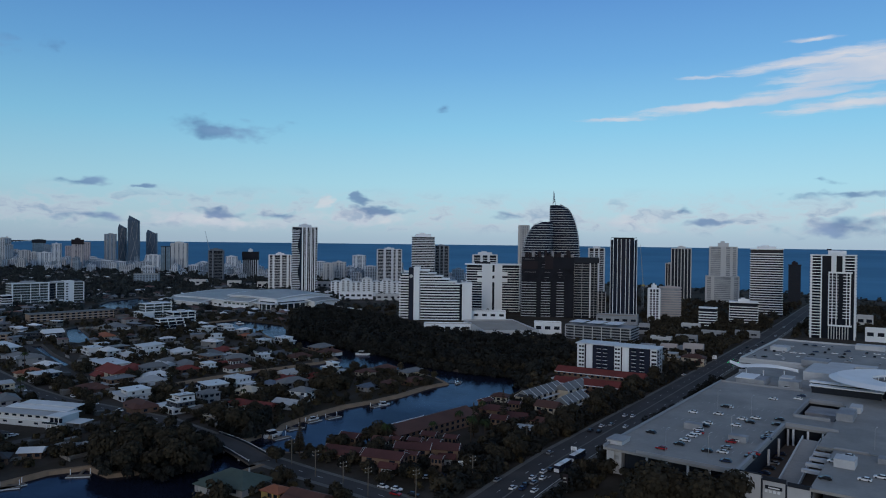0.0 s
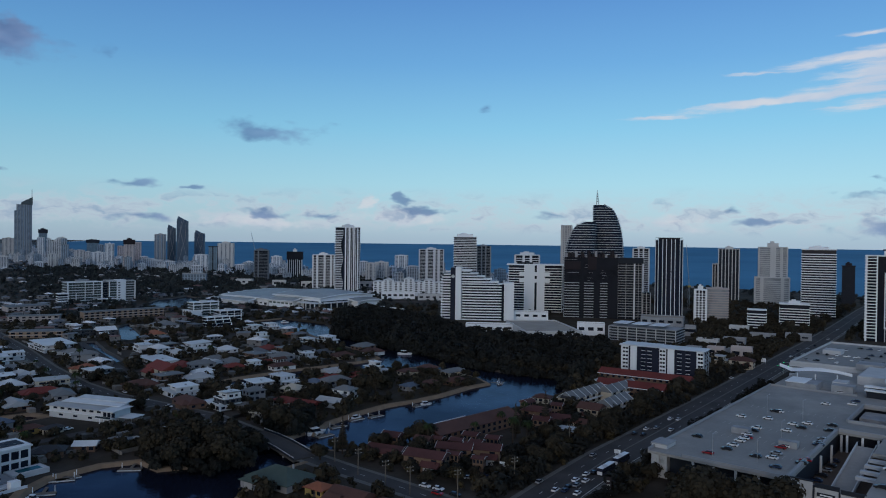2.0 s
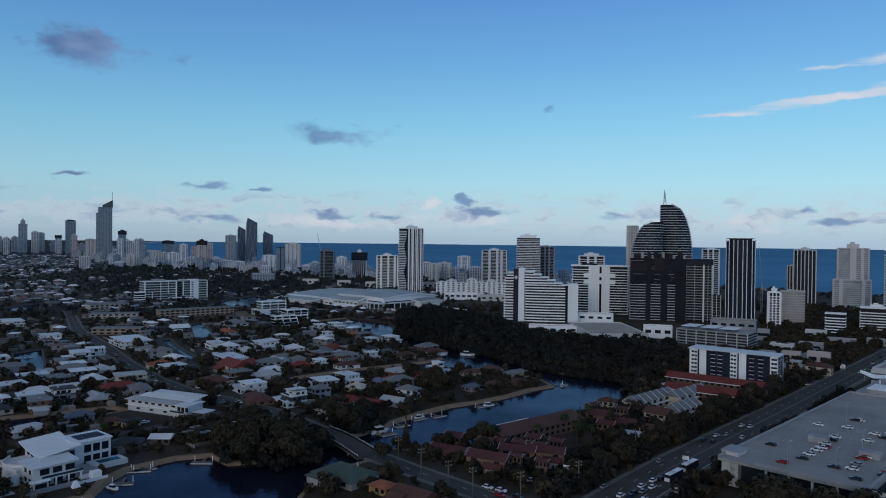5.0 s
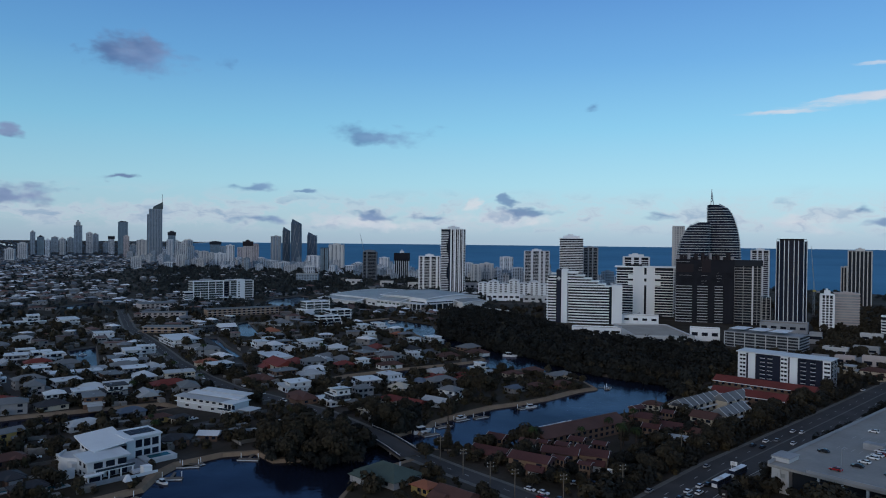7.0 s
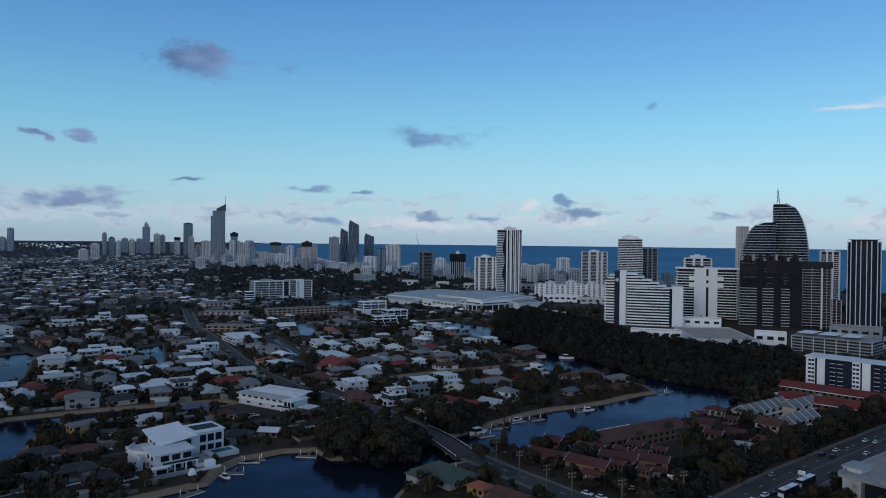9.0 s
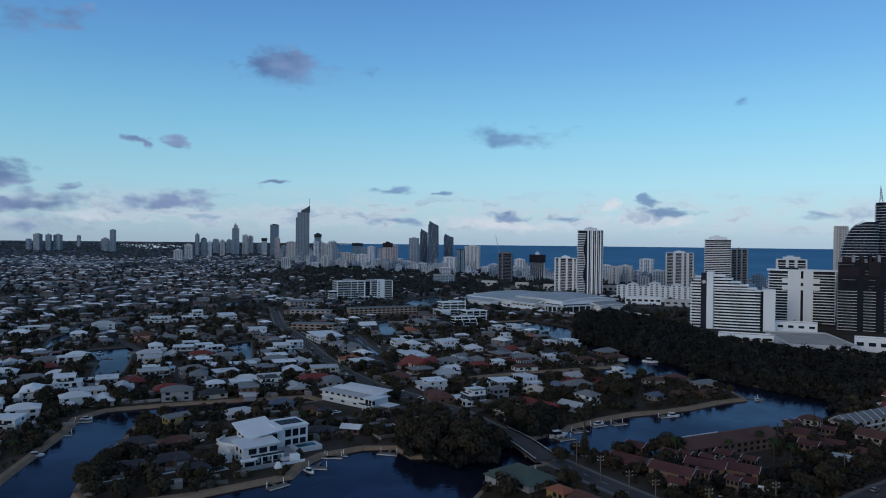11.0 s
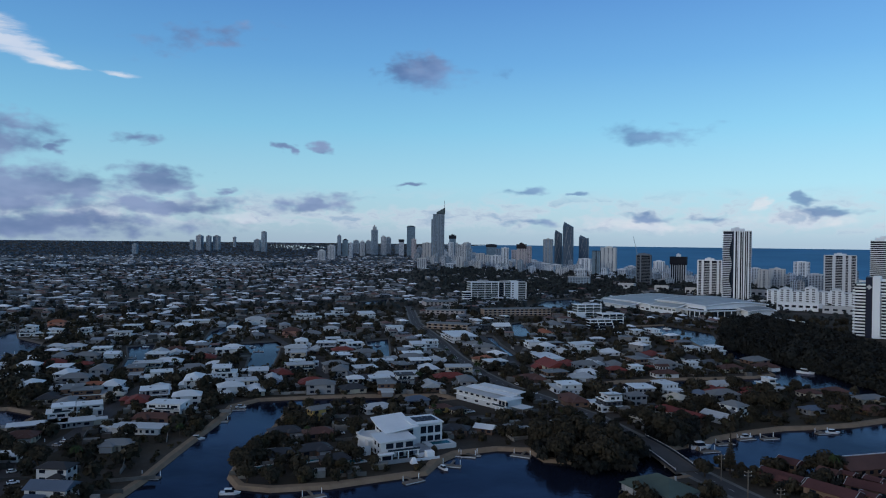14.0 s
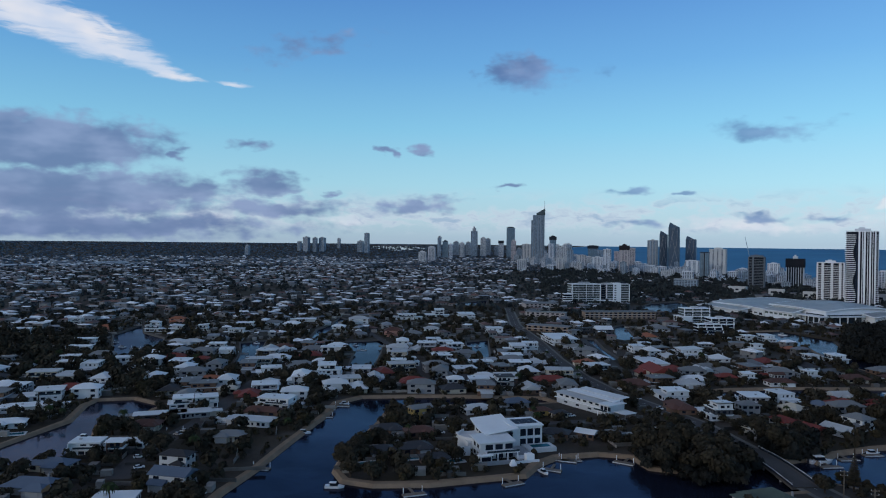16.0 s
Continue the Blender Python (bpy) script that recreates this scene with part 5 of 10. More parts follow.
# houses on the eastern point
put(-53.9, 494.9, 11.7, 8.2, 45, 1, "hip", "brown", "cream")
put(-41, 512.6, 12.2, 8.5, 45, 1, "hip", "brown", "brick")
put(-21.2, 499, 17.8, 8.9, 48, 1, "hip", "grey", "cream")
put(-35.4, 457.8, 11.7, 5.8, 48, 1, "hip", "brown", "brick")
put(-46.4, 447.5, 13.3, 6.7, 48, 1, "hip", "blue", "grey")
put(-19.6, 467.5, 14.9, 7.5, 48, 1, "hip", "brown", "brick")
put(-113.5, 557.1, 17.8, 10.7, 48, 1, "hip", "brown", "cream")
put(-105, 609.3, 18.8, 11.3, 48, 1, "hip", "grey", "brick")
put(-93.2, 580.2, 17.6, 10.5, 48, 1, "hip", "brown", "white")
put(-147.3, 506.4, 17.6, 8.8, 48, 1, "hip", "brown", "white")
put(-81.4, 467.7, 16, 9.6, 48, 1, "hip", "red", "brick")
for x, y in ((-177.5, 278.2), (-168.1, 285.1), (-162, 289.8), (-155.6, 296.7), (-183.2, 263.6), (-171, 275.2)):   # open lawn above the beach
    take(x, y, 7)

# ---- landmark towers ----
def spire_tower(x, y, w, d, h, turn):
    """The tallest tower: a blue-grey slab with a slanted crown and a needle."""
    e = thing("tower", x, y, turn, "very tall blue-grey tower with a slanted crown and needle", "high-rise", "distant skyline")
    bm = bmesh.new()
    a, b = prism(bm, [(-w / 2, -d / 2), (w * 0.5, -d / 2), (w * 0.5, d / 2), (-w / 2, d / 2)], 0, h * 0.9)
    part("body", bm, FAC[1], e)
    bm = bmesh.new()
    box(bm, -w * 0.64, -w / 2, -d * 0.4, d * 0.4, 0, h * 0.8)
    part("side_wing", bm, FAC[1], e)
    bm = bmesh.new()
    v = box(bm, -w * 0.2, w * 0.54, -d * 0.52, d * 0.52, h * 0.9, h * 0.95)
    for i in (5, 6):
        v[i].co.z = h * 1.03
    for i in (4, 7):
        v[i].co.z = h * 0.935
    part("crown", bm, M["blueglass"], e)
    for i in range(5):
        px = -w / 2 + w * (i + 0.3) / 5
        block("pier", M["concrete"], e, px - 0.9, px + 0.9, -d / 2 - 1, -d / 2 + 1, 0, h * 0.9)
    bm = bmesh.new()
    rod(bm, (w * 0.5, 0, h), (w * 0.5, 0, h * 1.17), 1.0)
    part("needle", bm, M["steel"], e)


spire_tower(-1772.3, 2609.8, 51.2, 35.8, 230.1, 36)


def jewel_tower(x, y, w, d, h, turn, cut=0.16):
    """A dark faceted glass tower with pale bracing."""
    e = thing("tower", x, y, turn, "dark faceted glass tower with pale diagonal bracing", "high-rise", "dark glass towers")
    w2, d2 = w / 2, d / 2
    low = [(-w2 * 0.8, -d2), (w2 * 0.8, -d2), (w2, -d2 * 0.7), (w2, d2), (-w2, d2), (-w2, -d2 * 0.7)]
    mid = [(-w2 * 0.6, -d2 * 0.95), (w2 * 0.9, -d2), (w2, -d2 * 0.5), (w2, d2), (-w2, d2), (-w2, -d2 * 0.5)]
    bm = bmesh.new()
    prism(bm, low, 0, h * 0.45, mid)
    _, b = prism(bm, mid, h * 0.45, h * 0.9, [(p[0] * 0.97, p[1] * 0.95) for p in low])
    top = [(p[0] * 0.97, p[1] * 0.95) for p in low]
    a, b = prism(bm, top, h * 0.9, h, [(p[0] * 0.72 - w * 0.02, p[1] * 0.72) for p in top])
    for v in b:
        v.co.z -= cut * h * max(0.0, v.co.x / w + 0.2)
    bmesh.ops.remove_doubles(bm, verts=bm.verts, dist=0.001)
    part("body", bm, M["jewelglass"], e)
    for pts in (((-w2 * 0.75, -d2 * 1.02, 0), (w2 * 0.55, -d2 * 1.02, h * 0.55)), ((w2 * 0.9, -d2 * 1.02, h * 0.1), (-w2 * 0.3, -d2 * 1.0, h * 0.7)), ((-w2 * 0.3, -d2 * 1.0, h * 0.7), (w2 * 0.3, -d2 * 0.95, h * 0.93)),
                ((-w2 * 0.62, -d2 * 0.98, h * 0.45), (-w2 * 0.1, -d2 * 0.98, h * 0.9)), ((w2 * 0.55, -d2 * 1.02, h * 0.55), (w2 * 0.7, -d2 * 0.98, h * 0.88))):
        bm = bmesh.new()
        rod(bm, *pts, 0.5, 4)
        part("brace", bm, M["slabgrey"], e)


jewel_tower(-1118.8, 2454.9, 28.2, 22.5, 139.5, 18)
jewel_tower(-1051.2, 2391, 37.6, 30.1, 168.2, 18)
jewel_tower(-1066.7, 2576.9, 36.7, 29.3, 121.5, 15, 0.2)


def leaf_tower(x, y, w, d, h, turn, lean=1):
    """A tower with one upright edge and one edge that curves over like a sail, with a slab for every storey."""
    e = thing("tower", x, y, turn, "dark sail-shaped glass tower with pale curved slab edges", "high-rise", "sail towers")

    def edge(t):   # width left at height t
        return 1.0 if t < 0.48 else 0.36 + 0.64 * math.sqrt(max(0.0, 1 - ((t - 0.48) / 0.52) ** 2.3))

    def outline(t, grow=0.0):
        k = edge(t)
        n = 14
        cx = -lean * w / 2 + lean * w * k / 2
        return [(cx + (w * k / 2 + grow) * math.copysign(abs(math.cos(a)) ** 0.7, math.cos(a)), (d / 2 + grow) * math.copysign(abs(math.sin(a)) ** 0.7, math.sin(a)))
                for a in (i * math.tau / n for i in range(n))]
    bm = bmesh.new()
    steps = 24
    rings = [[bm.verts.new((px, py, h * i / steps)) for px, py in outline(i / steps)] for i in range(steps + 1)]
    for p, q in zip(rings, rings[1:]):
        for i in range(len(p)):
            bm.faces.new((p[i], p[(i + 1) % len(p)], q[(i + 1) % len(p)], q[i]))
    bm.faces.new(rings[0][::-1])
    bm.faces.new(rings[-1])
    part("body", bm, M["navyglass"], e)
    for i in range(2, int(h / 3.3)):
        z = i * 3.3
        bm = bmesh.new()
        prism(bm, outline(z / h, 1.1), z, z + 0.55)
        part("floor_slab", bm, M["white"], e)
    for k in range(5):   # rails that carry the curve over the top
        a = (-0.8 + 0.4 * k) * d / 2
        bm = bmesh.new()
        for i in range(12, 24):
            p, q = ((-lean * w / 2 + lean * w * edge(j / 24) * 0.96, a * 0.9, h * j / 24 + 1.5) for j in (i, i + 1))
            rod(bm, p, q, 0.16, 4)
        part("curved_rail", bm, M["pale"], e)
    return e


left_leaf = leaf_tower(126.6, 948.4, 40.8, 28.6, 122.6, -6, -1)
RIGHT_LEAF = (168.7, 975.7, 41.6, 29.1, 146.4, -8)
right_leaf = leaf_tower(*RIGHT_LEAF, 1)
bm = bmesh.new()
for p, q in (((0, 0, 0), (1.0, 0.4, 21)), ((3.4, 0, 0), (1.6, 0.4, 17)), ((0, 3.4, 0), (0.8, 0.8, 17)), ((0, 0, 4), (2.8, 0, 7)), ((2.8, 0, 7), (0.4, 0, 10)), ((0.4, 0, 10), (2.0, 0, 14)), ((2.0, 0, 14), (1, 0.4, 18))):
    rod(bm, p, q, 0.42, 4)
mast = new("crane_mast", mesh_of("crane_mast", bm, M["steel"]))
mast.parent, mast.location = right_leaf, (-RIGHT_LEAF[2] * 0.4, 0, RIGHT_LEAF[4])


def netted_block(x, y, w, d, h, turn):
    """The podium towers under construction: pale slab edges between strips of dark netting, a ragged belt on top."""
    e = thing("tower", x, y, turn, "unfinished tower wrapped in dark brown netting", "high-rise", "sail towers")
    rng = random.Random(14)
    boxed("body", M["net"], -w / 2, w / 2, -d / 2, d / 2, 0, h, parent=e)
    for i in range(int(h / 3.3)):
        z = i * 3.3
        ragged = z > h * 0.6
        for x0, x1 in ((-0.51, -0.22), (-0.13, 0.05), (0.17, 0.31)):
            if ragged:
                if rng.random() < 0.35:
                    continue
                x0, x1 = x0 + rng.uniform(0, 0.1), x1 - rng.uniform(0, 0.08)
            block("floor_slab", M["slabgrey" if ragged else "pale"], e, x0 * w, x1 * w, -d / 2 - 0.7, d / 2 - 0.4, z + 1.0, z + (1.35 if ragged else 1.7))
        block("floor_slab", M["concrete"], e, -w / 2 - 0.6, -w / 2 - 0.004, -d / 2 + 0.01, d / 2, z + 1.0, z + 1.5)
    for x0, x1, z1, m in ((-0.21, -0.14, h * 0.78, "net"), (0.06, 0.16, h * 0.62, "net"), (0.32, 0.5, h * 0.7, "net"), (-0.5, -0.2, h * 0.93, "brown"), (-0.06, 0.1, h + 1, "brown"), (0.1, 0.5, h * 0.99, "net")):
        block("netting", M[m], e, x0 * w, x1 * w, -d / 2 - (0.95 if z1 < h * 0.8 else 1.1), -d / 2 - 0.01, 0.5 if z1 < h * 0.8 else h * 0.8, z1)
    for i in range(16):
        x0 = -w / 2 + i * w / 16
        block("formwork", M["brown" if i % 3 else "slabgrey"], e, x0 + 0.3, x0 + w / 16 - rng.uniform(0.2, 1.4), -d / 2 - 0.3, d / 2, h + 0.02, h + rng.uniform(2.0, 8.5))


netted_block(135, 906.5, 65.8, 23, 76.6, -5)


def gridded_tower(x, y, w, d, h, turn):
    """A concrete frame tower: a white grid over dark glass, a dark screen round the top floors and a lower wing."""
    e = thing("tower", x, y, turn, "unfinished grey tower with a pale concrete grid and dark cap", "high-rise", "sail towers")
    boxed("body", M["glass"], -w / 2, w / 2, -d / 2, d / 2, 0, h, parent=e)
    for i in range(int((h - 6) / 3.2)):
        z = 3 + i * 3.2
        block("floor_slab", M["concrete"], e, -w / 2 - 0.5, w * 0.2, -d / 2 - 0.8, d / 2 + 0.3, z, z + 0.7)
        block("floor_slab", M["concrete"], e, w * 0.21, w / 2 + 0.6, -d / 2 - 0.5, d / 2 + 0.3, z, z + 0.6)
    for f, k, m in ((-0.5, 0.5, "concrete"), (-0.16, 0.3, "concrete"), (0.19, 0.9, "white"), (0.36, 0.3, "concrete"), (0.5, 0.4, "concrete")):
        block("column", M[m], e, f * w - k, f * w + k, -d / 2 - 1.1, -d / 2 + 0.3, 0, h - 4)
    block("screen", M["dark"], e, -w * 0.85, w * 0.56, -d / 2 - 1.6, d / 2 + 0.8, h - 5.5, h + 1.4)
    boxed("lower_wing", M["glass"], w * 0.5 + 0.01, w * 0.86, -d * 0.4, d * 0.4, 0, h * 0.44, parent=e)
    for i in range(int(h * 0.44 / 3.2)):
        block("floor_slab", M["concrete"], e, w * 0.52, w * 0.88, -d * 0.44, d * 0.42, i * 3.2 + 2, i * 3.2 + 2.6)
    for f in (0.55, 0.7, 0.86):
        block("column", M["pale"], e, f * w - 0.4, f * w + 0.4, -d * 0.46, -d * 0.41, 0, h * 0.45)


gridded_tower(183.3, 902.2, 29.3, 20.5, 75.1, -10)


def black_tower(x, y, w, d, h, turn):
    e = thing("tower", x, y, turn, "black glass tower with white vertical fins", "high-rise", "coastal towers")
    n = 24
    ring = [(w / 2 * math.copysign(abs(math.cos(a)) ** 0.45, math.cos(a)), d / 2 * math.copysign(abs(math.sin(a)) ** 0.45, math.sin(a))) for a in (i * math.tau / n for i in range(n))]
    bm = bmesh.new()
    prism(bm, ring, 0, h)
    part("body", bm, M["navyglass"], e)
    bm = bmesh.new()
    prism(bm, [(p[0] * 0.8, p[1] * 0.8) for p in ring], h + 0.004, h + 2.5)
    part("roof_plant", bm, M["dark"], e)
    for i in range(int(h / 3.3)):
        bm = bmesh.new()
        prism(bm, [(p[0] * 1.012, p[1] * 1.012) for p in ring], i * 3.3 + 6, i * 3.3 + 6.5)
        part("floor_slab", bm, M["glass"], e)
    spots = [(w * f, s * d * 0.505) for f in (-0.4, -0.24, -0.1, 0.08, 0.22, 0.4) for s in (-1, 1)] + [(s * w * 0.505, d * f) for f in (-0.35, -0.12, 0.12, 0.35) for s in (-1, 1)]
    for px, py in spots:
        bm = bmesh.new()
        rod(bm, (px, py, 12), (px, py, h + 1), 0.42, 4)
        rod(bm, (px, py, 12), (px * 1.07, py * 1.1, 0), 0.42, 4)
        part("fin", bm, M["bright"], e)


black_tower(222, 863.3, 30.8, 24.6, 99.3, -14)


def crane(x, y, h, turn, jib=40, lean=70):
    e = thing("tower_crane", x, y, turn, "slim steel tower crane with a raised jib", "crane", "cranes")
    bm = bmesh.new()
    for sx in (-1, 1):
        for sy in (-1, 1):
            rod(bm, (sx, sy, 0), (sx, sy, h), 0.25, 4)
    for i in range(int(h / 6)):
        s = 1 if i % 2 else -1
        rod(bm, (-s, -1, i * 6), (s, -1, i * 6 + 6), 0.15, 4)
        rod(bm, (-s, 1, i * 6), (s, 1, i * 6 + 6), 0.15, 4)
    part("mast", bm, M["steel"], e)
    tip = (-jib * math.cos(radians(lean)), 0, h + jib * math.sin(radians(lean)))
    bm = bmesh.new()
    rod(bm, (0, -0.8, h), tip, 0.3, 4)
    rod(bm, (0, 0.8, h), tip, 0.3, 4)
    rod(bm, (1, 0, h + 2), (tip[0], 0, tip[2]), 0.25, 4)
    part("jib", bm, M["steel"], e)
    boxed("cab", M["yellow"], -1.6, 2.4, -1.4, 1.4, h, h + 2.6, parent=e)
    boxed("counterweight", M["concrete"], 3, 7, -1.2, 1.2, h - 1, h + 1.5, parent=e)


crane(-548.6, 1655.5, 62, 8, 52, 78)
crane(297.1, 1042.5, 32, -15, 62, 86)
crane(-482, 1777.8, 58, 8, 12, 20)


# ---- hotels ----
def arc_outline(x0, x1, depth, bulge, grow=0.0, n=10):
    """A slab plan whose front, towards -y, bulges."""
    front = []
    for i in range(n + 1):
        t = i / n
        front.append((x0 - grow + (x1 - x0 + 2 * grow) * t, -depth / 2 - grow - bulge * math.sin(math.pi * (0.25 + 0.6 * t))))
    return front + [(x1 + grow, depth / 2 + grow), (x0 - grow, depth / 2 + grow)]


def curved_hotel(x, y, w, d, h, turn):
    e = thing("hotel", x, y, turn, "white banded curved hotel with stepped upper storeys", "hotel", "hotels")
    tops = [(-w / 2 + w * 0.1, w / 2 - w * 0.12, h)]
    bm = bmesh.new()
    prism(bm, arc_outline(-w / 2 + 2, w / 2 - 2, d, 5), 0, h)
    part("body", bm, M["glass"], e)
    bm = bmesh.new()
    prism(bm, arc_outline(-w / 2, w / 2 - 10, d, 5, 0.8), 0, 1.4)
    band = mesh_of("floor_slab", bm, M["bright"])
    n = int(h / 3.3)
    for i in range(n + 1):
        piece("floor_slab", band, e, 0, 0, i * 3.3)
    for i in range(1, 6):      # storeys that step back towards the high end
        x1 = w / 2 - 10 - i * w * 0.13
        bm = bmesh.new()
        prism(bm, arc_outline(-w / 2 + 1, x1 - 1, d, 4), h + (i - 1) * 3.3, h + i * 3.3)
        part("upper_storey", bm, M["glass"], e)
        bm = bmesh.new()
        prism(bm, arc_outline(-w / 2, x1, d, 4, 0.8), h + i * 3.3 - 1.6, h + i * 3.3 + 0.1)
        part("floor_slab", bm, M["bright"], e)
    block("end_wall", M["bright"], e, w / 2 - 11, w / 2 + 1, -d / 2 - 6.5, d / 2 + 1, 0, h + 2)
    block("tall_wall", M["bright"], e, -w / 2 - 6, -w / 2 + 1, -d / 2 - 7.5, d / 2 + 2, 0, h + 20)
    # the dark wing round the corner
    block("sign_wall", M["navy"], e, -w / 2 - 12, -w / 2 - 6, -d / 2 - 7, d / 2 + 2, 0, h + 19)
    bm = bmesh.new()
    rod(bm, (-w / 2 - 9, -d / 2 - 7.4, h + 9), (-w / 2 - 9, -d / 2 - 7.0, h + 9), 2.6, 4)
    part("logo_plate", bm, M["pale"], e)
    for i in range(int((h + 17) / 3.3)):
        shrink = max(0.0, (i - (h + 17) / 3.3 + 4) * 2.0)
        block("floor_slab", M["bright"], e, -w / 2 - 24 + shrink, -w / 2 - 12, -d / 2 - 2, d / 2 + 1, i * 3.3 + 1, i * 3.3 + 2.6)
    boxed("wing", M["glass"], -w / 2 - 22, -w / 2 - 12, -d / 2 - 1, d / 2, 0, h + 12, parent=e)


curved_hotel(3.2, 861.4, 63.5, 15.9, 43.6, -1)


def cross_hotel(x, y, w, d, h, turn):
    e = thing("hotel", x, y, turn, "white hotel tower with a tall central cross-shaped wall", "hotel", "hotels")
    boxed("body", M["glass"], -w / 2, w / 2, -d / 2, d / 2, 0, h, parent=e)
    n = int(h / 3.4)
    for i in range(n):
        over = 1.8 if i % 2 else 1.2
        block("floor_slab", M["bright"], e, -w / 2 - over, w / 2 + over, -d / 2 - over, d / 2 + over, i * 3.4 + 1.4, i * 3.4 + 2.3)
    block("central_wall", M["bright"], e, -w * 0.21, -w * 0.01, -d / 2 - 3, d / 2 + 2, 0, h + 1)
    block("central_wall", M["bright"], e, w * 0.03, w * 0.18, -d / 2 - 3, d / 2 + 2, 0, h + 1)
    block("window_strip", M["glass"], e, -w * 0.01, w * 0.03, -d / 2 - 2.2, d / 2 + 2, 0, h)
    for z in (h - 14, h - 23):
        block("cross_wall", M["bright"], e, -w * 0.3, w * 0.28, -d / 2 - 2.4, -d / 2 + 1, z, z + 5)
    boxed("roof_slab", M["bright"], -w / 2 - 3, w / 2 + 3, -d / 2 - 3, d / 2 + 2, h, h + 1.6, parent=e)
    boxed("roof_window", M["glass"], -w * 0.35, -w * 0.05, -d * 0.3, d * 0.3, h + 1.6, h + 3.6, parent=e)


cross_hotel(68.8, 961.9, 70.2, 24.6, 63.8, -4)


def podium(x, y, w, d, h, turn, wall="pale", label="low pale hotel podium with a flat roof"):
    e = thing("podium", x, y, turn, label, "building", "hotel podiums")
    boxed("outer_wall", M[wall], -w / 2, w / 2, -d / 2, d / 2, 0, h, parent=e)
    boxed("roof", M["sandstone"], -w / 2 + 1, w / 2 - 1, -d / 2 + 1, d / 2 - 1, h + 0.004, h + 0.2, parent=e)
    for x0, x1, y0, y1 in ((-w / 2, w / 2, -d / 2, -d / 2 + 0.8), (-w / 2, w / 2, d / 2 - 0.8, d / 2), (-w / 2, -w / 2 + 0.8, -d / 2 + 0.8, d / 2 - 0.8), (w / 2 - 0.8, w / 2, -d / 2 + 0.8, d / 2 - 0.8)):
        block("parapet", M[wall], e, x0, x1, y0, y1, h + 0.004, h + 1.3)
    for i in range(max(2, int(w / 9))):
        cx = -w / 2 + (i + 0.5) * w / max(2, int(w / 9))
        block("window", M["glass"], e, cx - 2.8, cx + 2.8, -d / 2 - 0.1, -d / 2 + 0.1, h * 0.45, h * 0.75)
    return e


podium(6.2, 752, 50.8, 15.2, 6.5, -1, "bright", "white single-storey hotel entrance wing")
podium(60, 737, 56, 96, 7.4, 10, "cream", "low cream theatre building with a flat roof")
podium(110.5, 734.9, 27.9, 14, 11.2, -8, "bright", "white three-storey podium block with dark window bands")
podium(57.7, 867.8, 41.5, 16.6, 9.1, -5, "bright", "white terrace block beneath the hotel")
podium(208.7, 836.1, 47.1, 28.3, 8.9, -18, "concrete", "grey podium under the black tower")


def parking_deck(x, y, w, d, h, turn, levels=5, label="multi-storey concrete car park with open decks"):
    e = thing("car_park", x, y, turn, label, "car park")
    # dark box in place of the shade inside the open decks
    boxed("core", M["dark"], -w / 2 + 1.5, w / 2 - 1.5, -d / 2 + 1.5, d / 2 - 1.5, 0, h - 0.3, parent=e)
    for i in range(levels + 1):
        z = h * i / levels
        block("deck", M["concrete"], e, -w / 2, w / 2, -d / 2, d / 2, z - 0.4, z)
        for x0, x1, y0, y1 in ((-w / 2, w / 2, -d / 2 - 0.3, -d / 2), (w / 2, w / 2 + 0.3, -d / 2, d / 2), (-w / 2 - 0.3, -w / 2, -d / 2, d / 2)):
            block("spandrel", M["concrete"], e, x0, x1, y0, y1, z - 0.4, z + 0.7)
    for i in range(int(w / 9) + 1):
        cx = -w / 2 + i * w / int(w / 9)
        block("column", M["pale"], e, cx - 0.4, cx + 0.4, -d / 2 - 0.4, -d / 2 - 0.304, 0, h)
    return e


deck = parking_deck(159.3, 699.1, 64.7, 32.3, 13.4, -30)
for i in range(3):
    block("shade_roof", M["bright"], deck, -30 + i * 18, -16 + i * 18, -12, 12, 16.2, 16.5)


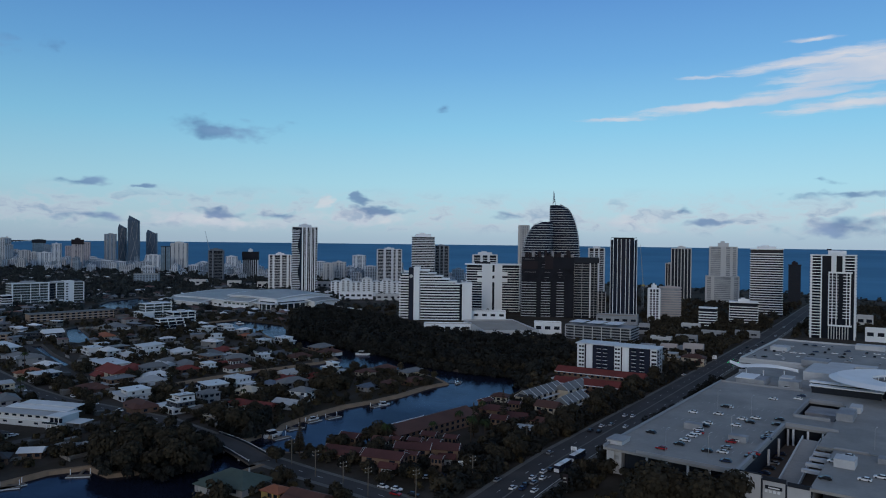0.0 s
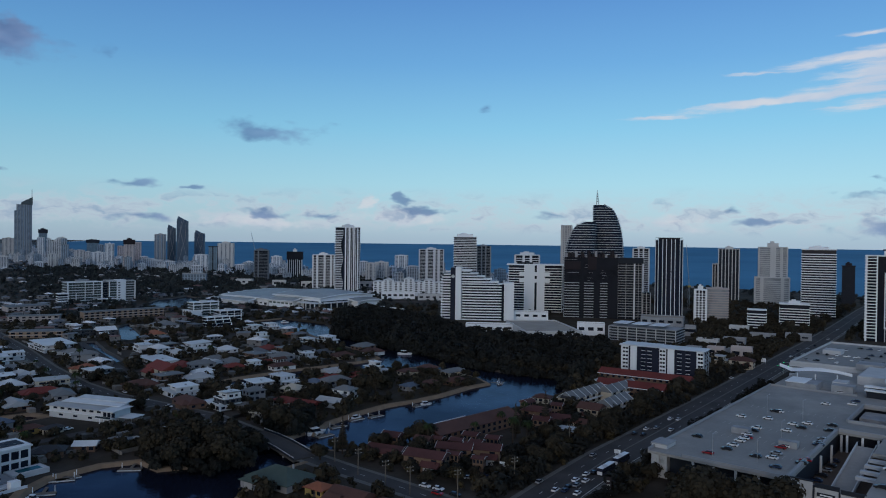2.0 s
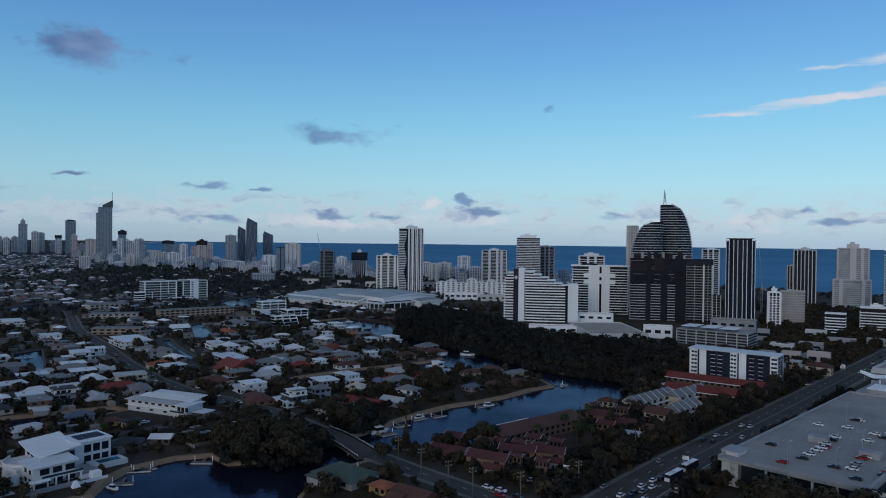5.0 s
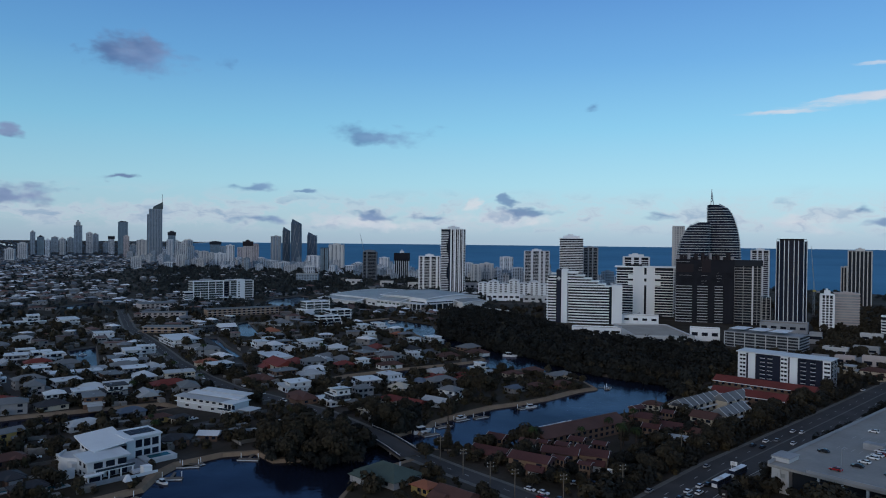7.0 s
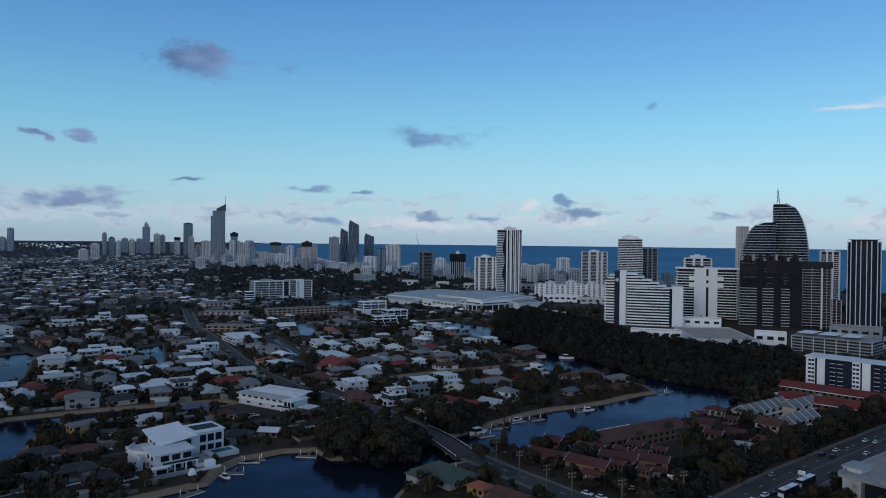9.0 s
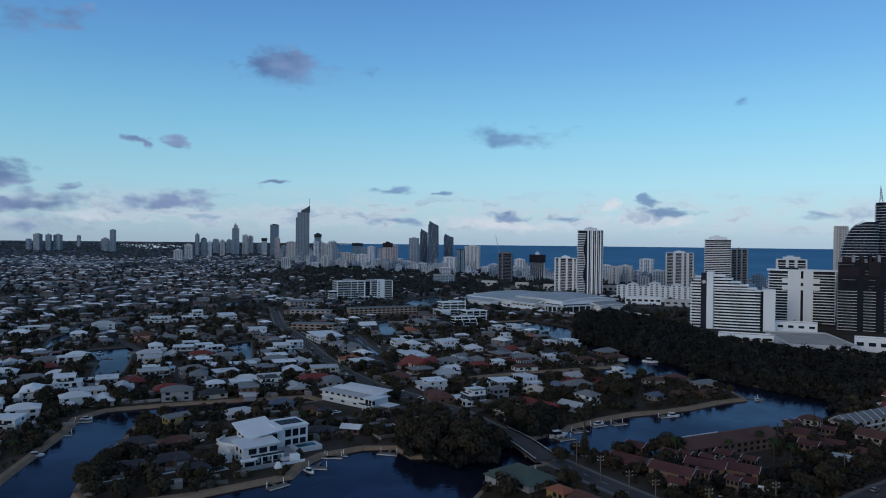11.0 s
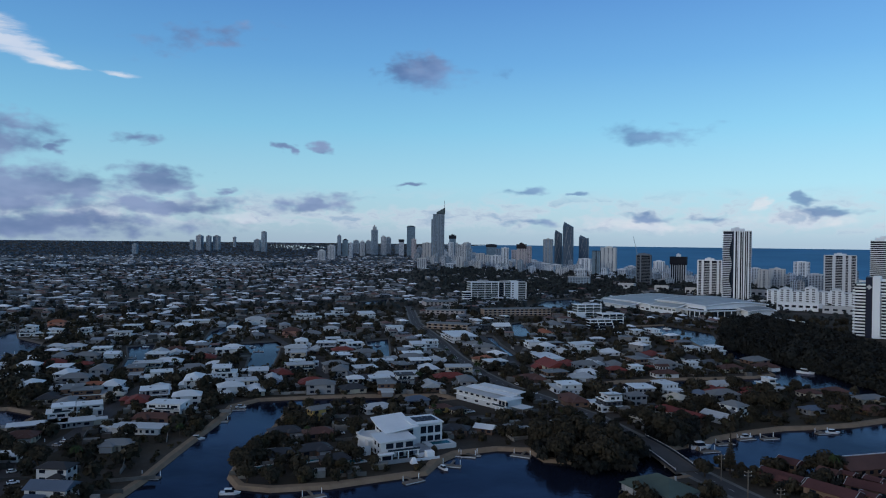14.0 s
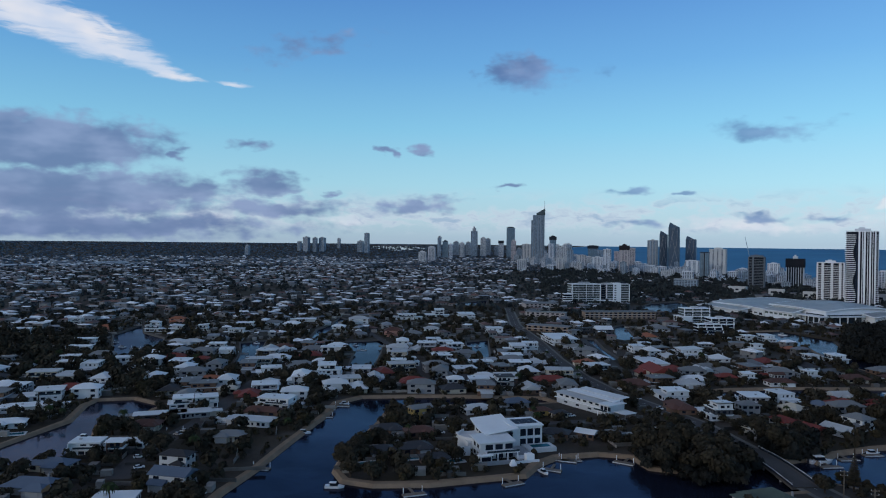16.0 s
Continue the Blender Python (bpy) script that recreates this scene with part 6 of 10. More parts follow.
# ---- the navy and white apartments, the red halls ----
def navy_apartments(x, y, w, h, turn, d=16):
    e = thing("apartment_building", x, y, turn, "navy and white seven-storey apartment block with a pale roof", "apartments")
    h = 19.5
    boxed("body", M["navy"], -w / 2, w / 2, 0, d, 0, h, parent=e)
    for x0, x1, out in ((-0.5, -0.405, 0.5), (-0.38, -0.3, 0.7), (-0.02, 0.06, 0.6), (0.08, 0.16, 0.9), (0.42, 0.5, 0.5)):
        block("white_wall", M["bright"], e, x0 * w, x1 * w, -out, d + out, 0, h + 0.5)
    for st in range(7):
        z = st * 2.75 + 0.9
        for f in (-0.46, -0.425, 0.0, 0.035, 0.45, 0.48):
            block("window", M["glass"], e, f * w - 0.8, f * w + 0.8, -0.75, -0.45, z, z + 1.3)
        for f in (-0.22, -0.14, 0.22, 0.32):
            block("window", M["glass"], e, f * w - 1.4, f * w + 1.4, -0.08, 0.08, z, z + 1.4)
            block("sill", M["bright"], e, f * w - 1.6, f * w + 1.6, -0.5, 0.1, z - 0.35, z - 0.1)
        for s in (-1, 1):
            for f in (0.3, 0.7):
                block("window", M["glass"], e, s * w / 2 - 0.1, s * w / 2 + 0.1, f * d - 1, f * d + 1, z, z + 1.3)
    bm = bmesh.new()
    box(bm, -w / 2 - 1, -w * 0.05, -1.6, d + 1, h + 0.6, h + 1.3)
    part("roof", bm, ROOF["white"], e)
    bm = bmesh.new()
    box(bm, -w * 0.05 + 0.02, w / 2 + 1, -1.6, d + 1, h - 0.1 + 0.7, h + 1.0)
    part("roof", bm, ROOF["white"], e)
    take(x, y, 40)


navy_apartments(127.1, 511.7, 58.6, 1.5, -29.8)


def red_hall(x, y, w, h, turn, d=13, roof="red", label="long low motel wing with a red gabled roof", group="red-roofed wings"):
    e = thing("hall", x, y, turn, label, "building", group)
    boxed("outer_wall", WALL["brick"], -w / 2, w / 2, 0, d, 0, 5.6, parent=e)
    bm = bmesh.new()
    hip_roof(bm, -w / 2, w / 2, 0, d, 5.7, 3.0, 1.0, True)
    part("roof", bm, ROOF[roof], e)
    if roof == "red":
        block("gutter", M["bright"], e, -w / 2 - 1, w / 2 + 1, -1.15, -1.01, 5.4, 5.75)
    else:
        block("gutter", M["bright"], e, -w * 0.3, w * 0.1, d + 1.01, d + 1.3, 5.5, 6.0)
    for i in range(int(w / 4)):
        cx = -w / 2 + 2 + i * 4
        block("window", M["glass"], e, cx - 0.9, cx + 0.9, -0.08, 0.08, 1.0, 2.4)
        block("window", M["glass"], e, cx - 0.9, cx + 0.9, -0.08, 0.08, 3.6, 5.0)
    take(x, y, w / 2)


red_hall(106, 476, 59.4, 5.2, -29.2)
red_hall(90.3, 441.9, 40.6, 4.1, -27.3)

# brown-roofed townhouses between the canal and the road
BROWN = dict(group="brown-roofed townhouses")
put(-42, 307.7, 16.7, 8.4, -20, 1, "gable", "maroon", "tan", "low brick townhouse with a long brown gabled roof", **BROWN)
put(-23.1, 291.6, 17.2, 8.6, -20, 2, "gable", "maroon", "tan", **BROWN)
put(-26.5, 315, 6.7, 6, -20, 2, "gable", "brown", "cream", "tall cream brick townhouse with a small gable", **BROWN)
put(-11.7, 304.1, 15.2, 7.6, -10, 2, "gable", "maroon", "tan", **BROWN)
put(0.2, 304.3, 16, 8, -10, 2, "gable", "maroon", "tan", **BROWN)
red_hall(-0.6, 343.5, 56.4, 9.9, 48.3, 15, "brown", "long brick townhouse block with a dark brown roof at the canal", "brown-roofed townhouses")
put(-5.1, 324.5, 6.4, 5.1, -20, 2, "gable", "maroon", "tan", **BROWN)
put(28.4, 375.8, 14, 8.4, -20, 2, "hip", "maroon", "tan", **BROWN)
put(42.3, 371.4, 14.2, 8.5, -20, 1, "gable", "maroon", "tan", **BROWN)
put(34.3, 407.5, 9.5, 7.6, -20, 2, "hip", "brown", "cream", **BROWN)
put(43.7, 348.2, 16.7, 8.3, -20, 1, "flat", "light", "brick", **BROWN)
put(51.3, 364.1, 7.8, 7, -30, 1, "gable", "brown", "cream", "cream townhouse with a broad gable end", **BROWN)
put(58.8, 384.6, 11.7, 10.5, -30, 2, "gable", "brown", "cream", "tall cream townhouse with a broad gable end", **BROWN)
put(49, 406.8, 6.1, 5.5, -30, 2, "gable", "dark", "cream", **BROWN)


def party_row(x, y, w, h, turn, n, d=13):
    """A terrace under one charcoal roof, cut by sloping white party walls."""
    e = thing("terrace_row", x, y, turn, "row of townhouses with a charcoal roof and sloping white party walls", "townhouses", "white-gabled townhouses")
    boxed("outer_wall", WALL["cream"], -w / 2, w / 2, 0, d, 0, 5.4, parent=e)
    bm = bmesh.new()
    hip_roof(bm, -w / 2 + 0.2, w / 2 - 0.2, 0, d, 5.41, 3.6, 0.5, True)
    part("roof", bm, ROOF["grey"], e)
    for i in range(n + 1):
        cx = -w / 2 + w * i / n
        bm = bmesh.new()
        pts = [(-0.8, 4.6), (d * 0.5, 8.2), (d + 0.8, 4.6), (d + 0.8, 5.5), (d * 0.5, 9.15), (-0.8, 5.5)]
        a = [bm.verts.new((cx - 0.15, *p)) for p in pts]
        b = [bm.verts.new((cx + 0.15, *p)) for p in pts]
        for k in range(6):
            bm.faces.new((a[k], a[(k + 1) % 6], b[(k + 1) % 6], b[k]))
        bm.faces.new(a[::-1])
        bm.faces.new(b)
        bmesh.ops.recalc_face_normals(bm, faces=bm.faces)
        part("party_wall", bm, M["white"], e)
        if i < n:
            cx += w / n / 2
            for z in (0.7, 3.4):
                block("window", M["glass"], e, cx - 1.4, cx + 1.4, -0.08, 0.08, z, z + 1.5)
            block("balcony", M["white"], e, cx - w / n * 0.4, cx + w / n * 0.4, -1.3, -0.09, 2.7, 3.3)
    take(x, y, w / 2)


party_row(63.7, 419.6, 40.3, 9, 51.7, 6, 10)
party_row(78, 399.9, 27.4, 7.5, 54.6, 4, 9)
party_row(87.2, 438.3, 33.9, 6.9, 50.9, 4, 9)
put(77, 462.8, 8.8, 5.3, 48, 2, "flat", "light", "white", group="white-gabled townhouses")
put(96.4, 450.6, 7.6, 4.6, -20, 1, "flat", "white", "white", group="white-gabled townhouses")
# more of the brown-roofed rows
for args in ((-41.2, 320.1, 8.2, 6.5, -20), (-20.1, 316.9, 4.5, 3.6, -20), (-11.3, 314.8, 5.4, 4.3, -20), (-2.5, 312.8, 5.2, 4.1, -20), (5, 320, 5.6, 4.4, -20), 
             (29.8, 355.8, 7.8, 6.2, -20), (25, 395.4, 6.6, 5.3, 48), (40.9, 388.9, 5.9, 4.7, -20), (-11.9, 294.4, 5.2, 3.6, -20), (-1.2, 289.4, 4.7, 3.3, -20)):
    put(*args, 2, "gable", "maroon", "tan", "brick townhouse with a brown gabled roof and white edges", **BROWN)
# low roofs at the near road
put(-78.2, 269.2, 22.1, 15.5, -30, 1, "hip", "teal", "grey", "large house with a weathered teal hipped roof")
put(-60.5, 258.4, 8.4, 6.7, -30, 1, "hip", "orange", "ochre", "ochre house with a tan roof beside the road")
put(-47, 250.5, 15, 10.5, -30, 1, "gable", "brown", "brick", "brick house with a brown gable beside the road")
put(-32.5, 242.8, 11.9, 8.4, -30, 1, "hip", "brown", "brick")
# low buildings beyond the highway
put(199.3, 555, 17.3, 10.4, -30, 2, "hip", "brown", "cream", group="houses beyond the highway")
put(187.2, 574.1, 14.7, 8.8, -30, 2, "flat", "light", "cream", group="houses beyond the highway")
put(215.8, 618.8, 21.5, 12.9, -30, 1, "hip", "grey", "cream", group="houses beyond the highway")
put(196.9, 634.3, 15.4, 9.2, -30, 1, "flat", "light", "white", group="houses beyond the highway")


# low shops and flats beyond the highway
for args, wall in (((206.9, 662.5, 19.2, 9.6, 6.8, -25), "pale"), ((236.6, 678.9, 19.7, 9.9, 6, -25), "concrete"), ((177.9, 606.5, 12, 8.4, 7.3, -25), "concrete"), ((199, 614.7, 14.1, 8.5, 6.3, -25), "pink"), ((211.9, 591, 16.3, 8.2, 10, -25), "pink"), ((168.4, 556.2, 14, 8.4, 5.7, -25), "concrete"),
                   ((275.7, 713, 23.5, 9.4, 6.4, -25), "concrete"), ((271.5, 766.1, 19.5, 9.7, 7.5, -25), "pale"), ((315.1, 724.5, 23.8, 9.5, 5.3, -25), "concrete"), ((432.7, 701, 18, 9, 12.5, -30), "bright"), ((497.1, 826.2, 16.9, 10.1, 12.9, -30), "pale"), ((213.6, 741.6, 10.9, 8.7, 9.7, -20), "concrete"),
                   ((-223.8, 1371.1, 43.1, 21.5, 12.7, 8), "pink"), ((-344.1, 1345.7, 19.8, 11.9, 12.6, 8), "cream"), ((-494, 1423.6, 33.5, 16.7, 11, 10), "cream"), ((-414.3, 1400.1, 26.7, 13.4, 10.9, 10), "cream"), ((-140.2, 1141, 54.4, 16.3, 10.5, 6), "bright"), ((-85.5, 1127.8, 42, 16.8, 8.5, 6), "pale")):
    podium(*args, wall, "low flat-roofed building with a band of dark windows")


# ---- office, long flats, convention centre ----
def office(x, y, turn, h=29.5):
    """Two glazed office blocks on one base, joined by a dark recessed link; each storey a deep white frame."""
    e = thing("office_building", x, y, turn, "dark green glass office blocks with white frames and balconies", "office")
    d = 24
    boxed("body", M["officeglass"], -23, 23, 0, d, 0, h, parent=e)
    boxed("link", M["glass"], 23.01, 33, 4, d - 2, 0, h - 1, parent=e)
    boxed("body", M["officeglass"], 33.01, 70, 0, d, 0, h + 1, parent=e)
    n = 8
    for i in range(n + 1):
        z = h * i / n
        block("floor_slab", M["bright"], e, -23.6, 23.6, -1.0, d + 0.4, z - 0.3, z + 0.35)
        block("floor_slab", M["white"], e, 32.8, 44, -1.0, d + 0.4, z - 0.3, z + 0.35)
        block("balcony", M["pale"], e, 57.5, 71.2, -1.4, d + 0.4, z - 0.3, z + 0.8)
        block("link_slab", M["concrete"], e, 23.7, 32.7, 3.4, d - 2.2, z - 1.2, z - 0.85)
    for cx, z0, z1, k in ((-23, 0, h + 0.8, 0.8), (-12, 0, h * 0.5, 0.25), (0, 0, h, 0.3), (11, h * 0.4, h, 0.25), (23, 0, h + 0.8, 0.8), (33.4, 0, h, 0.5), (70.6, 0, h, 0.5)):
        block("frame_post", M["bright"], e, cx - k, cx + k, -1.5, -0.01, z0, z1)
    for i in range(11):
        cx = -21 + i * 4.2
        block("mullion", M["concrete"], e, cx - 0.1, cx + 0.1, -0.3, -0.012, 0, h)
    block("frame_beam", M["bright"], e, -23.8, 23.8, -1.6, -0.013, h + 0.36, h + 1.4)
    block("white_wall", M["bright"], e, 44.01, 57, -1.2, d * 0.5, 0, h + 2.4)
    for i in range(1, n):
        block("window", M["glass"], e, 46, 49, -1.3, -1.15, h * i / n + 0.8, h * i / n + 2.4)
    boxed("roof", M["pale"], -22, 22, 1, d - 1, h + 0.36, h + 0.8, parent=e)
    boxed("roof", M["pale"], 33.2, 70, 1, d - 1, h + 1.01, h + 1.5, parent=e)
    boxed("plant_room", M["concrete"], -8, 9, 8, 18, h + 0.81, h + 3.2, parent=e)
    boxed("plant_room", M["dark"], 58, 68, 6, 20, h + 1.51, h + 3.6, parent=e)
    boxed("entrance_canopy", M["bright"], 10, 40, -16, -2, 5, 5.6, parent=e)
    for cx in (12, 25, 38):
        block("column", M["pale"], e, cx - 0.3, cx + 0.3, -15, -14.4, 0, 5)
    take(x + 15, y + 25, 50)


office(-573.5, 979, 48.6)


def terraced_flats(x, y, w, d, storeys, turn, wall="bright", glass="officeglass", step=0.0, label="white modern apartment block with long glazed balconies"):
    """Flats with a balcony along every storey; step draws each storey back."""
    e = thing("apartment_building", x, y, turn, label, "apartments", "canal flats")
    for i in range(storeys):
        z, back = i * 3.2, step * i
        boxed("storey", M[glass], -w / 2 + 1, w / 2 - 1, back, d, z + 0.36, z + 3.2, parent=e)
        block("floor_slab", M[wall], e, -w / 2, w / 2, back - 2.0, d + 0.4, z - 0.1, z + 0.35)
        if i:
            block("balcony_rail", M["blueglass"] if i % 2 else M[wall], e, -w / 2 + 0.2, w / 2 - 0.2, back - 1.9, back - 1.8, z + 0.352, z + 1.2)
        for f in (-0.5, -0.17, 0.17, 0.5):
            px = f * (w - 1.2)
            block("fin_wall", M[wall], e, px - 0.25, px + 0.25, back - 1.7, back - 0.01, z + 0.353, z + 3.1)
    top = storeys * 3.2
    boxed("roof", M[wall], -w / 2 - 0.6, w / 2 + 0.6, step * (storeys - 1) - 2.4, d + 0.8, top + 0.01, top + 0.55, parent=e)
    boxed("side_wall", M[wall], w / 2 - 0.99, w / 2 + 0.2, step * storeys, d - 0.5, 0.36, top, parent=e)
    boxed("plant_room", M["pale"], -w * 0.1, w * 0.15, d * 0.4, d * 0.8, top + 0.56, top + 2.2, parent=e)
    take(x, y, w / 2 + 3)


terraced_flats(-342, 846.5, 33, 15, 5, 47.3)
terraced_flats(-288.2, 784.6, 27, 14, 4, 47, "bright", "glass")
terraced_flats(-284.2, 743, 27, 14, 3, 47, "bright", "glass", 2.4, "stepped white flats with open terraces beside the lagoon")
terraced_flats(-360, 836, 24, 12, 2, -42, "bright", "glass")
tower(-578.9, 932.8, 11.3, 11.3, 16, 46, "bands", "bright", "glass", "white low annexe beside the office", 3.0, 0)


def long_flats(x, y, w, h, turn, d=14, mat="beige", storeys=3, label="long beige brick apartment row with balconies"):
    e = thing("apartment_building", x, y, turn, label, "apartments")
    boxed("outer_wall", M[mat], -w / 2, w / 2, 0, d, 0, storeys * 3, parent=e)
    n = int(w / 6)
    for st in range(storeys):
        for i in range(n):
            cx = -w / 2 + (i + 0.5) * w / n
            block("window", M["glass"], e, cx - 1.6, cx + 1.6, -0.1, 0.1, st * 3 + 0.6, st * 3 + 2.3)
        block("balcony", M["pink"], e, -w / 2, w / 2, -1.4, -0.004, st * 3 + 2.6, st * 3 + 3.1)
    boxed("roof", ROOF["grey"], -w / 2 - 1, w / 2 + 1, -1.8, d + 1, storeys * 3 + 0.11, storeys * 3 + 0.5, parent=e)
    take(x, y, w / 2)


long_flats(-422.3, 804.9, 91, 10.6, 47)
long_flats(-500.6, 754.1, 50.7, 11.8, 23.4, 14, "pink", 2, "long pinkish brick apartment row")
long_flats(-416.7, 631.6, 45.7, 10.5, 15.6, 14, "beige", 2, "low beige brick apartment row")
long_flats(-575.4, 858.2, 48.5, 12.3, 47, 30, "pink", 2, "wide red-brown hall with a pale roof")


def convention_centre(x, y, turn):
    """A huge low hall; x runs along its short side, y along its long side."""
    e = thing("convention_centre", x, y, turn, "vast low white convention hall with curved grey-green metal roofs", "hall")
    n, m = 12, 12

    def shell(x0, x1, y0, y1, height):
        """A curved roof with a thick edge, and the walls up to it."""
        walls, bm = bmesh.new(), bmesh.new()
        grid = [[[bm.verts.new((x0 + (x1 - x0) * i / n, y0 + (y1 - y0) * j / m, height(i / n, j / m) + up)) for j in range(m + 1)] for i in range(n + 1)] for up in (-1.0, 0.0)]
        for up in (0, 1):
            for i in range(n):
                for j in range(m):
                    bm.faces.new((grid[up][i][j], grid[up][i + 1][j], grid[up][i + 1][j + 1], grid[up][i][j + 1]))
        for i in range(n):
            for j in (0, m):
                bm.faces.new((grid[0][i][j], grid[0][i + 1][j], grid[1][i + 1][j], grid[1][i][j]))
        for j in range(m):
            for i in (0, n):
                bm.faces.new((grid[0][i][j], grid[0][i][j + 1], grid[1][i][j + 1], grid[1][i][j]))
        bmesh.ops.recalc_face_normals(bm, faces=bm.faces)
        roof = part("roof", bm, HALLROOF, e)
        rim = [(i, 0) for i in range(n)] + [(n, j) for j in range(m)] + [(i, m) for i in range(n, 0, -1)] + [(0, j) for j in range(m, 0, -1)]
        inset = [(x0 + 2.5 + (x1 - x0 - 5) * i / n, y0 + 2.5 + (y1 - y0 - 5) * j / m, height(i / n, j / m) - 0.9) for i, j in rim]
        low = [walls.verts.new((px, py, 0)) for px, py, _ in inset]
        top = [walls.verts.new(p) for p in inset]
        for k in range(len(rim)):
            q = (k + 1) % len(rim)
            walls.faces.new((low[k], low[q], top[q], top[k]))
        part("outer_wall", walls, M["bright"], e)
        edge = bmesh.new()
        for (i0, j0), (i1, j1) in zip(rim, rim[1:] + rim[:1]):
            a, b = ((x0 + (x1 - x0) * i / n, y0 + (y1 - y0) * j / m, height(i / n, j / m) - 0.45) for i, j in ((i0, j0), (i1, j1)))
            rod(edge, a, b, 0.75, 4)
        part("fascia", edge, M["bright"], roof)
        for j in range(1, m):
            yy = y0 + (y1 - y0) * j / m
            seam = bmesh.new()
            for i in range(n):
                a, b = ((x0 + (x1 - x0) * k / n, yy, height(k / n, j / m) + 0.12) for k in (i, i + 1))
                rod(seam, a, b, 0.16, 4)
            part("roof_seam", seam, M["steel"], roof)
    # the long low hall, the domed hall in front of it and the lean-to between
    shell(-6, 104, 92, 214, lambda u, v: 11.0 + 5.0 * math.sin(u * 1.9) - 2.5 * abs(v - 0.4))
    shell(8, 112, -4, 100, lambda u, v: 14.5 + 9.0 * math.sin(math.pi * (0.08 + 0.84 * u)) * (0.55 + 0.45 * math.sin(math.pi * v)))
    shell(-8, 9, 34, 93, lambda u, v: 10.5 + 4.0 * u - 1.0 * v)
    shell(-24, -6.2, 118, 212, lambda u, v: 6.0 + 2.6 * u)
    shell(60, 108, -22, -3, lambda u, v: 9.5 + 3.0 * v + 1.5 * math.sin(math.pi * u))
    for i in range(11):
        yy = 98 + i * 10.4
        block("window_strip", M["glass"], e, -3.7, -3.4, yy, yy + 6, 2.5 if i % 3 else 1.0, 4.0)
    for i in range(6):
        block("window_strip", M["greenglass"], e, -5.7, -5.4, 38 + i * 9, 44 + i * 9, 5.2, 7.4)
    block("entrance_glass", M["blueglass"], e, 10.0, 10.4, 2, 32, 0.5, 11)
    block("entrance_glass", M["blueglass"], e, 12, 60, -1.9, -1.6, 0.5, 11)
    boxed("canopy", M["white"], -4, 10, -8, 34, 8.6, 9.6, parent=e)
    boxed("canopy", M["white"], 10.004, 62, -10, -1.92, 8.6, 9.6, parent=e)
    for i in range(5):
        block("column", M["bright"], e, -3.4, -2.4, -6 + i * 9, -5 + i * 9, 0, 8.6)
        block("column", M["bright"], e, 12 + i * 11, 13 + i * 11, -9, -8, 0, 8.6)
    take(x - 40, y + 120, 130)


HALLROOF = surf("hall_roof_metal", (0.36, 0.4, 0.41), 0.5, 0.2, 0.06, 0.05, second=(0.3, 0.35, 0.37))
convention_centre(-228.5, 931.4, 54)


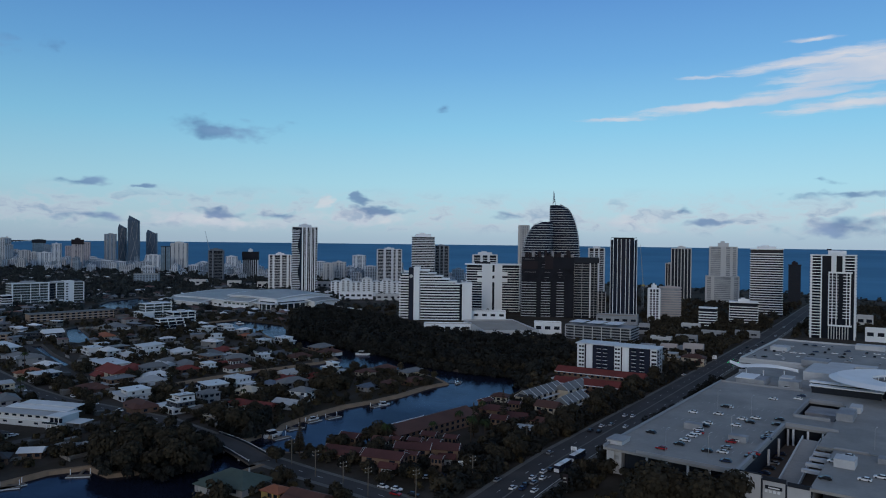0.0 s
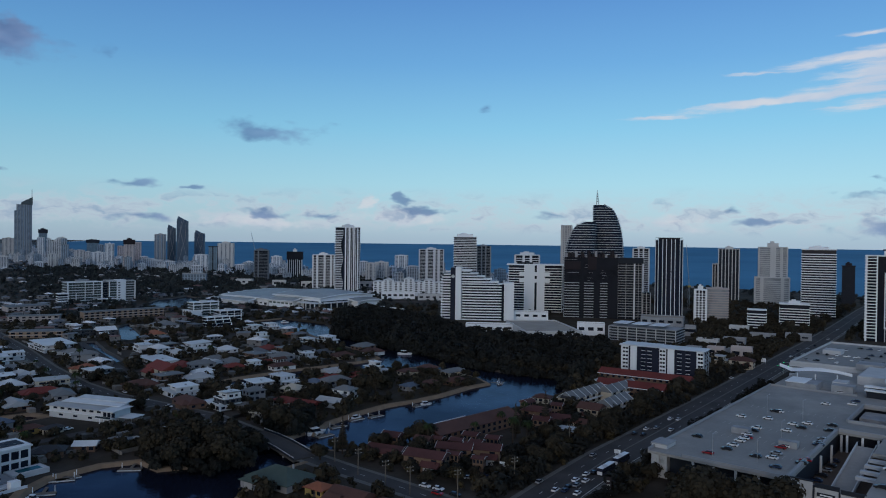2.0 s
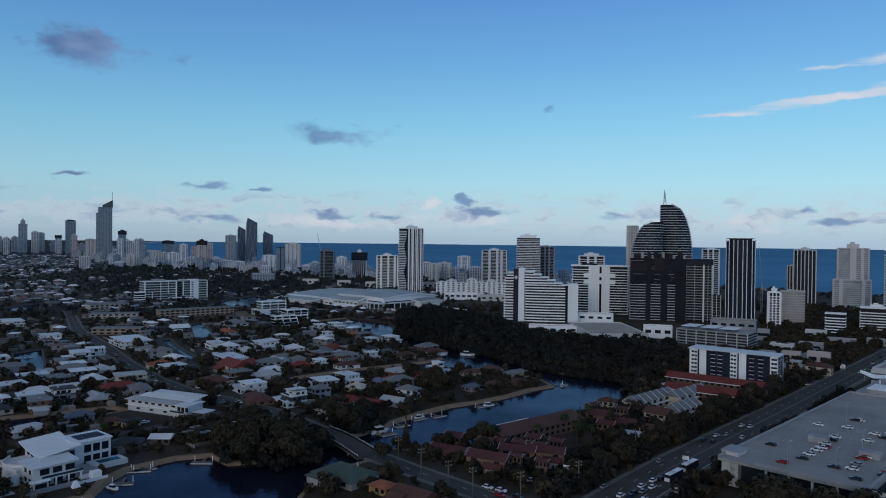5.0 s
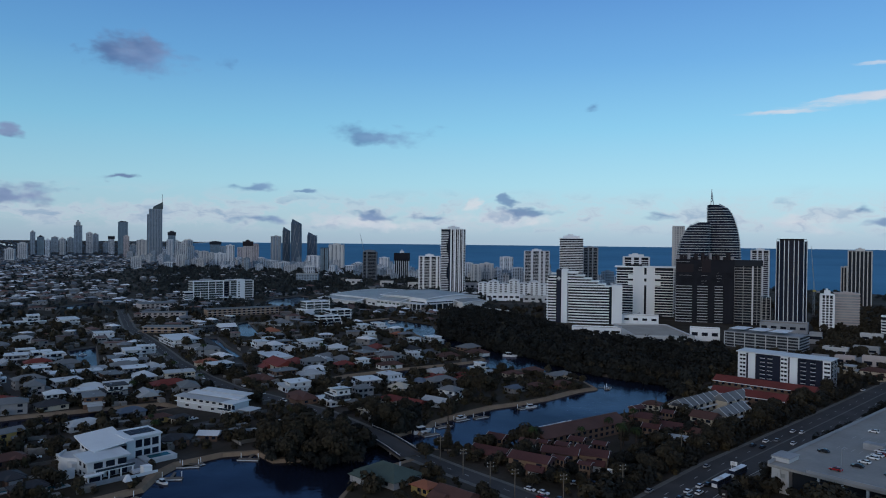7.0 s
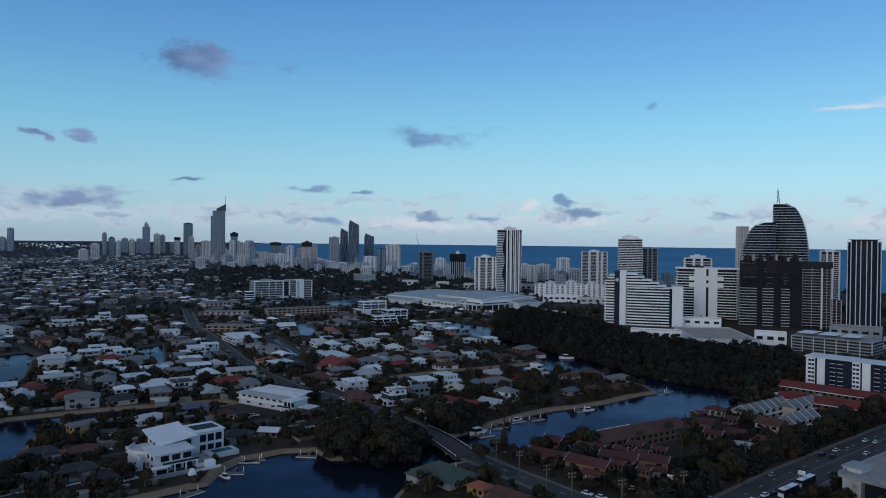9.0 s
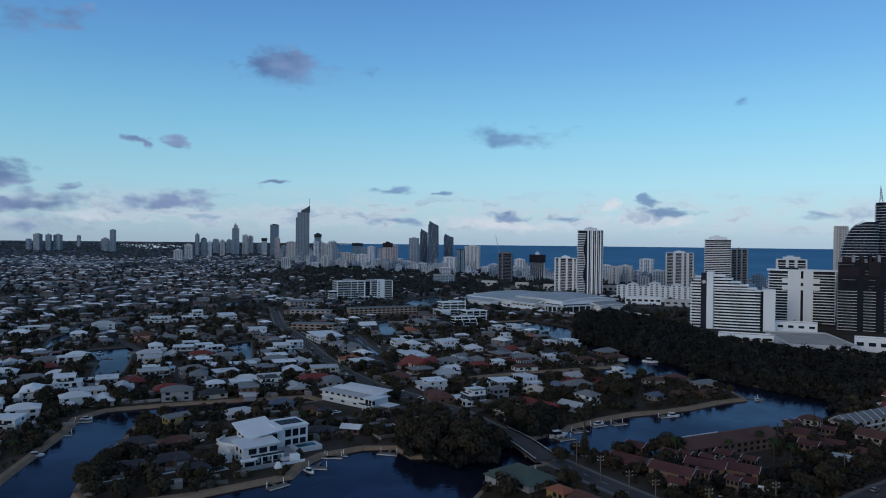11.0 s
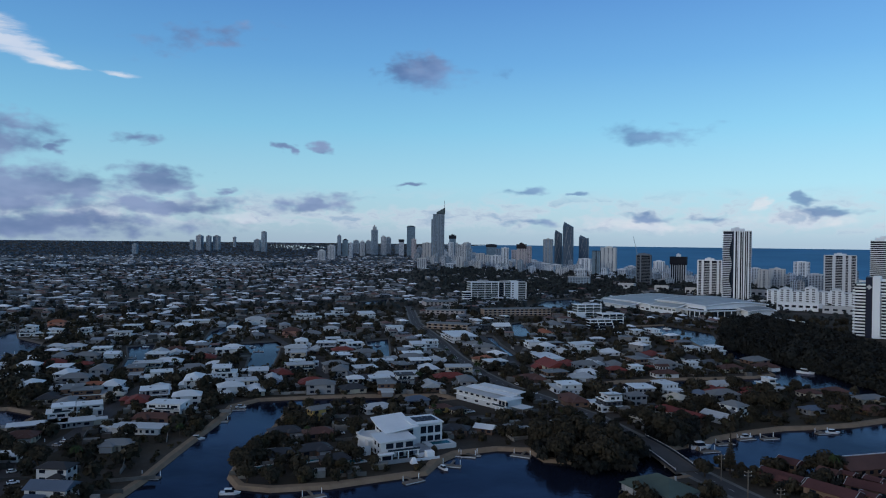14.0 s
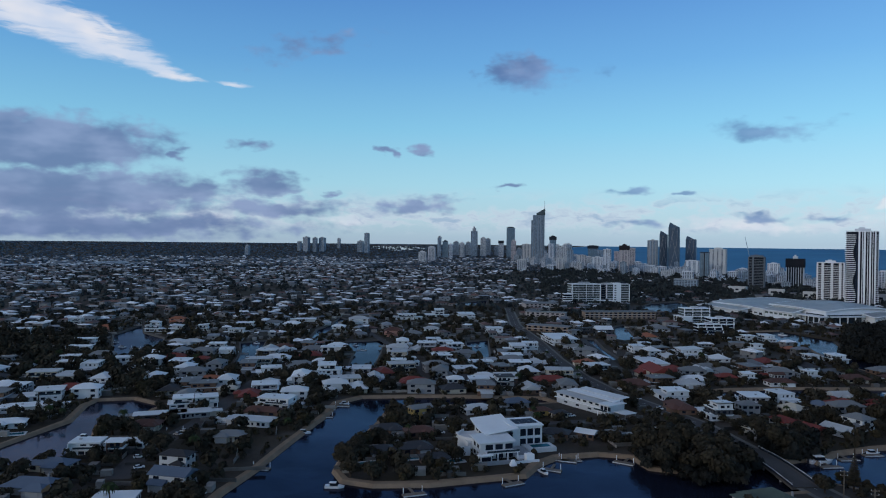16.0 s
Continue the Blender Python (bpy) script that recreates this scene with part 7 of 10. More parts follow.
# ---- the large white house on the point ----
def mansion(x, y, turn):
    e = thing("house", x, y, turn, "large white modern mansion with layered sloping roofs and terraces", "house", "canal houses")
    wm = WALL["white"]

    def slope(x0, x1, y0, y1, z, lifts, sag=0.0):
        """A thin roof whose corners are lifted; sag lets it curve along y."""
        bm = bmesh.new()
        k = 8
        rings = []
        for j in range(k + 1):
            v = j / k
            za = z + lifts[0] * (1 - v) + lifts[3] * v - sag * math.sin(math.pi * v)
            zb = z + lifts[1] * (1 - v) + lifts[2] * v - sag * math.sin(math.pi * v)
            yy = y0 + (y1 - y0) * v
            rings.append([bm.verts.new(p) for p in ((x0, yy, za), (x1, yy, zb), (x1, yy, zb + 0.45), (x0, yy, za + 0.45))])
        for a, b in zip(rings, rings[1:]):
            for i in range(4):
                bm.faces.new((a[i], a[(i + 1) % 4], b[(i + 1) % 4], b[i]))
        bm.faces.new(rings[0][::-1])
        bm.faces.new(rings[-1])
        bmesh.ops.recalc_face_normals(bm, faces=bm.faces)
        part("roof", bm, ROOF["white"], e)
    boxed("front_wing", wm, 0, 15, 0, 11, 0, 7.0, parent=e)
    slope(-1.2, 16.2, -1.4, 12, 7.05, (0.0, 0.3, 1.0, 0.7))
    boxed("main_wing", wm, 7.5, 20, 11.004, 30, 0, 7.8, parent=e)
    slope(5.5, 21.5, 8.5, 31.5, 9.05, (-1.0, 0.9, 2.0, 0.9), 0.9)
    boxed("rear_wing", wm, 20.004, 35, 13, 27, 0, 9.6, parent=e)
    boxed("roof", ROOF["white"], 19.6, 35.5, 12.4, 27.6, 9.61, 10.2, parent=e)
    for i in range(4):
        block("solar_panel", M["navy"], e, 23 + i * 2.8, 25.5 + i * 2.8, 16, 24, 10.25, 10.4)
    boxed("low_wing", wm, -2, 7.49, 11.004, 30, 0, 4.6, parent=e)
    bm = bmesh.new()
    for i in range(12):      # the curved parapet round the roof terrace
        a, b = ((2.7 - 5.4 * math.sin(math.pi * k / 12) - 1.0, 12 + 18 * k / 12) for k in (i, i + 1))
        v = [bm.verts.new(p) for p in ((*a, 0), (*b, 0), (*b, 5.8), (*a, 5.8), (a[0] + 0.5, a[1], 0), (b[0] + 0.5, b[1], 0), (b[0] + 0.5, b[1], 5.8), (a[0] + 0.5, a[1], 5.8))]
        for q in ((0, 1, 2, 3), (7, 6, 5, 4), (3, 2, 6, 7), (0, 3, 7, 4), (1, 5, 6, 2)):
            bm.faces.new([v[k] for k in q])
    bmesh.ops.recalc_face_normals(bm, faces=bm.faces)
    part("parapet", bm, wm, e)
    # the front: a terrace over the columns, sliding doors on both storeys
    terrace = boxed("terrace", M["white"], 2, 17, -3.4, -0.01, 3.2, 3.6, parent=e)
    boxed("rail", M["blueglass"], 2, 17, -3.46, -3.4, 3.6, 4.5, parent=terrace)
    for i in range(4):
        cx = 2.2 + i * 4.6
        block("column", M["bright"], e, cx, cx + 0.5, -3.3, -2.8, 0, 3.2)
        if i < 3:
            block("sliding_door", M["glass"], e, cx + 0.5, cx + 3.8, -0.08, 0.06, 0.2, 2.7)
            block("sliding_door", M["glass"], e, cx + 0.2, cx + 3.6, -0.08, 0.06, 4.0, 6.3)
    boxed("canopy", M["bright"], -2.5, 4.5, -5.2, -3.5, 3.0, 3.4, parent=e)
    boxed("bay", wm, -1.5, 3.8, -4.6, -0.012, 0, 2.9, parent=e)
    block("sliding_door", M["glass"], e, -0.9, 3.2, -4.7, -4.55, 0.3, 2.4)
    for st in range(2):
        for i in range(3):
            cx = 24 + i * 3.6
            block("window", M["glass"], e, cx, cx + 2.8, 12.92, 13.06, st * 4.5 + 0.8, st * 4.5 + 4.0)
            cy = 14 + i * 4.2
            block("window", M["glass"], e, 34.94, 35.08, cy, cy + 3.2, st * 4.5 + 0.8, st * 4.5 + 4.0)
        for i in range(2):
            block("window", M["glass"], e, -0.08, 0.06, 2 + i * 4.4, 4.0 + i * 4.4, st * 3.5 + 0.9, st * 3.5 + 2.6)
        block("window", M["glass"], e, 15.3, 19.4, 10.92, 11.06, st * 4.3 + 0.6, st * 4.3 + 3.6)
    for i in range(4):
        block("window", M["glass"], e, 7.42, 7.56, 13 + i * 4, 15.6 + i * 4, 5.6, 7.6)
    # the raised pool court beside the rear wing, garden steps, walls and sheds
    court = boxed("pool_court", M["pale"], 24, 38, 3.5, 11.5, 0, 2.0, parent=e)
    boxed("pool", POOL, 27, 36, 5, 9.5, 2.004, 2.06, parent=court)
    boxed("terrace", M["concrete"], 15.2, 24, 0, 10.9, 0, 1.4, parent=e)
    boxed("garden_steps", M["white"], 16, 22, -4, -0.4, 0, 0.8, parent=e)
    boxed("garden_wall", M["concrete"], -6, 13, -8.5, -8.2, 0, 1.8, parent=e)
    boxed("garden_wall", M["white"], 13.01, 24, -9.0, -8.7, 0, 1.2, parent=e)
    boxed("garden_wall", M["white"], -7.5, -2.2, 7, 7.4, 0, 4.2, parent=e)
    boxed("boat_shed", M["bright"], 18.5, 22, -8.2, -5.0, 0, 3.2, parent=e)
    bm = bmesh.new()
    prism(bm, [(9.6, -12), (12.6, -12), (12.6, -9.6), (9.6, -9.6)], 0, 2.4, [(10.6, -11.4), (11.6, -11.4), (11.6, -10.2), (10.6, -10.2)])
    part("plinth", bm, M["bright"], e)
    take(x + 4, y + 8, 16)
    take(x - 8, y + 24, 20)
    take(x + 8, y + 28, 14)


mansion(-191.3, 238.9, 58)


def long_house(x, y, w, h, turn):
    e = thing("house", x, y, turn, "long white modern house with sloping blue-white metal roofs", "house", "canal houses")
    d = 17
    wm = WALL["white"]
    boxed("lower_storey", wm, -w / 2, w * 0.3, 0, d, 0, 3.1, parent=e)
    boxed("upper_storey", wm, -w / 2 - 1, w * 0.34, 1, d, 3.3, 6.2, parent=e)
    boxed("floor_slab", M["bright"], -w / 2 - 1.5, w * 0.36, -0.5, d, 3.104, 3.3, parent=e)
    for k, (y0, y1, z) in enumerate(((-0.6, 6.5, 6.3), (6.0, 12.5, 7.4), (11.5, 18, 8.3))):
        bm = bmesh.new()
        v = box(bm, -w / 2 - 2 + 4 * k, w * 0.42, y0, y1, z, z + 0.35)
        for i in (0, 1, 4, 5):
            v[i].co.z -= 0.5
        part("roof", bm, ROOF["white"] if k != 0 else ROOF["light"], e)
        boxed("clerestory", M["glass"], -w / 2 + 2 + 4 * k, w * 0.4, y1 - 1, y1 - 0.6, z - 0.9, z - 0.02, parent=e)
    boxed("entrance_block", wm, w * 0.34, w / 2, -2, 10, 0, 6.4, parent=e)
    boxed("entrance_roof", ROOF["white"], w * 0.32, w / 2 + 1, -3, 11, 6.5, 6.9, parent=e)
    boxed("balcony", M["bright"], w * 0.3, w / 2 + 0.6, -4.5, -2.01, 3.1, 3.4, parent=e)
    boxed("balcony_rail", M["blueglass"], w * 0.3, w / 2 + 0.6, -4.56, -4.5, 3.4, 4.4, parent=e)
    for i in range(7):
        cx = -w / 2 + 3 + i * w * 0.11
        block("window", M["glass"], e, cx - 1.3, cx + 1.3, 0.94, 1.06, 4.3, 5.4)
        if i % 2:
            block("window", M["glass"], e, cx - 1.3, cx + 1.3, -0.06, 0.06, 1.2, 2.2)
    for i in range(3):
        cx = w * 0.36 + i * 2.6
        block("window", M["glass"], e, cx, cx + 2.0, -2.06, -1.94, 3.7, 5.9)
        block("column", M["bright"], e, cx - 0.3, cx + 0.1, -4.4, -4.0, 0, 3.1)
    block("garage_door", GARAGE, e, w * 0.35, w * 0.47, -2.07, -1.93, 0.1, 2.6)
    boxed("carport_roof", ROOF["white"], w / 2 + 1.2, w / 2 + 10, 0, 9, 3.4, 3.7, parent=e)
    boxed("carport_wall", WALL["grey"], w / 2 + 1.6, w / 2 + 9.5, 8, 8.4, 0, 3.4, parent=e)
    for cx in (1.8, 9.4):
        block("post", M["steel"], e, w / 2 + cx - 0.15, w / 2 + cx + 0.15, 0.2, 0.5, 0, 3.4)
    take(x, y, 30)


long_house(-207.2, 351.7, 43.6, 3.3, -14.8)


# ---- canal bridge ----
def bridge():
    a, b = Vector((-111.6, 337)), Vector((-76.6, 299.4))
    mid = (a + b) / 2
    e = tagged(new("bridge"), "low concrete road bridge with pale railings over the canal", "bridge")
    line = [(*(a + (b - a) * t), 0.35 + 1.1 * math.sin(math.pi * t)) for t in (0, 0.15, 0.3, 0.5, 0.7, 0.85, 1.0)]
    ribbon("deck", line, 11.4, 0, 0.9, WALLSTONE, "", "", parent=e)
    ribbon("carriageway", [(x, y, z + 0.12) for x, y, z in line], 9.0, 0, 0.1, ASPHALT, "", "", parent=e)
    d = (b - a).normalized()
    n = Vector((-d.y, d.x))
    for s in (-1, 1):
        side = [(x + n.x * s * 5.5, y + n.y * s * 5.5, z + 0.75) for x, y, z in line]
        ribbon("parapet", side, 0.3, 0, 0.8, M["dark"], "", "", parent=e)
        ribbon("railing", [(x, y, z + 0.45) for x, y, z in side], 0.12, 0, 0.12, M["bright"], "", "", parent=e)
        for x, y, turn in spaced([p[:2] for p in side], 3.0):
            piece("rail_post", unit_box(M["bright"]), e, x, y, 1.6, radians(turn), 0.12, 0.12, 1.0)
    for t in (0.22, 0.5, 0.78):
        p = a + (b - a) * t
        for s in (-1, 0, 1):
            bm = bmesh.new()
            rod(bm, (p.x + n.x * s * 4.5, p.y + n.y * s * 4.5, -2.5), (p.x + n.x * s * 4.5, p.y + n.y * s * 4.5, 0.5), 0.45, 8)
            part("pier", bm, M["concrete"], e)


bridge()
ribbon("garden_wall", [(-154.2, 995.1), (-132.1, 980.1), (-112.4, 966.5), (-100.6, 929.6), (-98.9, 900.6)], 1.2, 1.6, 1.7, M["bright"], "curved white garden wall beside the wood", "wall", kind="")
# the low footbridge beside the convention centre
line = [(-309.4, 906.7), (-276.8, 905.7), (-234.3, 901), (-200.4, 883.5)]
ribbon("footbridge", [(x, y, 2.2) for x, y in line], 7.0, 0, 0.9, M["concrete"], "long low concrete bridge over the upper canal", "bridge", kind="")

# ---- shopping centre: x runs along its long side, y to the west ----
DECKROOF = surf("bare_concrete_deck", (0.31, 0.305, 0.295), 0.9, 0.22, 0.05, 0.12, spec=0.2, second=(0.25, 0.25, 0.245))
shop = thing("shopping_centre", 73.5, 296.0, 53.6, "pale concrete shopping centre with rooftop parking decks", "shopping centre")
DZ = 12.0


def deck_part(x0, x1, y0, y1, z=DZ, name="roof_deck", thick=1.0):
    boxed(name, DECKROOF, x0, x1, y0, y1, z - thick, z, parent=shop)


def upstand(x0, x1, y0, y1, z=DZ, tall=1.1):
    block("parapet", M["concrete"], shop, x0, x1, y0, y1, z + 0.003, z + tall)


# near parking deck
deck_part(-12, 162, -52.5, 0)
deck_part(72, 94, -78, -52.504)
deck_part(136.004, 162, -100, -52.504)
deck_part(-14, 43, -150, -76)
deck_part(43.004, 136, -150, -70.004, DZ + 0.5)
deck_part(162.004, 246, -150, 0, DZ - 0.6)
deck_part(136.004, 162, -150, -100.004, DZ + 0.5)
# walls below the decks; the dark ones stand in for the undercroft's shade
boxed("wall", M["pale"], 8, 246, -1.2, -0.3, 0, DZ - 1.01, parent=shop)
boxed("core_wall", M["dark"], -4, 240, -52, -6, 0, DZ - 1.01, parent=shop)
boxed("core_wall", M["dark"], -6, 240, -149, -79, 0, DZ - 1.01, parent=shop)
boxed("core_wall", M["dark"], 76, 90, -79, -52, 0, DZ - 1.01, parent=shop)
boxed("core_wall", M["dark"], 140, 240, -79, -52, 0, DZ - 1.61, parent=shop)
# parapets round the near deck
upstand(-12, 162, -0.5, 0)
upstand(-12, -11.4, -52.5, -14)
upstand(-12, 71, -52.5, -51.3, DZ, 1.3)
upstand(72, 73.2, -74, -52.6, DZ, 1.6)
upstand(92.8, 94, -68, -52.6, DZ, 1.4)
upstand(136.1, 137.3, -68, -52.6, DZ, 1.4)
upstand(94.1, 136, -52.5, -51.7, DZ, 1.4)
upstand(161.4, 162, -45, -0.6, DZ, 1.0)
upstand(43.1, 44, -88, -76, DZ + 0.5, 0.5)
for cx in range(-6, 160, 14):     # columns of the open undercroft
    block("column", M["pale"], shop, cx - 0.4, cx + 0.4, -2.4, -1.6, 0, DZ - 1)
for cy in range(-50, -12, 8):
    block("column", M["pale"], shop, -11.6, -10.8, cy - 0.4, cy + 0.4, 0, DZ - 1)
# stair tower at the corner
boxed("stair_tower", M["pale"], -6, 3, -5.5, 1.0, 0, DZ + 1.5, parent=shop)
boxed("stair_tower_roof", M["concrete"], -6.3, 3.3, -5.8, 1.3, DZ + 1.504, DZ + 1.9, parent=shop)
for z in (3, 6, 9):
    block("plain_sign", M["steel"], shop, -6.08, -5.98, -4.2, -1.2, z, z + 1.6)
# loading yard and its ramp
boxed("yard_floor", surf("stained_brown_paving", (0.1, 0.075, 0.06), 0.9, 0.4, 0.1, 0.2), -12, 72, -76, -52.6, 3.2, 3.6, parent=shop)
bm = bmesh.new()
v = box(bm, 4, 58, -68.5, -62, 3.62, 4.2)
for i in (1, 2, 5, 6):
    v[i].co.z += 6.5
part("ramp", bm, DECKROOF, shop)
for y in (-68.8, -61.8):
    bm = bmesh.new()
    v = box(bm, 2, 60, y - 0.2, y + 0.2, 3.62, 5.4)
    for i in (1, 2, 5, 6):
        v[i].co.z += 6.5
    part("ramp_wall", bm, M["pale"], shop)
for i in range(5):
    block("cross_beam", M["pale"], shop, 12 + i * 9, 14.5 + i * 9, -75.9, -69, 9.5, 10.6)
for x0 in (30, 50, 70):
    block("column", M["pale"], shop, x0, x0 + 0.8, -54.4, -53.6, 3.6, DZ - 1)
    block("column", M["pale"], shop, x0, x0 + 0.8, -75.0, -74.2, 3.6, DZ - 1)
for i, y0 in enumerate((-56, -62, -68)):
    block("column", M["bright"], shop, 71.0, 71.9, y0 - 0.4, y0 + 0.4, 3.6, DZ - 1)
block("yard_wall", M["concrete"], shop, -12, 72, -76.6, -76.05, 3.6, DZ - 0.1)
# front facade of framed panels with a sign
for i in range(3):
    y1 = -52.8 - i * 8.0
    block("facade_panel", M["pale"], shop, -12.6, -12.1, y1 - 7.4, y1, 0, DZ + (1.0 if i == 0 else 0.0) - i * 0.6)
    block("panel_frame", M["dark"], shop, -12.8, -12.55, y1 - 7.9, y1 - 7.4, 0, DZ - i * 0.6)
    block("panel_frame", M["dark"], shop, -12.8, -12.05, y1 - 7.6, y1, DZ + (1.0 if i == 0 else 0.0) - i * 0.6 + 0.004, DZ + 1.4 - i * 0.6)
block("sign_board", M["dark"], shop, -12.9, -12.62, -67.2, -61.6, 8.6, 9.8)
for i in range(4):
    block("sign_bar", M["bright"], shop, -12.98, -12.63, -66.6 + i * 1.4, -65.7 + i * 1.4, 7.4, 8.2)
block("sign_bar", M["bright"], shop, -13.0, -12.91, -66.4, -62.6, 9.0, 9.4)
# second light well
boxed("well_wall", M["dark"], 95, 135, -69.8, -69.2, 2, DZ, parent=shop)
boxed("well_block", M["concrete"], 118, 135.5, -68, -53.2, 2, DZ - 2.2, parent=shop)
boxed("well_floor", M["concrete"], 94, 136, -70, -52.6, 1.5, 2.0, parent=shop)
boxed("service_block", M["concrete"], 96, 112, -77, -70.01, DZ + 0.51, DZ + 4.0, parent=shop)
boxed("service_block", M["pale"], 118, 128, -78, -73, DZ + 0.51, DZ + 3.4, parent=shop)
# small plant rooms on the near deck
for u in ((39, -20.4), (30.3, -41.8)):
    boxed("plant_room", M["concrete"], u[0] - 1, u[0] + 3.5, u[1] - 3.6, u[1] + 3.6, DZ + 0.003, DZ + 2.6, parent=shop)
boxed("service_block", M["pale"], 18, 26, -86, -79, DZ + 0.003, DZ + 3.2, parent=shop)
boxed("service_block", M["concrete"], 33, 39, -98, -92, DZ + 0.003, DZ + 2.0, parent=shop)
# roofs beyond the parking deck
boxed("hall", M["concrete"], 165, 182, -24, -8, DZ - 0.59, DZ + 3.0, parent=shop)
boxed("hall_roof", M["bright"], 164.5, 183, -18, -7.5, DZ + 3.004, DZ + 3.4, parent=shop)
boxed("lift_block", M["concrete"], 168, 178, -42, -31, DZ - 0.59, DZ + 3.6, parent=shop)
boxed("lift_block", M["pale"], 176, 186, -37, -30, DZ - 0.59, DZ + 4.2, parent=shop)
for x0, y0, y1 in ((164, -84, -48), (176, -76, -46)):
    boxed("canopy", M["bright"], x0, x0 + 5, y0, y1, DZ + 3.2, DZ + 3.9, parent=shop)
    boxed("canopy_front", M["dark"], x0 + 1, x0 + 1.4, y0 + 1, y1 - 1, DZ - 0.5, DZ + 3.15, parent=shop)
    boxed("canopy_wall", M["concrete"], x0 + 2, x0 + 4.6, y0 + 1, y1 - 1, DZ - 0.59, DZ + 3.19, parent=shop)
boxed("service_block", M["pale"], 205, 246, -62, -38, DZ - 0.59, DZ + 4.5, parent=shop)
boxed("service_block", M["concrete"], 215, 232, -100, -70, DZ - 0.59, DZ + 3.5, parent=shop)

# white swept wing roof
bm = bmesh.new()
n = 16
rows = []
for i in range(n + 1):
    t = i / n
    half = 0.3 + 6.5 * math.sin(math.pi * min(1.0, t * 1.05)) ** 0.8 * (1.25 - t)
    cx, cy, cz = 186 + 15 * t, 1 - 37 * t, DZ + 4.5 + 2.5 * math.sin(math.pi * t) + (4.0 * (1 - t / 0.2) if t < 0.2 else 0)
    rows.append([bm.verts.new((cx - half, cy, cz)), bm.verts.new((cx, cy, cz + 1.4)), bm.verts.new((cx + half, cy, cz)), bm.verts.new((cx, cy, cz - 0.5))])
for a, b in zip(rows, rows[1:]):
    for i in range(4):
        bm.faces.new((a[i], a[(i + 1) % 4], b[(i + 1) % 4], b[i]))
bm.faces.new(rows[0][::-1])
bm.faces.new(rows[-1])
bmesh.ops.recalc_face_normals(bm, faces=bm.faces)
part("wing_roof", bm, M["bright"], shop, "white swept wing-shaped roof")
for t in (0.25, 0.5, 0.8):
    block("column", M["bright"], shop, 186 + 15 * t - 0.3, 186 + 15 * t + 0.3, 1 - 37 * t - 0.3, 1 - 37 * t + 0.3, DZ - 0.59, DZ + 4.6)
# white ring roof
bm = bmesh.new()
n = 40
rows = []
for i in range(n):
    a = i * math.tau / n
    ca, sa = math.cos(a), math.sin(a)
    z = DZ + 8.5
    thick = 1.8
    rows.append([bm.verts.new((178 + 36 * ca, -94 + 38 * sa, z)), bm.verts.new((178 + 32 * ca, -94 + 34 * sa, z + thick)), bm.verts.new((180 + 17 * ca, -97 + 20 * sa, z + 1.0)), bm.verts.new((180 + 17 * ca, -97 + 20 * sa, z - 0.2))])
for i in range(n):
    a, b = rows[i], rows[(i + 1) % n]
    for k in range(4):
        bm.faces.new((a[k], a[(k + 1) % 4], b[(k + 1) % 4], b[k]))
bmesh.ops.recalc_face_normals(bm, faces=bm.faces)
part("ring_roof", bm, M["bright"], shop, "smooth white oval ring roof with an open middle")
for i in range(20):
    a = i * math.tau / 20
    block("ring_mullion", M["bright"], shop, 180 + 15 * math.cos(a) - 0.2, 180 + 15 * math.cos(a) + 0.2, -97 + 18 * math.sin(a) - 0.2, -97 + 18 * math.sin(a) + 0.2, DZ - 0.59, DZ + 9.0)
bm = bmesh.new()
prism(bm, [(180 + 14.5 * math.cos(i * math.tau / 24), -97 + 17.5 * math.sin(i * math.tau / 24)) for i in range(24)], DZ - 0.59, DZ + 7.0)
part("atrium_glass", bm, M["blueglass"], shop)
take(160, 360, 60)
take(230, 420, 80)

# second parking building
park = thing("car_park", 73.5 + 249 * 0.5934, 296 + 249 * 0.8049, 53.6, "pale rooftop car park beyond the shopping centre", "car park")
# charcoal filling imitates the shaded parking levels
boxed("core", M["dark"], 2, 128, -118, 8, 0, 12.4, parent=park)
boxed("deck", DECKROOF, 0, 130, -120, 10, 12.404, 13.4, parent=park)
for x0, x1, y0, y1 in ((0, 0.7, -120, 10), (0.7, 130, 9.3, 10), (129.3, 130, -120, 9.3)):
    block("parapet", M["pale"], park, x0, x1, y0, y1, 13.404, 14.8)
for z in (4.2, 8.6):
    block("spandrel", M["pale"], park, -0.4, 1.99, -120, 10.4, z, z + 1.7)
block("spandrel", M["pale"], park, -0.4, -0.004, -120, 10.4, 11.0, 13.4)
for x0, x1, y0, y1, z1, m in ((-1.5, 14, -46, -30, 17.5, "concrete"), (-3, 8, -74, -46.01, 16.5, "pale"), (0.8, 20, -118, -90, 18, "pale"), (60, 74, -10, 2, 16.5, "pale"), (110, 122, -70, -50, 17, "pale"), (30, 44, -100, -84, 16.5, "concrete")):
    boxed("plant_room", M[m], x0, x1, y0, y1, 13.404, z1, parent=park)
take(230 + 60, 296 + 300, 90)

# nearest low roof at the bottom of the view
shed = thing("shed", 83.8, 249.3, 53.6, "low dark grey shed roof with pale edges", "building")
boxed("outer_wall", M["concrete"], -9, 12, -22, 10, 0, 4.4, parent=shed)
boxed("roof", ROOF["grey"], -9.6, 12.6, -22.6, 10.6, 4.404, 4.7, parent=shed)
for x0, x1, y0, y1 in ((-9.9, -9.6, -22.9, 10.9), (12.6, 12.9, -22.9, 10.9), (-9.6, 12.6, 10.6, 10.9)):
    block("roof_edge", M["bright"], shed, x0, x1, y0, y1, 4.3, 5.0)

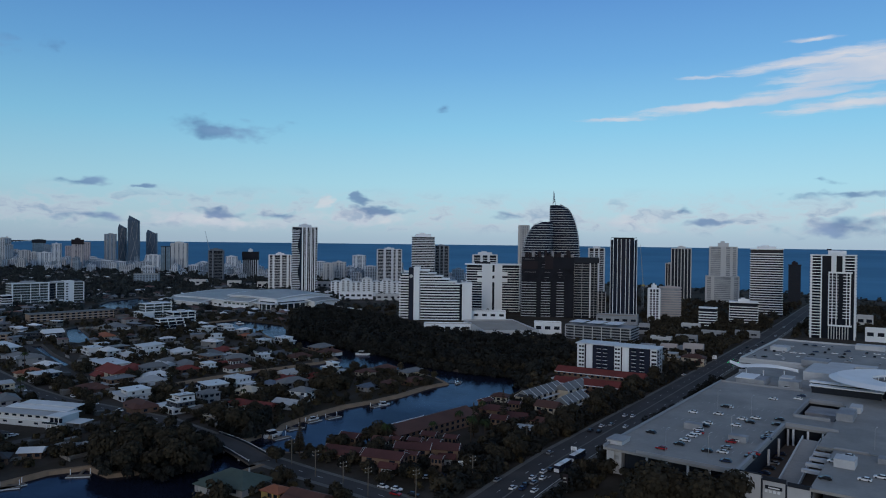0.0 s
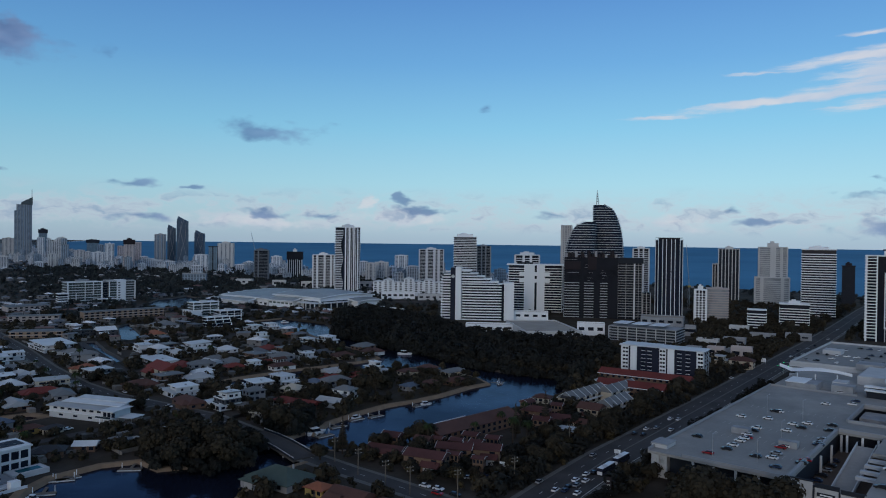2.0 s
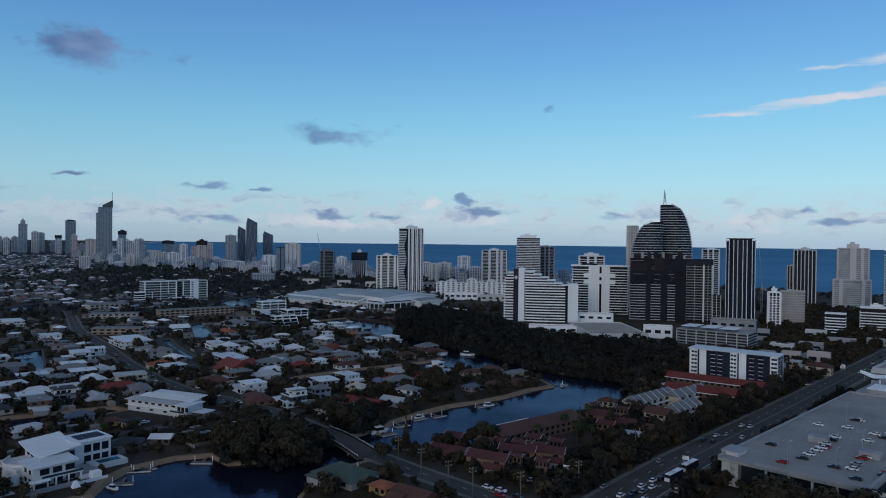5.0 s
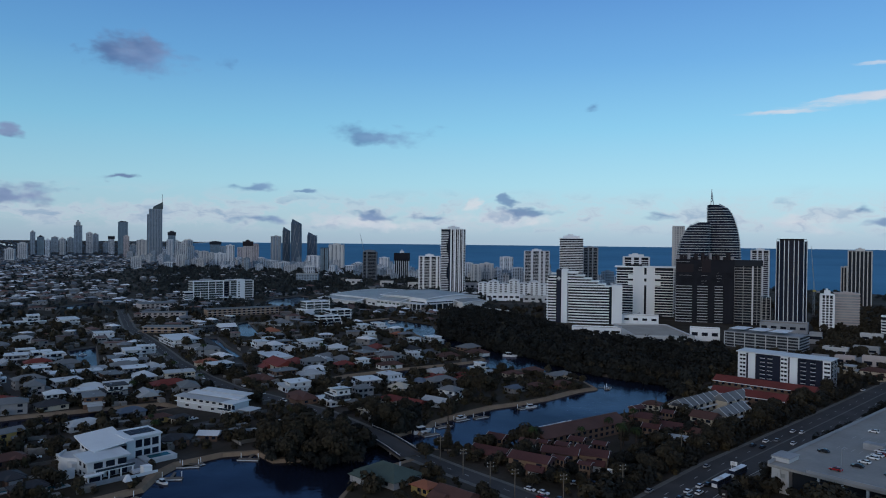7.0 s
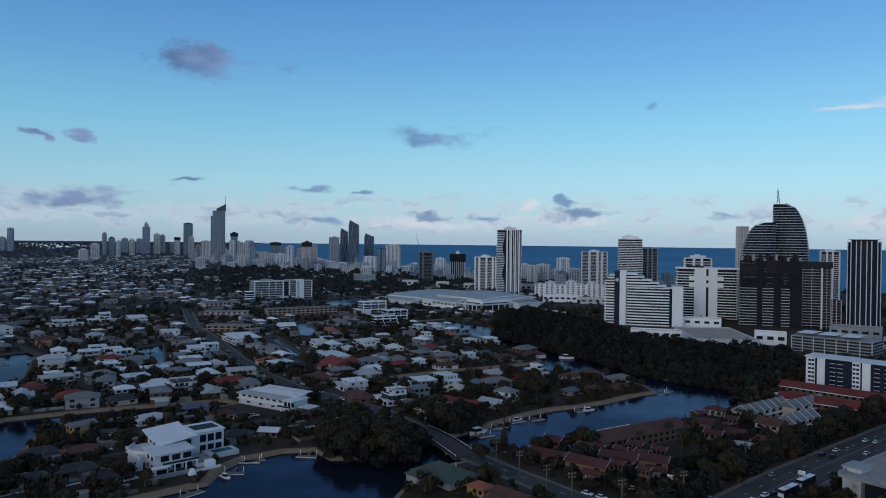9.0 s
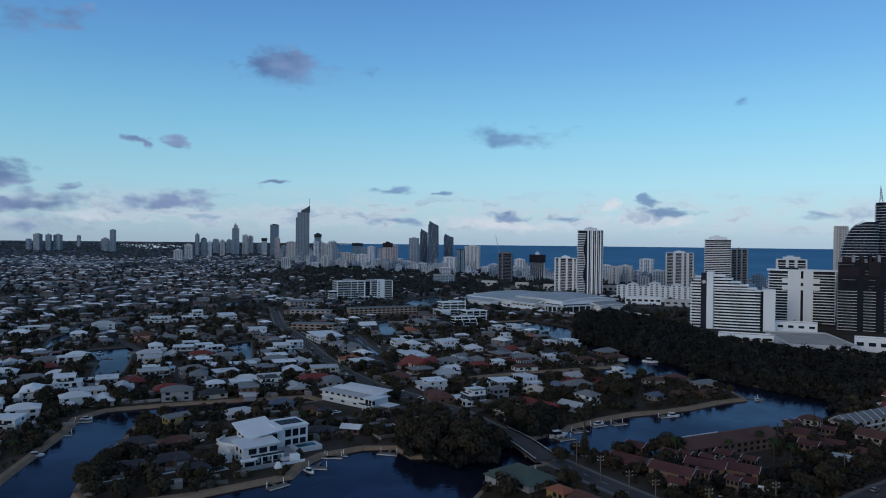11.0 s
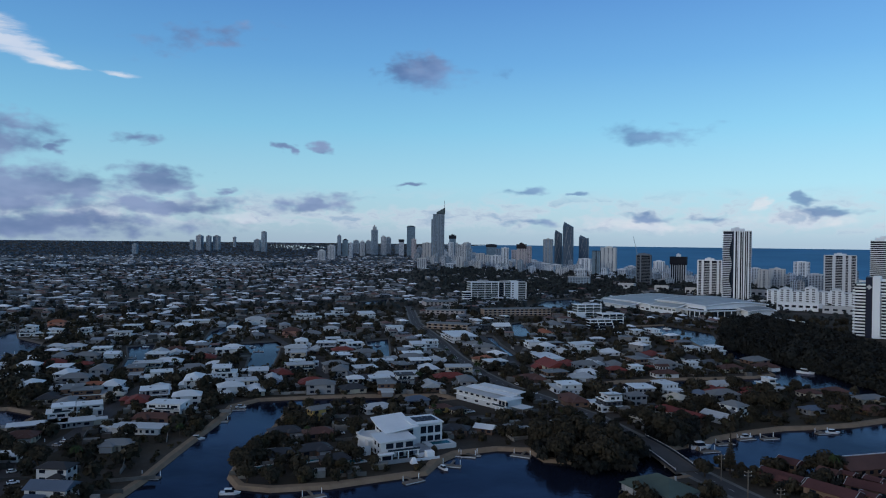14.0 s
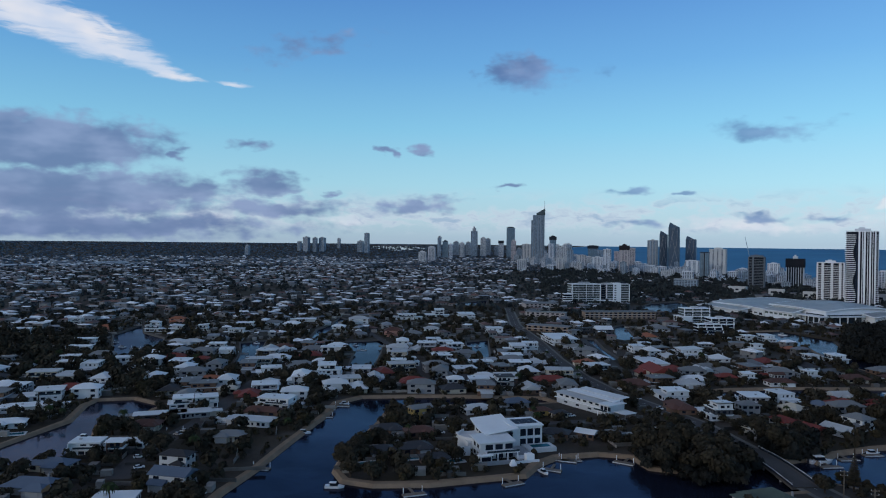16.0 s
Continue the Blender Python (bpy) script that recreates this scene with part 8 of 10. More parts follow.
# painted bay lines on the near deck
for row, (u0, v0, v1) in enumerate(((12, -50, -30), (30, -50, -8), (52, -46, -8), (74, -46, -8), (96, -46, -8))):
    v = v0
    while v < v1:
        block("bay_line", PAINT, shop, u0, u0 + 5.0, v, v + 0.14, DZ + 0.004, DZ + 0.012)
        v += 2.9

# ---- trees ----
def leafy(name, rgb, var=0.7):
    m = bpy.data.materials.new(name)
    m.use_nodes = True
    N = Nodes(m.node_tree)
    geo = N.add("ShaderNodeNewGeometry")
    at = N.add("ShaderNodeTexCoord").outputs["Object"]
    v = N.math("MULTIPLY_ADD", geo.outputs["Random Per Island"], var, 1 - var / 2)
    v = N.math("MULTIPLY", v, N.smooth(N.noise(at, 0.04, 2.0), 0.3, 0.7, 0.65, 1.35))
    shade = N.add("ShaderNodeCombineXYZ", {0: v, 1: v, 2: v}).outputs[0]
    colour = N.mix(1.0, N.mix(geo.outputs["Random Per Island"], (*rgb, 1), (rgb[0] * 1.2, rgb[1] * 1.08, rgb[2] * 0.95, 1)), shade, "MULTIPLY")
    b = N.add("ShaderNodeBsdfPrincipled", {"Base Color": colour, "Roughness": 0.85, "Specular IOR Level": 0.15})
    N.add("ShaderNodeOutputMaterial", {0: b.outputs[0]})
    return m


LEAF = leafy("broad_leaves", (0.032, 0.029, 0.021))
LEAF2 = leafy("olive_leaves", (0.04, 0.034, 0.019))
PALMLEAF = leafy("palm_fronds", (0.025, 0.04, 0.015))
BARK = surf("bark", (0.06, 0.045, 0.035), 0.95, 0.4, 1.0, 0.4, spec=0.1)
# far foliage is coloured pale blue to imitate haze
HAZYLEAF = leafy("hazy_far_foliage", (0.09, 0.128, 0.18), 0.3)
# suburb foliage has a weaker haze tint mixed into its green
MIDLEAF = leafy("hazy_suburb_foliage", (0.033, 0.041, 0.045), 0.6)
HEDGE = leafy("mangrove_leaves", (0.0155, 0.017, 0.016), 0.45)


def crown_arrays(rng, radius, tall, lobes, leaves, leaf, base=0.35):
    """Leaf clumps as loose quads over several lobes. Returns points and quads."""
    pts, quads = [], []
    centres = [(rng.uniform(-0.5, 0.5) * radius, rng.uniform(-0.5, 0.5) * radius, tall * rng.uniform(base + 0.1, 0.8), radius * rng.uniform(0.42, 0.68)) for _ in range(lobes)]
    for _ in range(leaves):
        cx, cy, cz, r = rng.choice(centres)
        a, u = rng.uniform(0, math.tau), rng.uniform(-0.55, 1.0)
        s = math.sqrt(1 - u * u)
        k = r * rng.uniform(0.7, 1.08)
        c = Vector((cx + k * s * math.cos(a), cy + k * s * math.sin(a), cz + k * u * 0.85))
        nrm = Vector((s * math.cos(a), s * math.sin(a), u + 0.35)) + Vector((rng.uniform(-0.6, 0.6), rng.uniform(-0.6, 0.6), rng.uniform(-0.6, 0.6)))
        nrm.normalize()
        side = nrm.orthogonal().normalized()
        up = nrm.cross(side)
        sz = leaf * rng.uniform(0.6, 1.3)
        n = len(pts)
        for p, q in ((-1, -0.6), (0.7, -1), (1, 0.7), (-0.6, 1)):
            pts.append(c + side * p * sz + up * q * sz + nrm * rng.uniform(-0.25, 0.25) * sz)
        quads.append((n, n + 1, n + 2, n + 3))
    return pts, quads


def mesh_from(name, pts, faces, material):
    me = bpy.data.meshes.new(name)
    me.from_pydata([tuple(p) for p in pts], [], faces)
    me.materials.append(material)
    return me


def trunk_bm(tall, r, rng, limbs=3):
    bm = bmesh.new()
    last = Vector((0, 0, -0.3))
    for i in range(3):
        nxt = Vector((rng.uniform(-0.25, 0.25), rng.uniform(-0.25, 0.25), tall * (i + 1) / 3))
        rod(bm, last, nxt, r * (1 - 0.25 * i), 7)
        last = nxt
    for i in range(limbs):
        a = i * math.tau / limbs + rng.uniform(-0.4, 0.4)
        rod(bm, (0, 0, tall * 0.7), (math.cos(a) * tall * 0.45, math.sin(a) * tall * 0.45, tall * 1.35), r * 0.4, 5)
    return bm


def broad_tree(seed, radius, tall, leaves, leaf, mat, label):
    rng = random.Random(seed)
    e = thing("tree", 0, -50, 0, label, "tree", "garden trees", z=0)
    part("trunk", trunk_bm(tall * 0.42, 0.09 * radius, rng), BARK, e)
    pts, quads = crown_arrays(rng, radius, tall, 7, leaves, leaf)
    ob = new("crown", mesh_from("crown", pts, quads, mat))
    ob.parent = e
    return e


def palm_tree(seed, tall):
    rng = random.Random(seed)
    e = thing("palm_tree", 0, -60, 0, "slender palm with a drooping dark green crown", "palm", "palms", z=0)
    bm = bmesh.new()
    lean = rng.uniform(-0.6, 0.6)
    for i in range(4):
        rod(bm, (lean * (i / 4) ** 2, 0, tall * i / 4 - (0.3 if i == 0 else 0)), (lean * ((i + 1) / 4) ** 2, 0, tall * (i + 1) / 4), 0.22 - 0.02 * i, 7)
    part("trunk", bm, BARK, e)
    pts, faces = [], []
    for i in range(18):
        a = i * math.tau / 18 + rng.uniform(-0.15, 0.15)
        rise, reach = rng.uniform(0.2, 1.3), rng.uniform(2.4, 3.2)
        d, s = Vector((math.cos(a), math.sin(a), 0)), Vector((-math.sin(a), math.cos(a), 0))
        rows = []
        for k in range(6):
            t = k / 5
            c = Vector((lean, 0, tall)) + d * reach * t + Vector((0, 0, rise * math.sin(t * 2.2) - 2.4 * t * t * t))
            half = 0.45 * math.sin(math.pi * min(0.97, t * 0.85 + 0.12))
            rows.append(len(pts))
            pts.extend((c + s * half - Vector((0, 0, 0.25 * half)), c, c - s * half - Vector((0, 0, 0.25 * half))))
        for p, q in zip(rows, rows[1:]):
            faces.extend(((p, p + 1, q + 1, q), (p + 1, p + 2, q + 2, q + 1)))
    ob = new("crown", mesh_from("crown", pts, faces, PALMLEAF))
    ob.parent = e
    return e


def pine_tree(seed, tall):
    rng = random.Random(seed)
    e = thing("pine_tree", 0, -70, 0, "tall dark pine with whorled tiers", "pine", "pines", z=0)
    bm = bmesh.new()
    rod(bm, (0, 0, -0.3), (0, 0, tall), 0.28, 7)
    part("trunk", bm, BARK, e)
    pts, faces = [], []
    for tier in range(15):
        z = tall * (0.16 + 0.83 * tier / 15)
        reach = (1 - tier / 15.5) * tall * 0.2 * rng.uniform(0.85, 1.1)
        for i in range(9):
            a = i * math.tau / 9 + tier
            d, s = Vector((math.cos(a), math.sin(a), 0)), Vector((-math.sin(a), math.cos(a), 0))
            n = len(pts)
            w = 0.16 * reach + 0.25
            pts.extend((Vector((0, 0, z)) + s * 0.1, Vector((0, 0, z - 0.1 * reach)) + d * reach * 0.6 + s * w, Vector((0, 0, z + 0.12 * reach)) + d * reach, Vector((0, 0, z - 0.1 * reach)) + d * reach * 0.6 - s * w, Vector((0, 0, z + 0.35)) + d * reach * 0.5))
            faces.extend(((n, n + 1, n + 4), (n + 1, n + 2, n + 4), (n + 2, n + 3, n + 4), (n + 3, n, n + 4)))
    ob = new("crown", mesh_from("crown", pts, faces, LEAF))
    ob.parent = e
    return e


KINDS = [broad_tree(1, 4.2, 8.0, 800, 0.42, LEAF, "dense dark green garden tree"), broad_tree(2, 3.2, 6.0, 620, 0.36, LEAF, "small round dark green garden tree"),
         broad_tree(3, 5.2, 10.0, 1000, 0.48, LEAF, "tall spreading dark green tree"), broad_tree(4, 3.6, 6.5, 640, 0.38, LEAF2, "olive green garden tree with an open crown"),
         broad_tree(5, 2.2, 4.0, 420, 0.28, LEAF2, "low bushy olive green shrub tree")]
PALMS = [palm_tree(11, 8.5), palm_tree(12, 11.0), palm_tree(13, 6.5)]
PINES = [pine_tree(21, 17.0), pine_tree(22, 21.0)]


def plant_tree(proto, x, y, scale=1.0, turn=0.0):
    t = copy_thing(proto, pose(x, y, lift(x, y), 0, 0, turn))
    t.scale = (scale, scale, scale)
    return t


# single trees that stand out
for x, y, k, s in ((-24.9, 319, 1, 1.0), (-3.7, 329, 1, 0.9), (14, 325.7, 1, 1.2), (22.1, 372.3, 1, 0.9), (-199.1, 250.5, 2, 1.1), (9.2, 355.9, 0, 1.0),
                   (-398.2, 136.5, 2, 1.0), (-389.8, 139.6, 0, 0.7), (-251.6, 106, 2, 1.2), (21.1, 335.3, 0, 1.1)):
    plant_tree(PALMS[k], x, y, s, x * 7)
for x, y, k, s in ((-61.9, 307.8, 0, 1.0), (31.6, 356.6, 1, 0.95), (15.9, 340.6, 0, 1.0), (-407.5, 134.2, 0, 0.75), (349.1, 835, 1, 1.0), (376.7, 821.8, 1, 0.9), (365.7, 783.9, 0, 1.0),
                   (-555.7, 760.6, 1, 0.9), (-544, 855.7, 1, 0.8), (-194.3, 731.6, 0, 0.8), (-6.6, 684, 0, 0.6)):
    plant_tree(PINES[k], x, y, s, x * 3)
for x, y, k, s in ((-127.7, 302.1, 2, 1.5), (-135, 296.7, 2, 1.4), (-116.1, 300.3, 2, 1.3), (-141.8, 293.5, 2, 1.2), (-109.6, 305.9, 2, 1.3), (-116, 285.3, 0, 1.4), (-125.1, 282.5, 2, 1.2), (-105.2, 284.1, 2, 1.3), (-102.5, 303.1, 0, 1.4), (-138.7, 315.9, 0, 1.3),
                   (-98.6, 340, 2, 1.3), (-108.8, 350.5, 2, 1.2), (-94.6, 345.3, 0, 1.3), (-95.3, 363.7, 0, 1.2), (-45.6, 314.7, 0, 1.2), (-48.4, 316.3, 3, 1.1), (-33.9, 324.2, 0, 1.3), (-27.5, 325.8, 2, 1.1), (-67, 313.9, 3, 0.8), (-69.5, 298, 0, 1.0),
                   (-66.1, 430, 2, 1.3), (-76.3, 429.3, 2, 1.2), (-61.5, 446.8, 0, 1.3), (-74.5, 460, 2, 1.2), (-94.7, 477.7, 2, 1.1), (-154.4, 545.6, 2, 1.2), (-153.5, 566.6, 2, 1.1),
                   (-224.7, 191.1, 0, 1.3), (-232.6, 201.9, 0, 1.2), (-240.6, 213.9, 3, 1.2), (-215.2, 185.4, 1, 1.3), (-206.2, 189.4, 0, 1.0), (-342.4, 145.5, 0, 1.5), (-339.9, 151.2, 0, 1.3), (-338.7, 138.7, 3, 1.2), (-332, 151.7, 1, 1.2), (-305.9, 146.1, 2, 1.0), (-298.5, 147.7, 0, 1.2),
                   (-307.1, 93.5, 0, 1.1), (-315.5, 106.5, 0, 1.0), (-238.9, 121.5, 0, 1.2), (-234.9, 124.7, 0, 1.2)):
    plant_tree(KINDS[k], x, y, s, x * 5)


# the tall trees before the shopping centre and beside the highway
rng = random.Random(8)
for i in range(15):
    a, b = Vector((67.8, 252)), Vector((103.2, 245.2))
    p = a + (b - a) * (i + rng.random()) / 15 + Vector((rng.uniform(-4, 4), rng.uniform(-5, 5)))
    plant_tree(KINDS[rng.choice((0, 2, 2))], p.x, p.y, rng.uniform(1.25, 1.6), rng.uniform(0, 360))
for i in range(46):
    a, b = Vector((16, 279.5)), Vector((156, 491.9))
    p = a + (b - a) * (i + rng.random()) / 46 + Vector((rng.uniform(-9, 1), rng.uniform(-2, 8)))
    plant_tree(KINDS[rng.choice((0, 1, 2, 3))], p.x, p.y, rng.uniform(0.7, 1.1), rng.uniform(0, 360))


# ---- what fills the land ----
def blocked(x, y, r, list_of):
    return any((x - a) ** 2 + (y - b) ** 2 < (r + c) ** 2 for a, b, c in list_of)


def near_line(x, y, line, gap):
    p = Vector((x, y))
    for a, b in zip(line, line[1:]):
        a, b = Vector(a[:2]), Vector(b[:2])
        d = b - a
        t = max(0.0, min(1.0, (p - a).dot(d) / d.length_squared))
        if (a + d * t - p).length < gap:
            return True
    return False


def water_gap(x, y, gap):
    return in_water((x, y)) or any(near_line(x, y, c + c[:1], gap) for c in canals_at(x, y))


WOOD = [(-128, 644.4), (-155.1, 721.5), (-181.3, 859.1), (-171.8, 959.7), (-100.9, 880.2), (-53.8, 812.2), (-21.9, 733.7), (10.1, 693.9), (64.1, 675), (108.7, 649), (113.6, 597.3), (96.7, 549.6), (67.3, 495.4), (55.1, 452.7), (61.2, 511.3), (20.7, 529.6),
        (-9.6, 552.9), (-43.6, 591.4), (-92.7, 633.3), (-131.1, 673.4)]
FRINGE = [(-148.6, 704.5), (-92.7, 633.3), (-43.2, 585.4), (-9.3, 536.9), (20.1, 513.6), (58.7, 496.5), (52.2, 453)]
GROVES = [[(-794.5, 207), (-733.8, 270.2), (-553.9, 230.8), (-517.6, 188.9), (-551.6, 143.8)], [(-557.9, 226.1), (-535.1, 271.4), (-452.5, 241.7), (-422.4, 210.6), (-450.4, 187.7)],
          [(-378.6, 407.2), (-340.5, 438.2), (-294.8, 398.9), (-331.4, 362.3)]]
STRIPS = [[(57.1, 282.3), (78.4, 319.5), (73.6, 293.9), (60.9, 273.3)], [(106, 371), (166, 455.7), (172, 449), (111, 362.1)]]
SHOP_AREA = [(70, 288.6), (177.5, 460), (325.5, 712.1), (900, 900), (900, 100), (140, 200), (100, 250)]
def in_grove(x, y):
    return any(inside((x, y), g) for g in GROVES)


HOTEL_AREA = [(-52.6, 795.3), (119.2, 649.1), (188.9, 655.3), (313.5, 1090.9), (-69.2, 1040.7)]
POINT = [(-289, 278), (-226.4, 339.4), (-171, 275.2), (-168.1, 240), (-209.2, 186.1), (-235.8, 196.6)]
HOMES = [(-287.2, 71.6), (-1086.7, 134.2), (-4700, 300), (-4700, 1500), (-3300, 3300), (-2713.1, 2642.1), (-1381.9, 1863.6), (-920.5, 1434), (-529.4, 847.2), (-293.5, 680.4), (-97.9, 549.3), (-80.4, 322.1), (-113.1, 312.1), (-175, 201.6), (-229.2, 127)]


def open_land(x, y, gap):
    if near_line(x, y, HIGHWAY, 12.5 + gap) or near_line(x, y, BRIDGE_ROAD, 7.5 + gap):
        return False
    if inside((x, y), SHOP_AREA) or inside((x, y), SEA_AREA):
        return False
    return not water_gap(x, y, 2.0 + gap)


def polar(rng, r0, r1, a0=-33.0, a1=76.0):
    r = math.sqrt(rng.uniform(r0 * r0, r1 * r1))
    a = radians(rng.uniform(a0, a1))
    return -r * math.sin(a), r * math.cos(a)


# side streets of the suburb
STREETS = [[(-279.4, 119.9), (-307.8, 144.5), (-334, 183.2), (-378.8, 235.5), (-414.1, 274.9)],
           [(-772.2, 641.7), (-537.5, 488), (-385.1, 401), (-305, 330.9)],
           [(-236.9, 272.4), (-238.2, 292.2), (-206.4, 309.5), (-188, 336), (-168.2, 355.2)],
           [(-361.3, 610), (-244.6, 473.6), (-224, 510), (-199.5, 558.4), (-155.3, 561.9)],
           [(-815.6, 427.8), (-769.8, 477.8), (-731.1, 569.9), (-545.7, 586.3)],
           [(-482.4, 156.2), (-517.7, 200.1), (-486.9, 247), (-428.3, 275.1)]]
for line in STREETS:
    ribbon("road", line, 10.0 if line is STREETS[0] else 6.5, 0.1, 0.2, ASPHALT, "narrow suburban street of dark asphalt", "road")

rng = random.Random(77)
FILL = []
styles = [("white", "hip"), ("white", "hip"), ("light", "hip"), ("light", "gable"), ("grey", "hip"), ("grey", "hip"), ("dark", "hip"), ("red", "hip"), ("grey", "flat"), ("white", "flat"), ("white", "flat"), ("light", "flat"), ("dark", "hip")]
protos = []
for i, (roof, kind) in enumerate(styles):
    wall = ("white", "cream", "white", "brick", "grey")[i % 5] if roof not in ("red", "brown") else "brick"
    protos.append(house(0 + i, -420, 15 + (i % 3) * 2, 10.5 + (i % 2) * 1.5, 0, 2 if kind == "flat" or i % 4 == 0 else 1, kind, roof, wall, group="suburban houses"))
count = tries = 0
while count < 112 and tries < 16000:
    tries += 1
    x, y = polar(rng, 410, 640, 5, 75)
    if not inside((x, y), HOMES) or inside((x, y), POINT) or (in_grove(x, y) and rng.random() < 0.75) or blocked(x, y, 6.8, TAKEN) or not open_land(x, y, 6) or any(near_line(x, y, s, 8) for s in STREETS):
        continue
    take(x, y, 7.5)
    copy_thing(rng.choice(protos), pose(x, y, 0, 0, 0, rng.choice((48, -42, 138, 228)) + rng.uniform(-9, 9)))
    count += 1
for p in protos:
    for o in (p, *p.children_recursive):
        bpy.data.objects.remove(o)


def scatter_houses(name, roof, seed, amount, r0, r1):
    """The suburb beyond, too far to pick houses apart: walls and hipped roofs joined by roof colour."""
    rng = random.Random(seed)
    pts, faces, mats = [], [], []
    done = tries = 0
    while done < amount and tries < amount * 30:
        tries += 1
        x, y = polar(rng, r0, r1, 8, 76)
        if inside((x, y), SEA_AREA) or inside((x, y), WOOD) or (in_grove(x, y) and rng.random() < 0.8) or blocked(x, y, 4.5, FILL[-250:]) or (math.hypot(x, y) < 1300 and (blocked(x, y, 8, TAKEN) or not open_land(x, y, 8))):
            continue
        if math.degrees(math.atan2(-x, y)) < 36 and math.hypot(x, y) > 1250 and rng.random() < 0.75:
            continue
        if noise.noise(Vector((x, y, 0)) * 0.004) < -0.28 + 0.2 * (math.hypot(x, y) > 3600):
            continue
        FILL.append((x, y, 4.5))
        done += 1
        a = radians(rng.choice((48, -42)) + rng.uniform(-25, 25))
        w, d, h = rng.uniform(4.2, 9.0), rng.uniform(3.2, 5.4), rng.choice((2.7, 3.0, 3.0, 5.4, 5.8))
        flat = rng.random() < 0.5
        z = lift(x, y)
        ca, sa = math.cos(a), math.sin(a)
        base = len(pts)
        over = 0.6
        for sx, sy, zz in ((-w, -d, 0), (w, -d, 0), (w, d, 0), (-w, d, 0), (-w, -d, h), (w, -d, h), (w, d, h), (-w, d, h)):
            pts.append((x + sx * ca - sy * sa, y + sx * sa + sy * ca, z + zz))
        top = 0.5 if flat else d * 0.45
        k = w - over if flat else w - d
        q = d - over if flat else 0.01
        for sx, sy, zz in ((-w - over, -d - over, h + 0.02), (w + over, -d - over, h + 0.02), (w + over, d + over, h + 0.02), (-w - over, d + over, h + 0.02), (-k, -q, h + top), (k, -q, h + top), (k, q, h + top), (-k, q, h + top)):
            pts.append((x + sx * ca - sy * sa, y + sx * sa + sy * ca, z + zz))
        for i in range(4):
            j = (i + 1) % 4
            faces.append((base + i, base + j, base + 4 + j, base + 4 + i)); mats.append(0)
            faces.append((base + 8 + i, base + 8 + j, base + 12 + j, base + 12 + i)); mats.append(1)
        if math.hypot(x, y) < 1300:     # small dark windows
            for sx, sy, ux, uy in ((0, -d - 0.05, 1, 0), (0, d + 0.05, 1, 0), (-w - 0.05, 0, 0, 1), (w + 0.05, 0, 0, 1)):
                for off in (-0.5, 0.05, 0.5):
                    if rng.random() < 0.75:
                        span = w if ux else d
                        k0, k1 = off * span - rng.uniform(0.5, 1.2), off * span + rng.uniform(0.5, 1.2)
                        n0 = len(pts)
                        zb = rng.choice((0.8, h - 2.2))
                        for kk, zz in ((k0, zb), (k1, zb), (k1, zb + 1.4), (k0, zb + 1.4)):
                            px, py = sx + ux * kk, sy + uy * kk
                            pts.append((x + px * ca - py * sa, y + px * sa + py * ca, z + zz))
                        faces.append((n0, n0 + 1, n0 + 2, n0 + 3)); mats.append(2)
        faces.append((base + 12, base + 13, base + 14, base + 15)); mats.append(1)
        faces.append((base + 11, base + 10, base + 9, base + 8)); mats.append(1)
    me = bpy.data.meshes.new(name)
    me.from_pydata(pts, [], faces)
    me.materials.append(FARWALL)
    me.materials.append(roof)
    me.materials.append(M["glass"])
    me.polygons.foreach_set("material_index", mats)
    tagged(new(name, me), f"distant suburb of small houses with {name.split('_')[1]} roofs", "houses", kind="stuff")


def island_paint(name, rgb, var):
    m = bpy.data.materials.new(name)
    m.use_nodes = True
    N = Nodes(m.node_tree)
    v = N.math("MULTIPLY_ADD", N.add("ShaderNodeNewGeometry").outputs["Random Per Island"], var, 1 - var / 2)
    v = N.math("MULTIPLY", v, N.smooth(N.noise(N.add("ShaderNodeTexCoord").outputs["Object"], 0.3, 3.0), 0.3, 0.7, 0.8, 1.15))
    shade = N.add("ShaderNodeCombineXYZ", {0: v, 1: v, 2: v}).outputs[0]
    b = N.add("ShaderNodeBsdfPrincipled", {"Base Color": N.mix(1.0, (*rgb, 1), shade, "MULTIPLY"), "Roughness": 0.7})
    N.add("ShaderNodeOutputMaterial", {0: b.outputs[0]})
    return m


# walls coloured well below the roofs, with their shade in the paint
FARWALL = island_paint("shaded_far_house_wall", (0.16, 0.155, 0.155), 1.4)
scatter_houses("far_white_houses", island_paint("far_white_roof", (0.7, 0.72, 0.75), 0.4), 5, 1900, 585, 3400)
scatter_houses("far_grey_houses", island_paint("far_grey_roof", (0.16, 0.175, 0.2), 1.2), 6, 1900, 585, 3300)
scatter_houses("far_brown_houses", island_paint("far_brown_roof", (0.12, 0.06, 0.05), 0.8), 8, 750, 585, 2600)


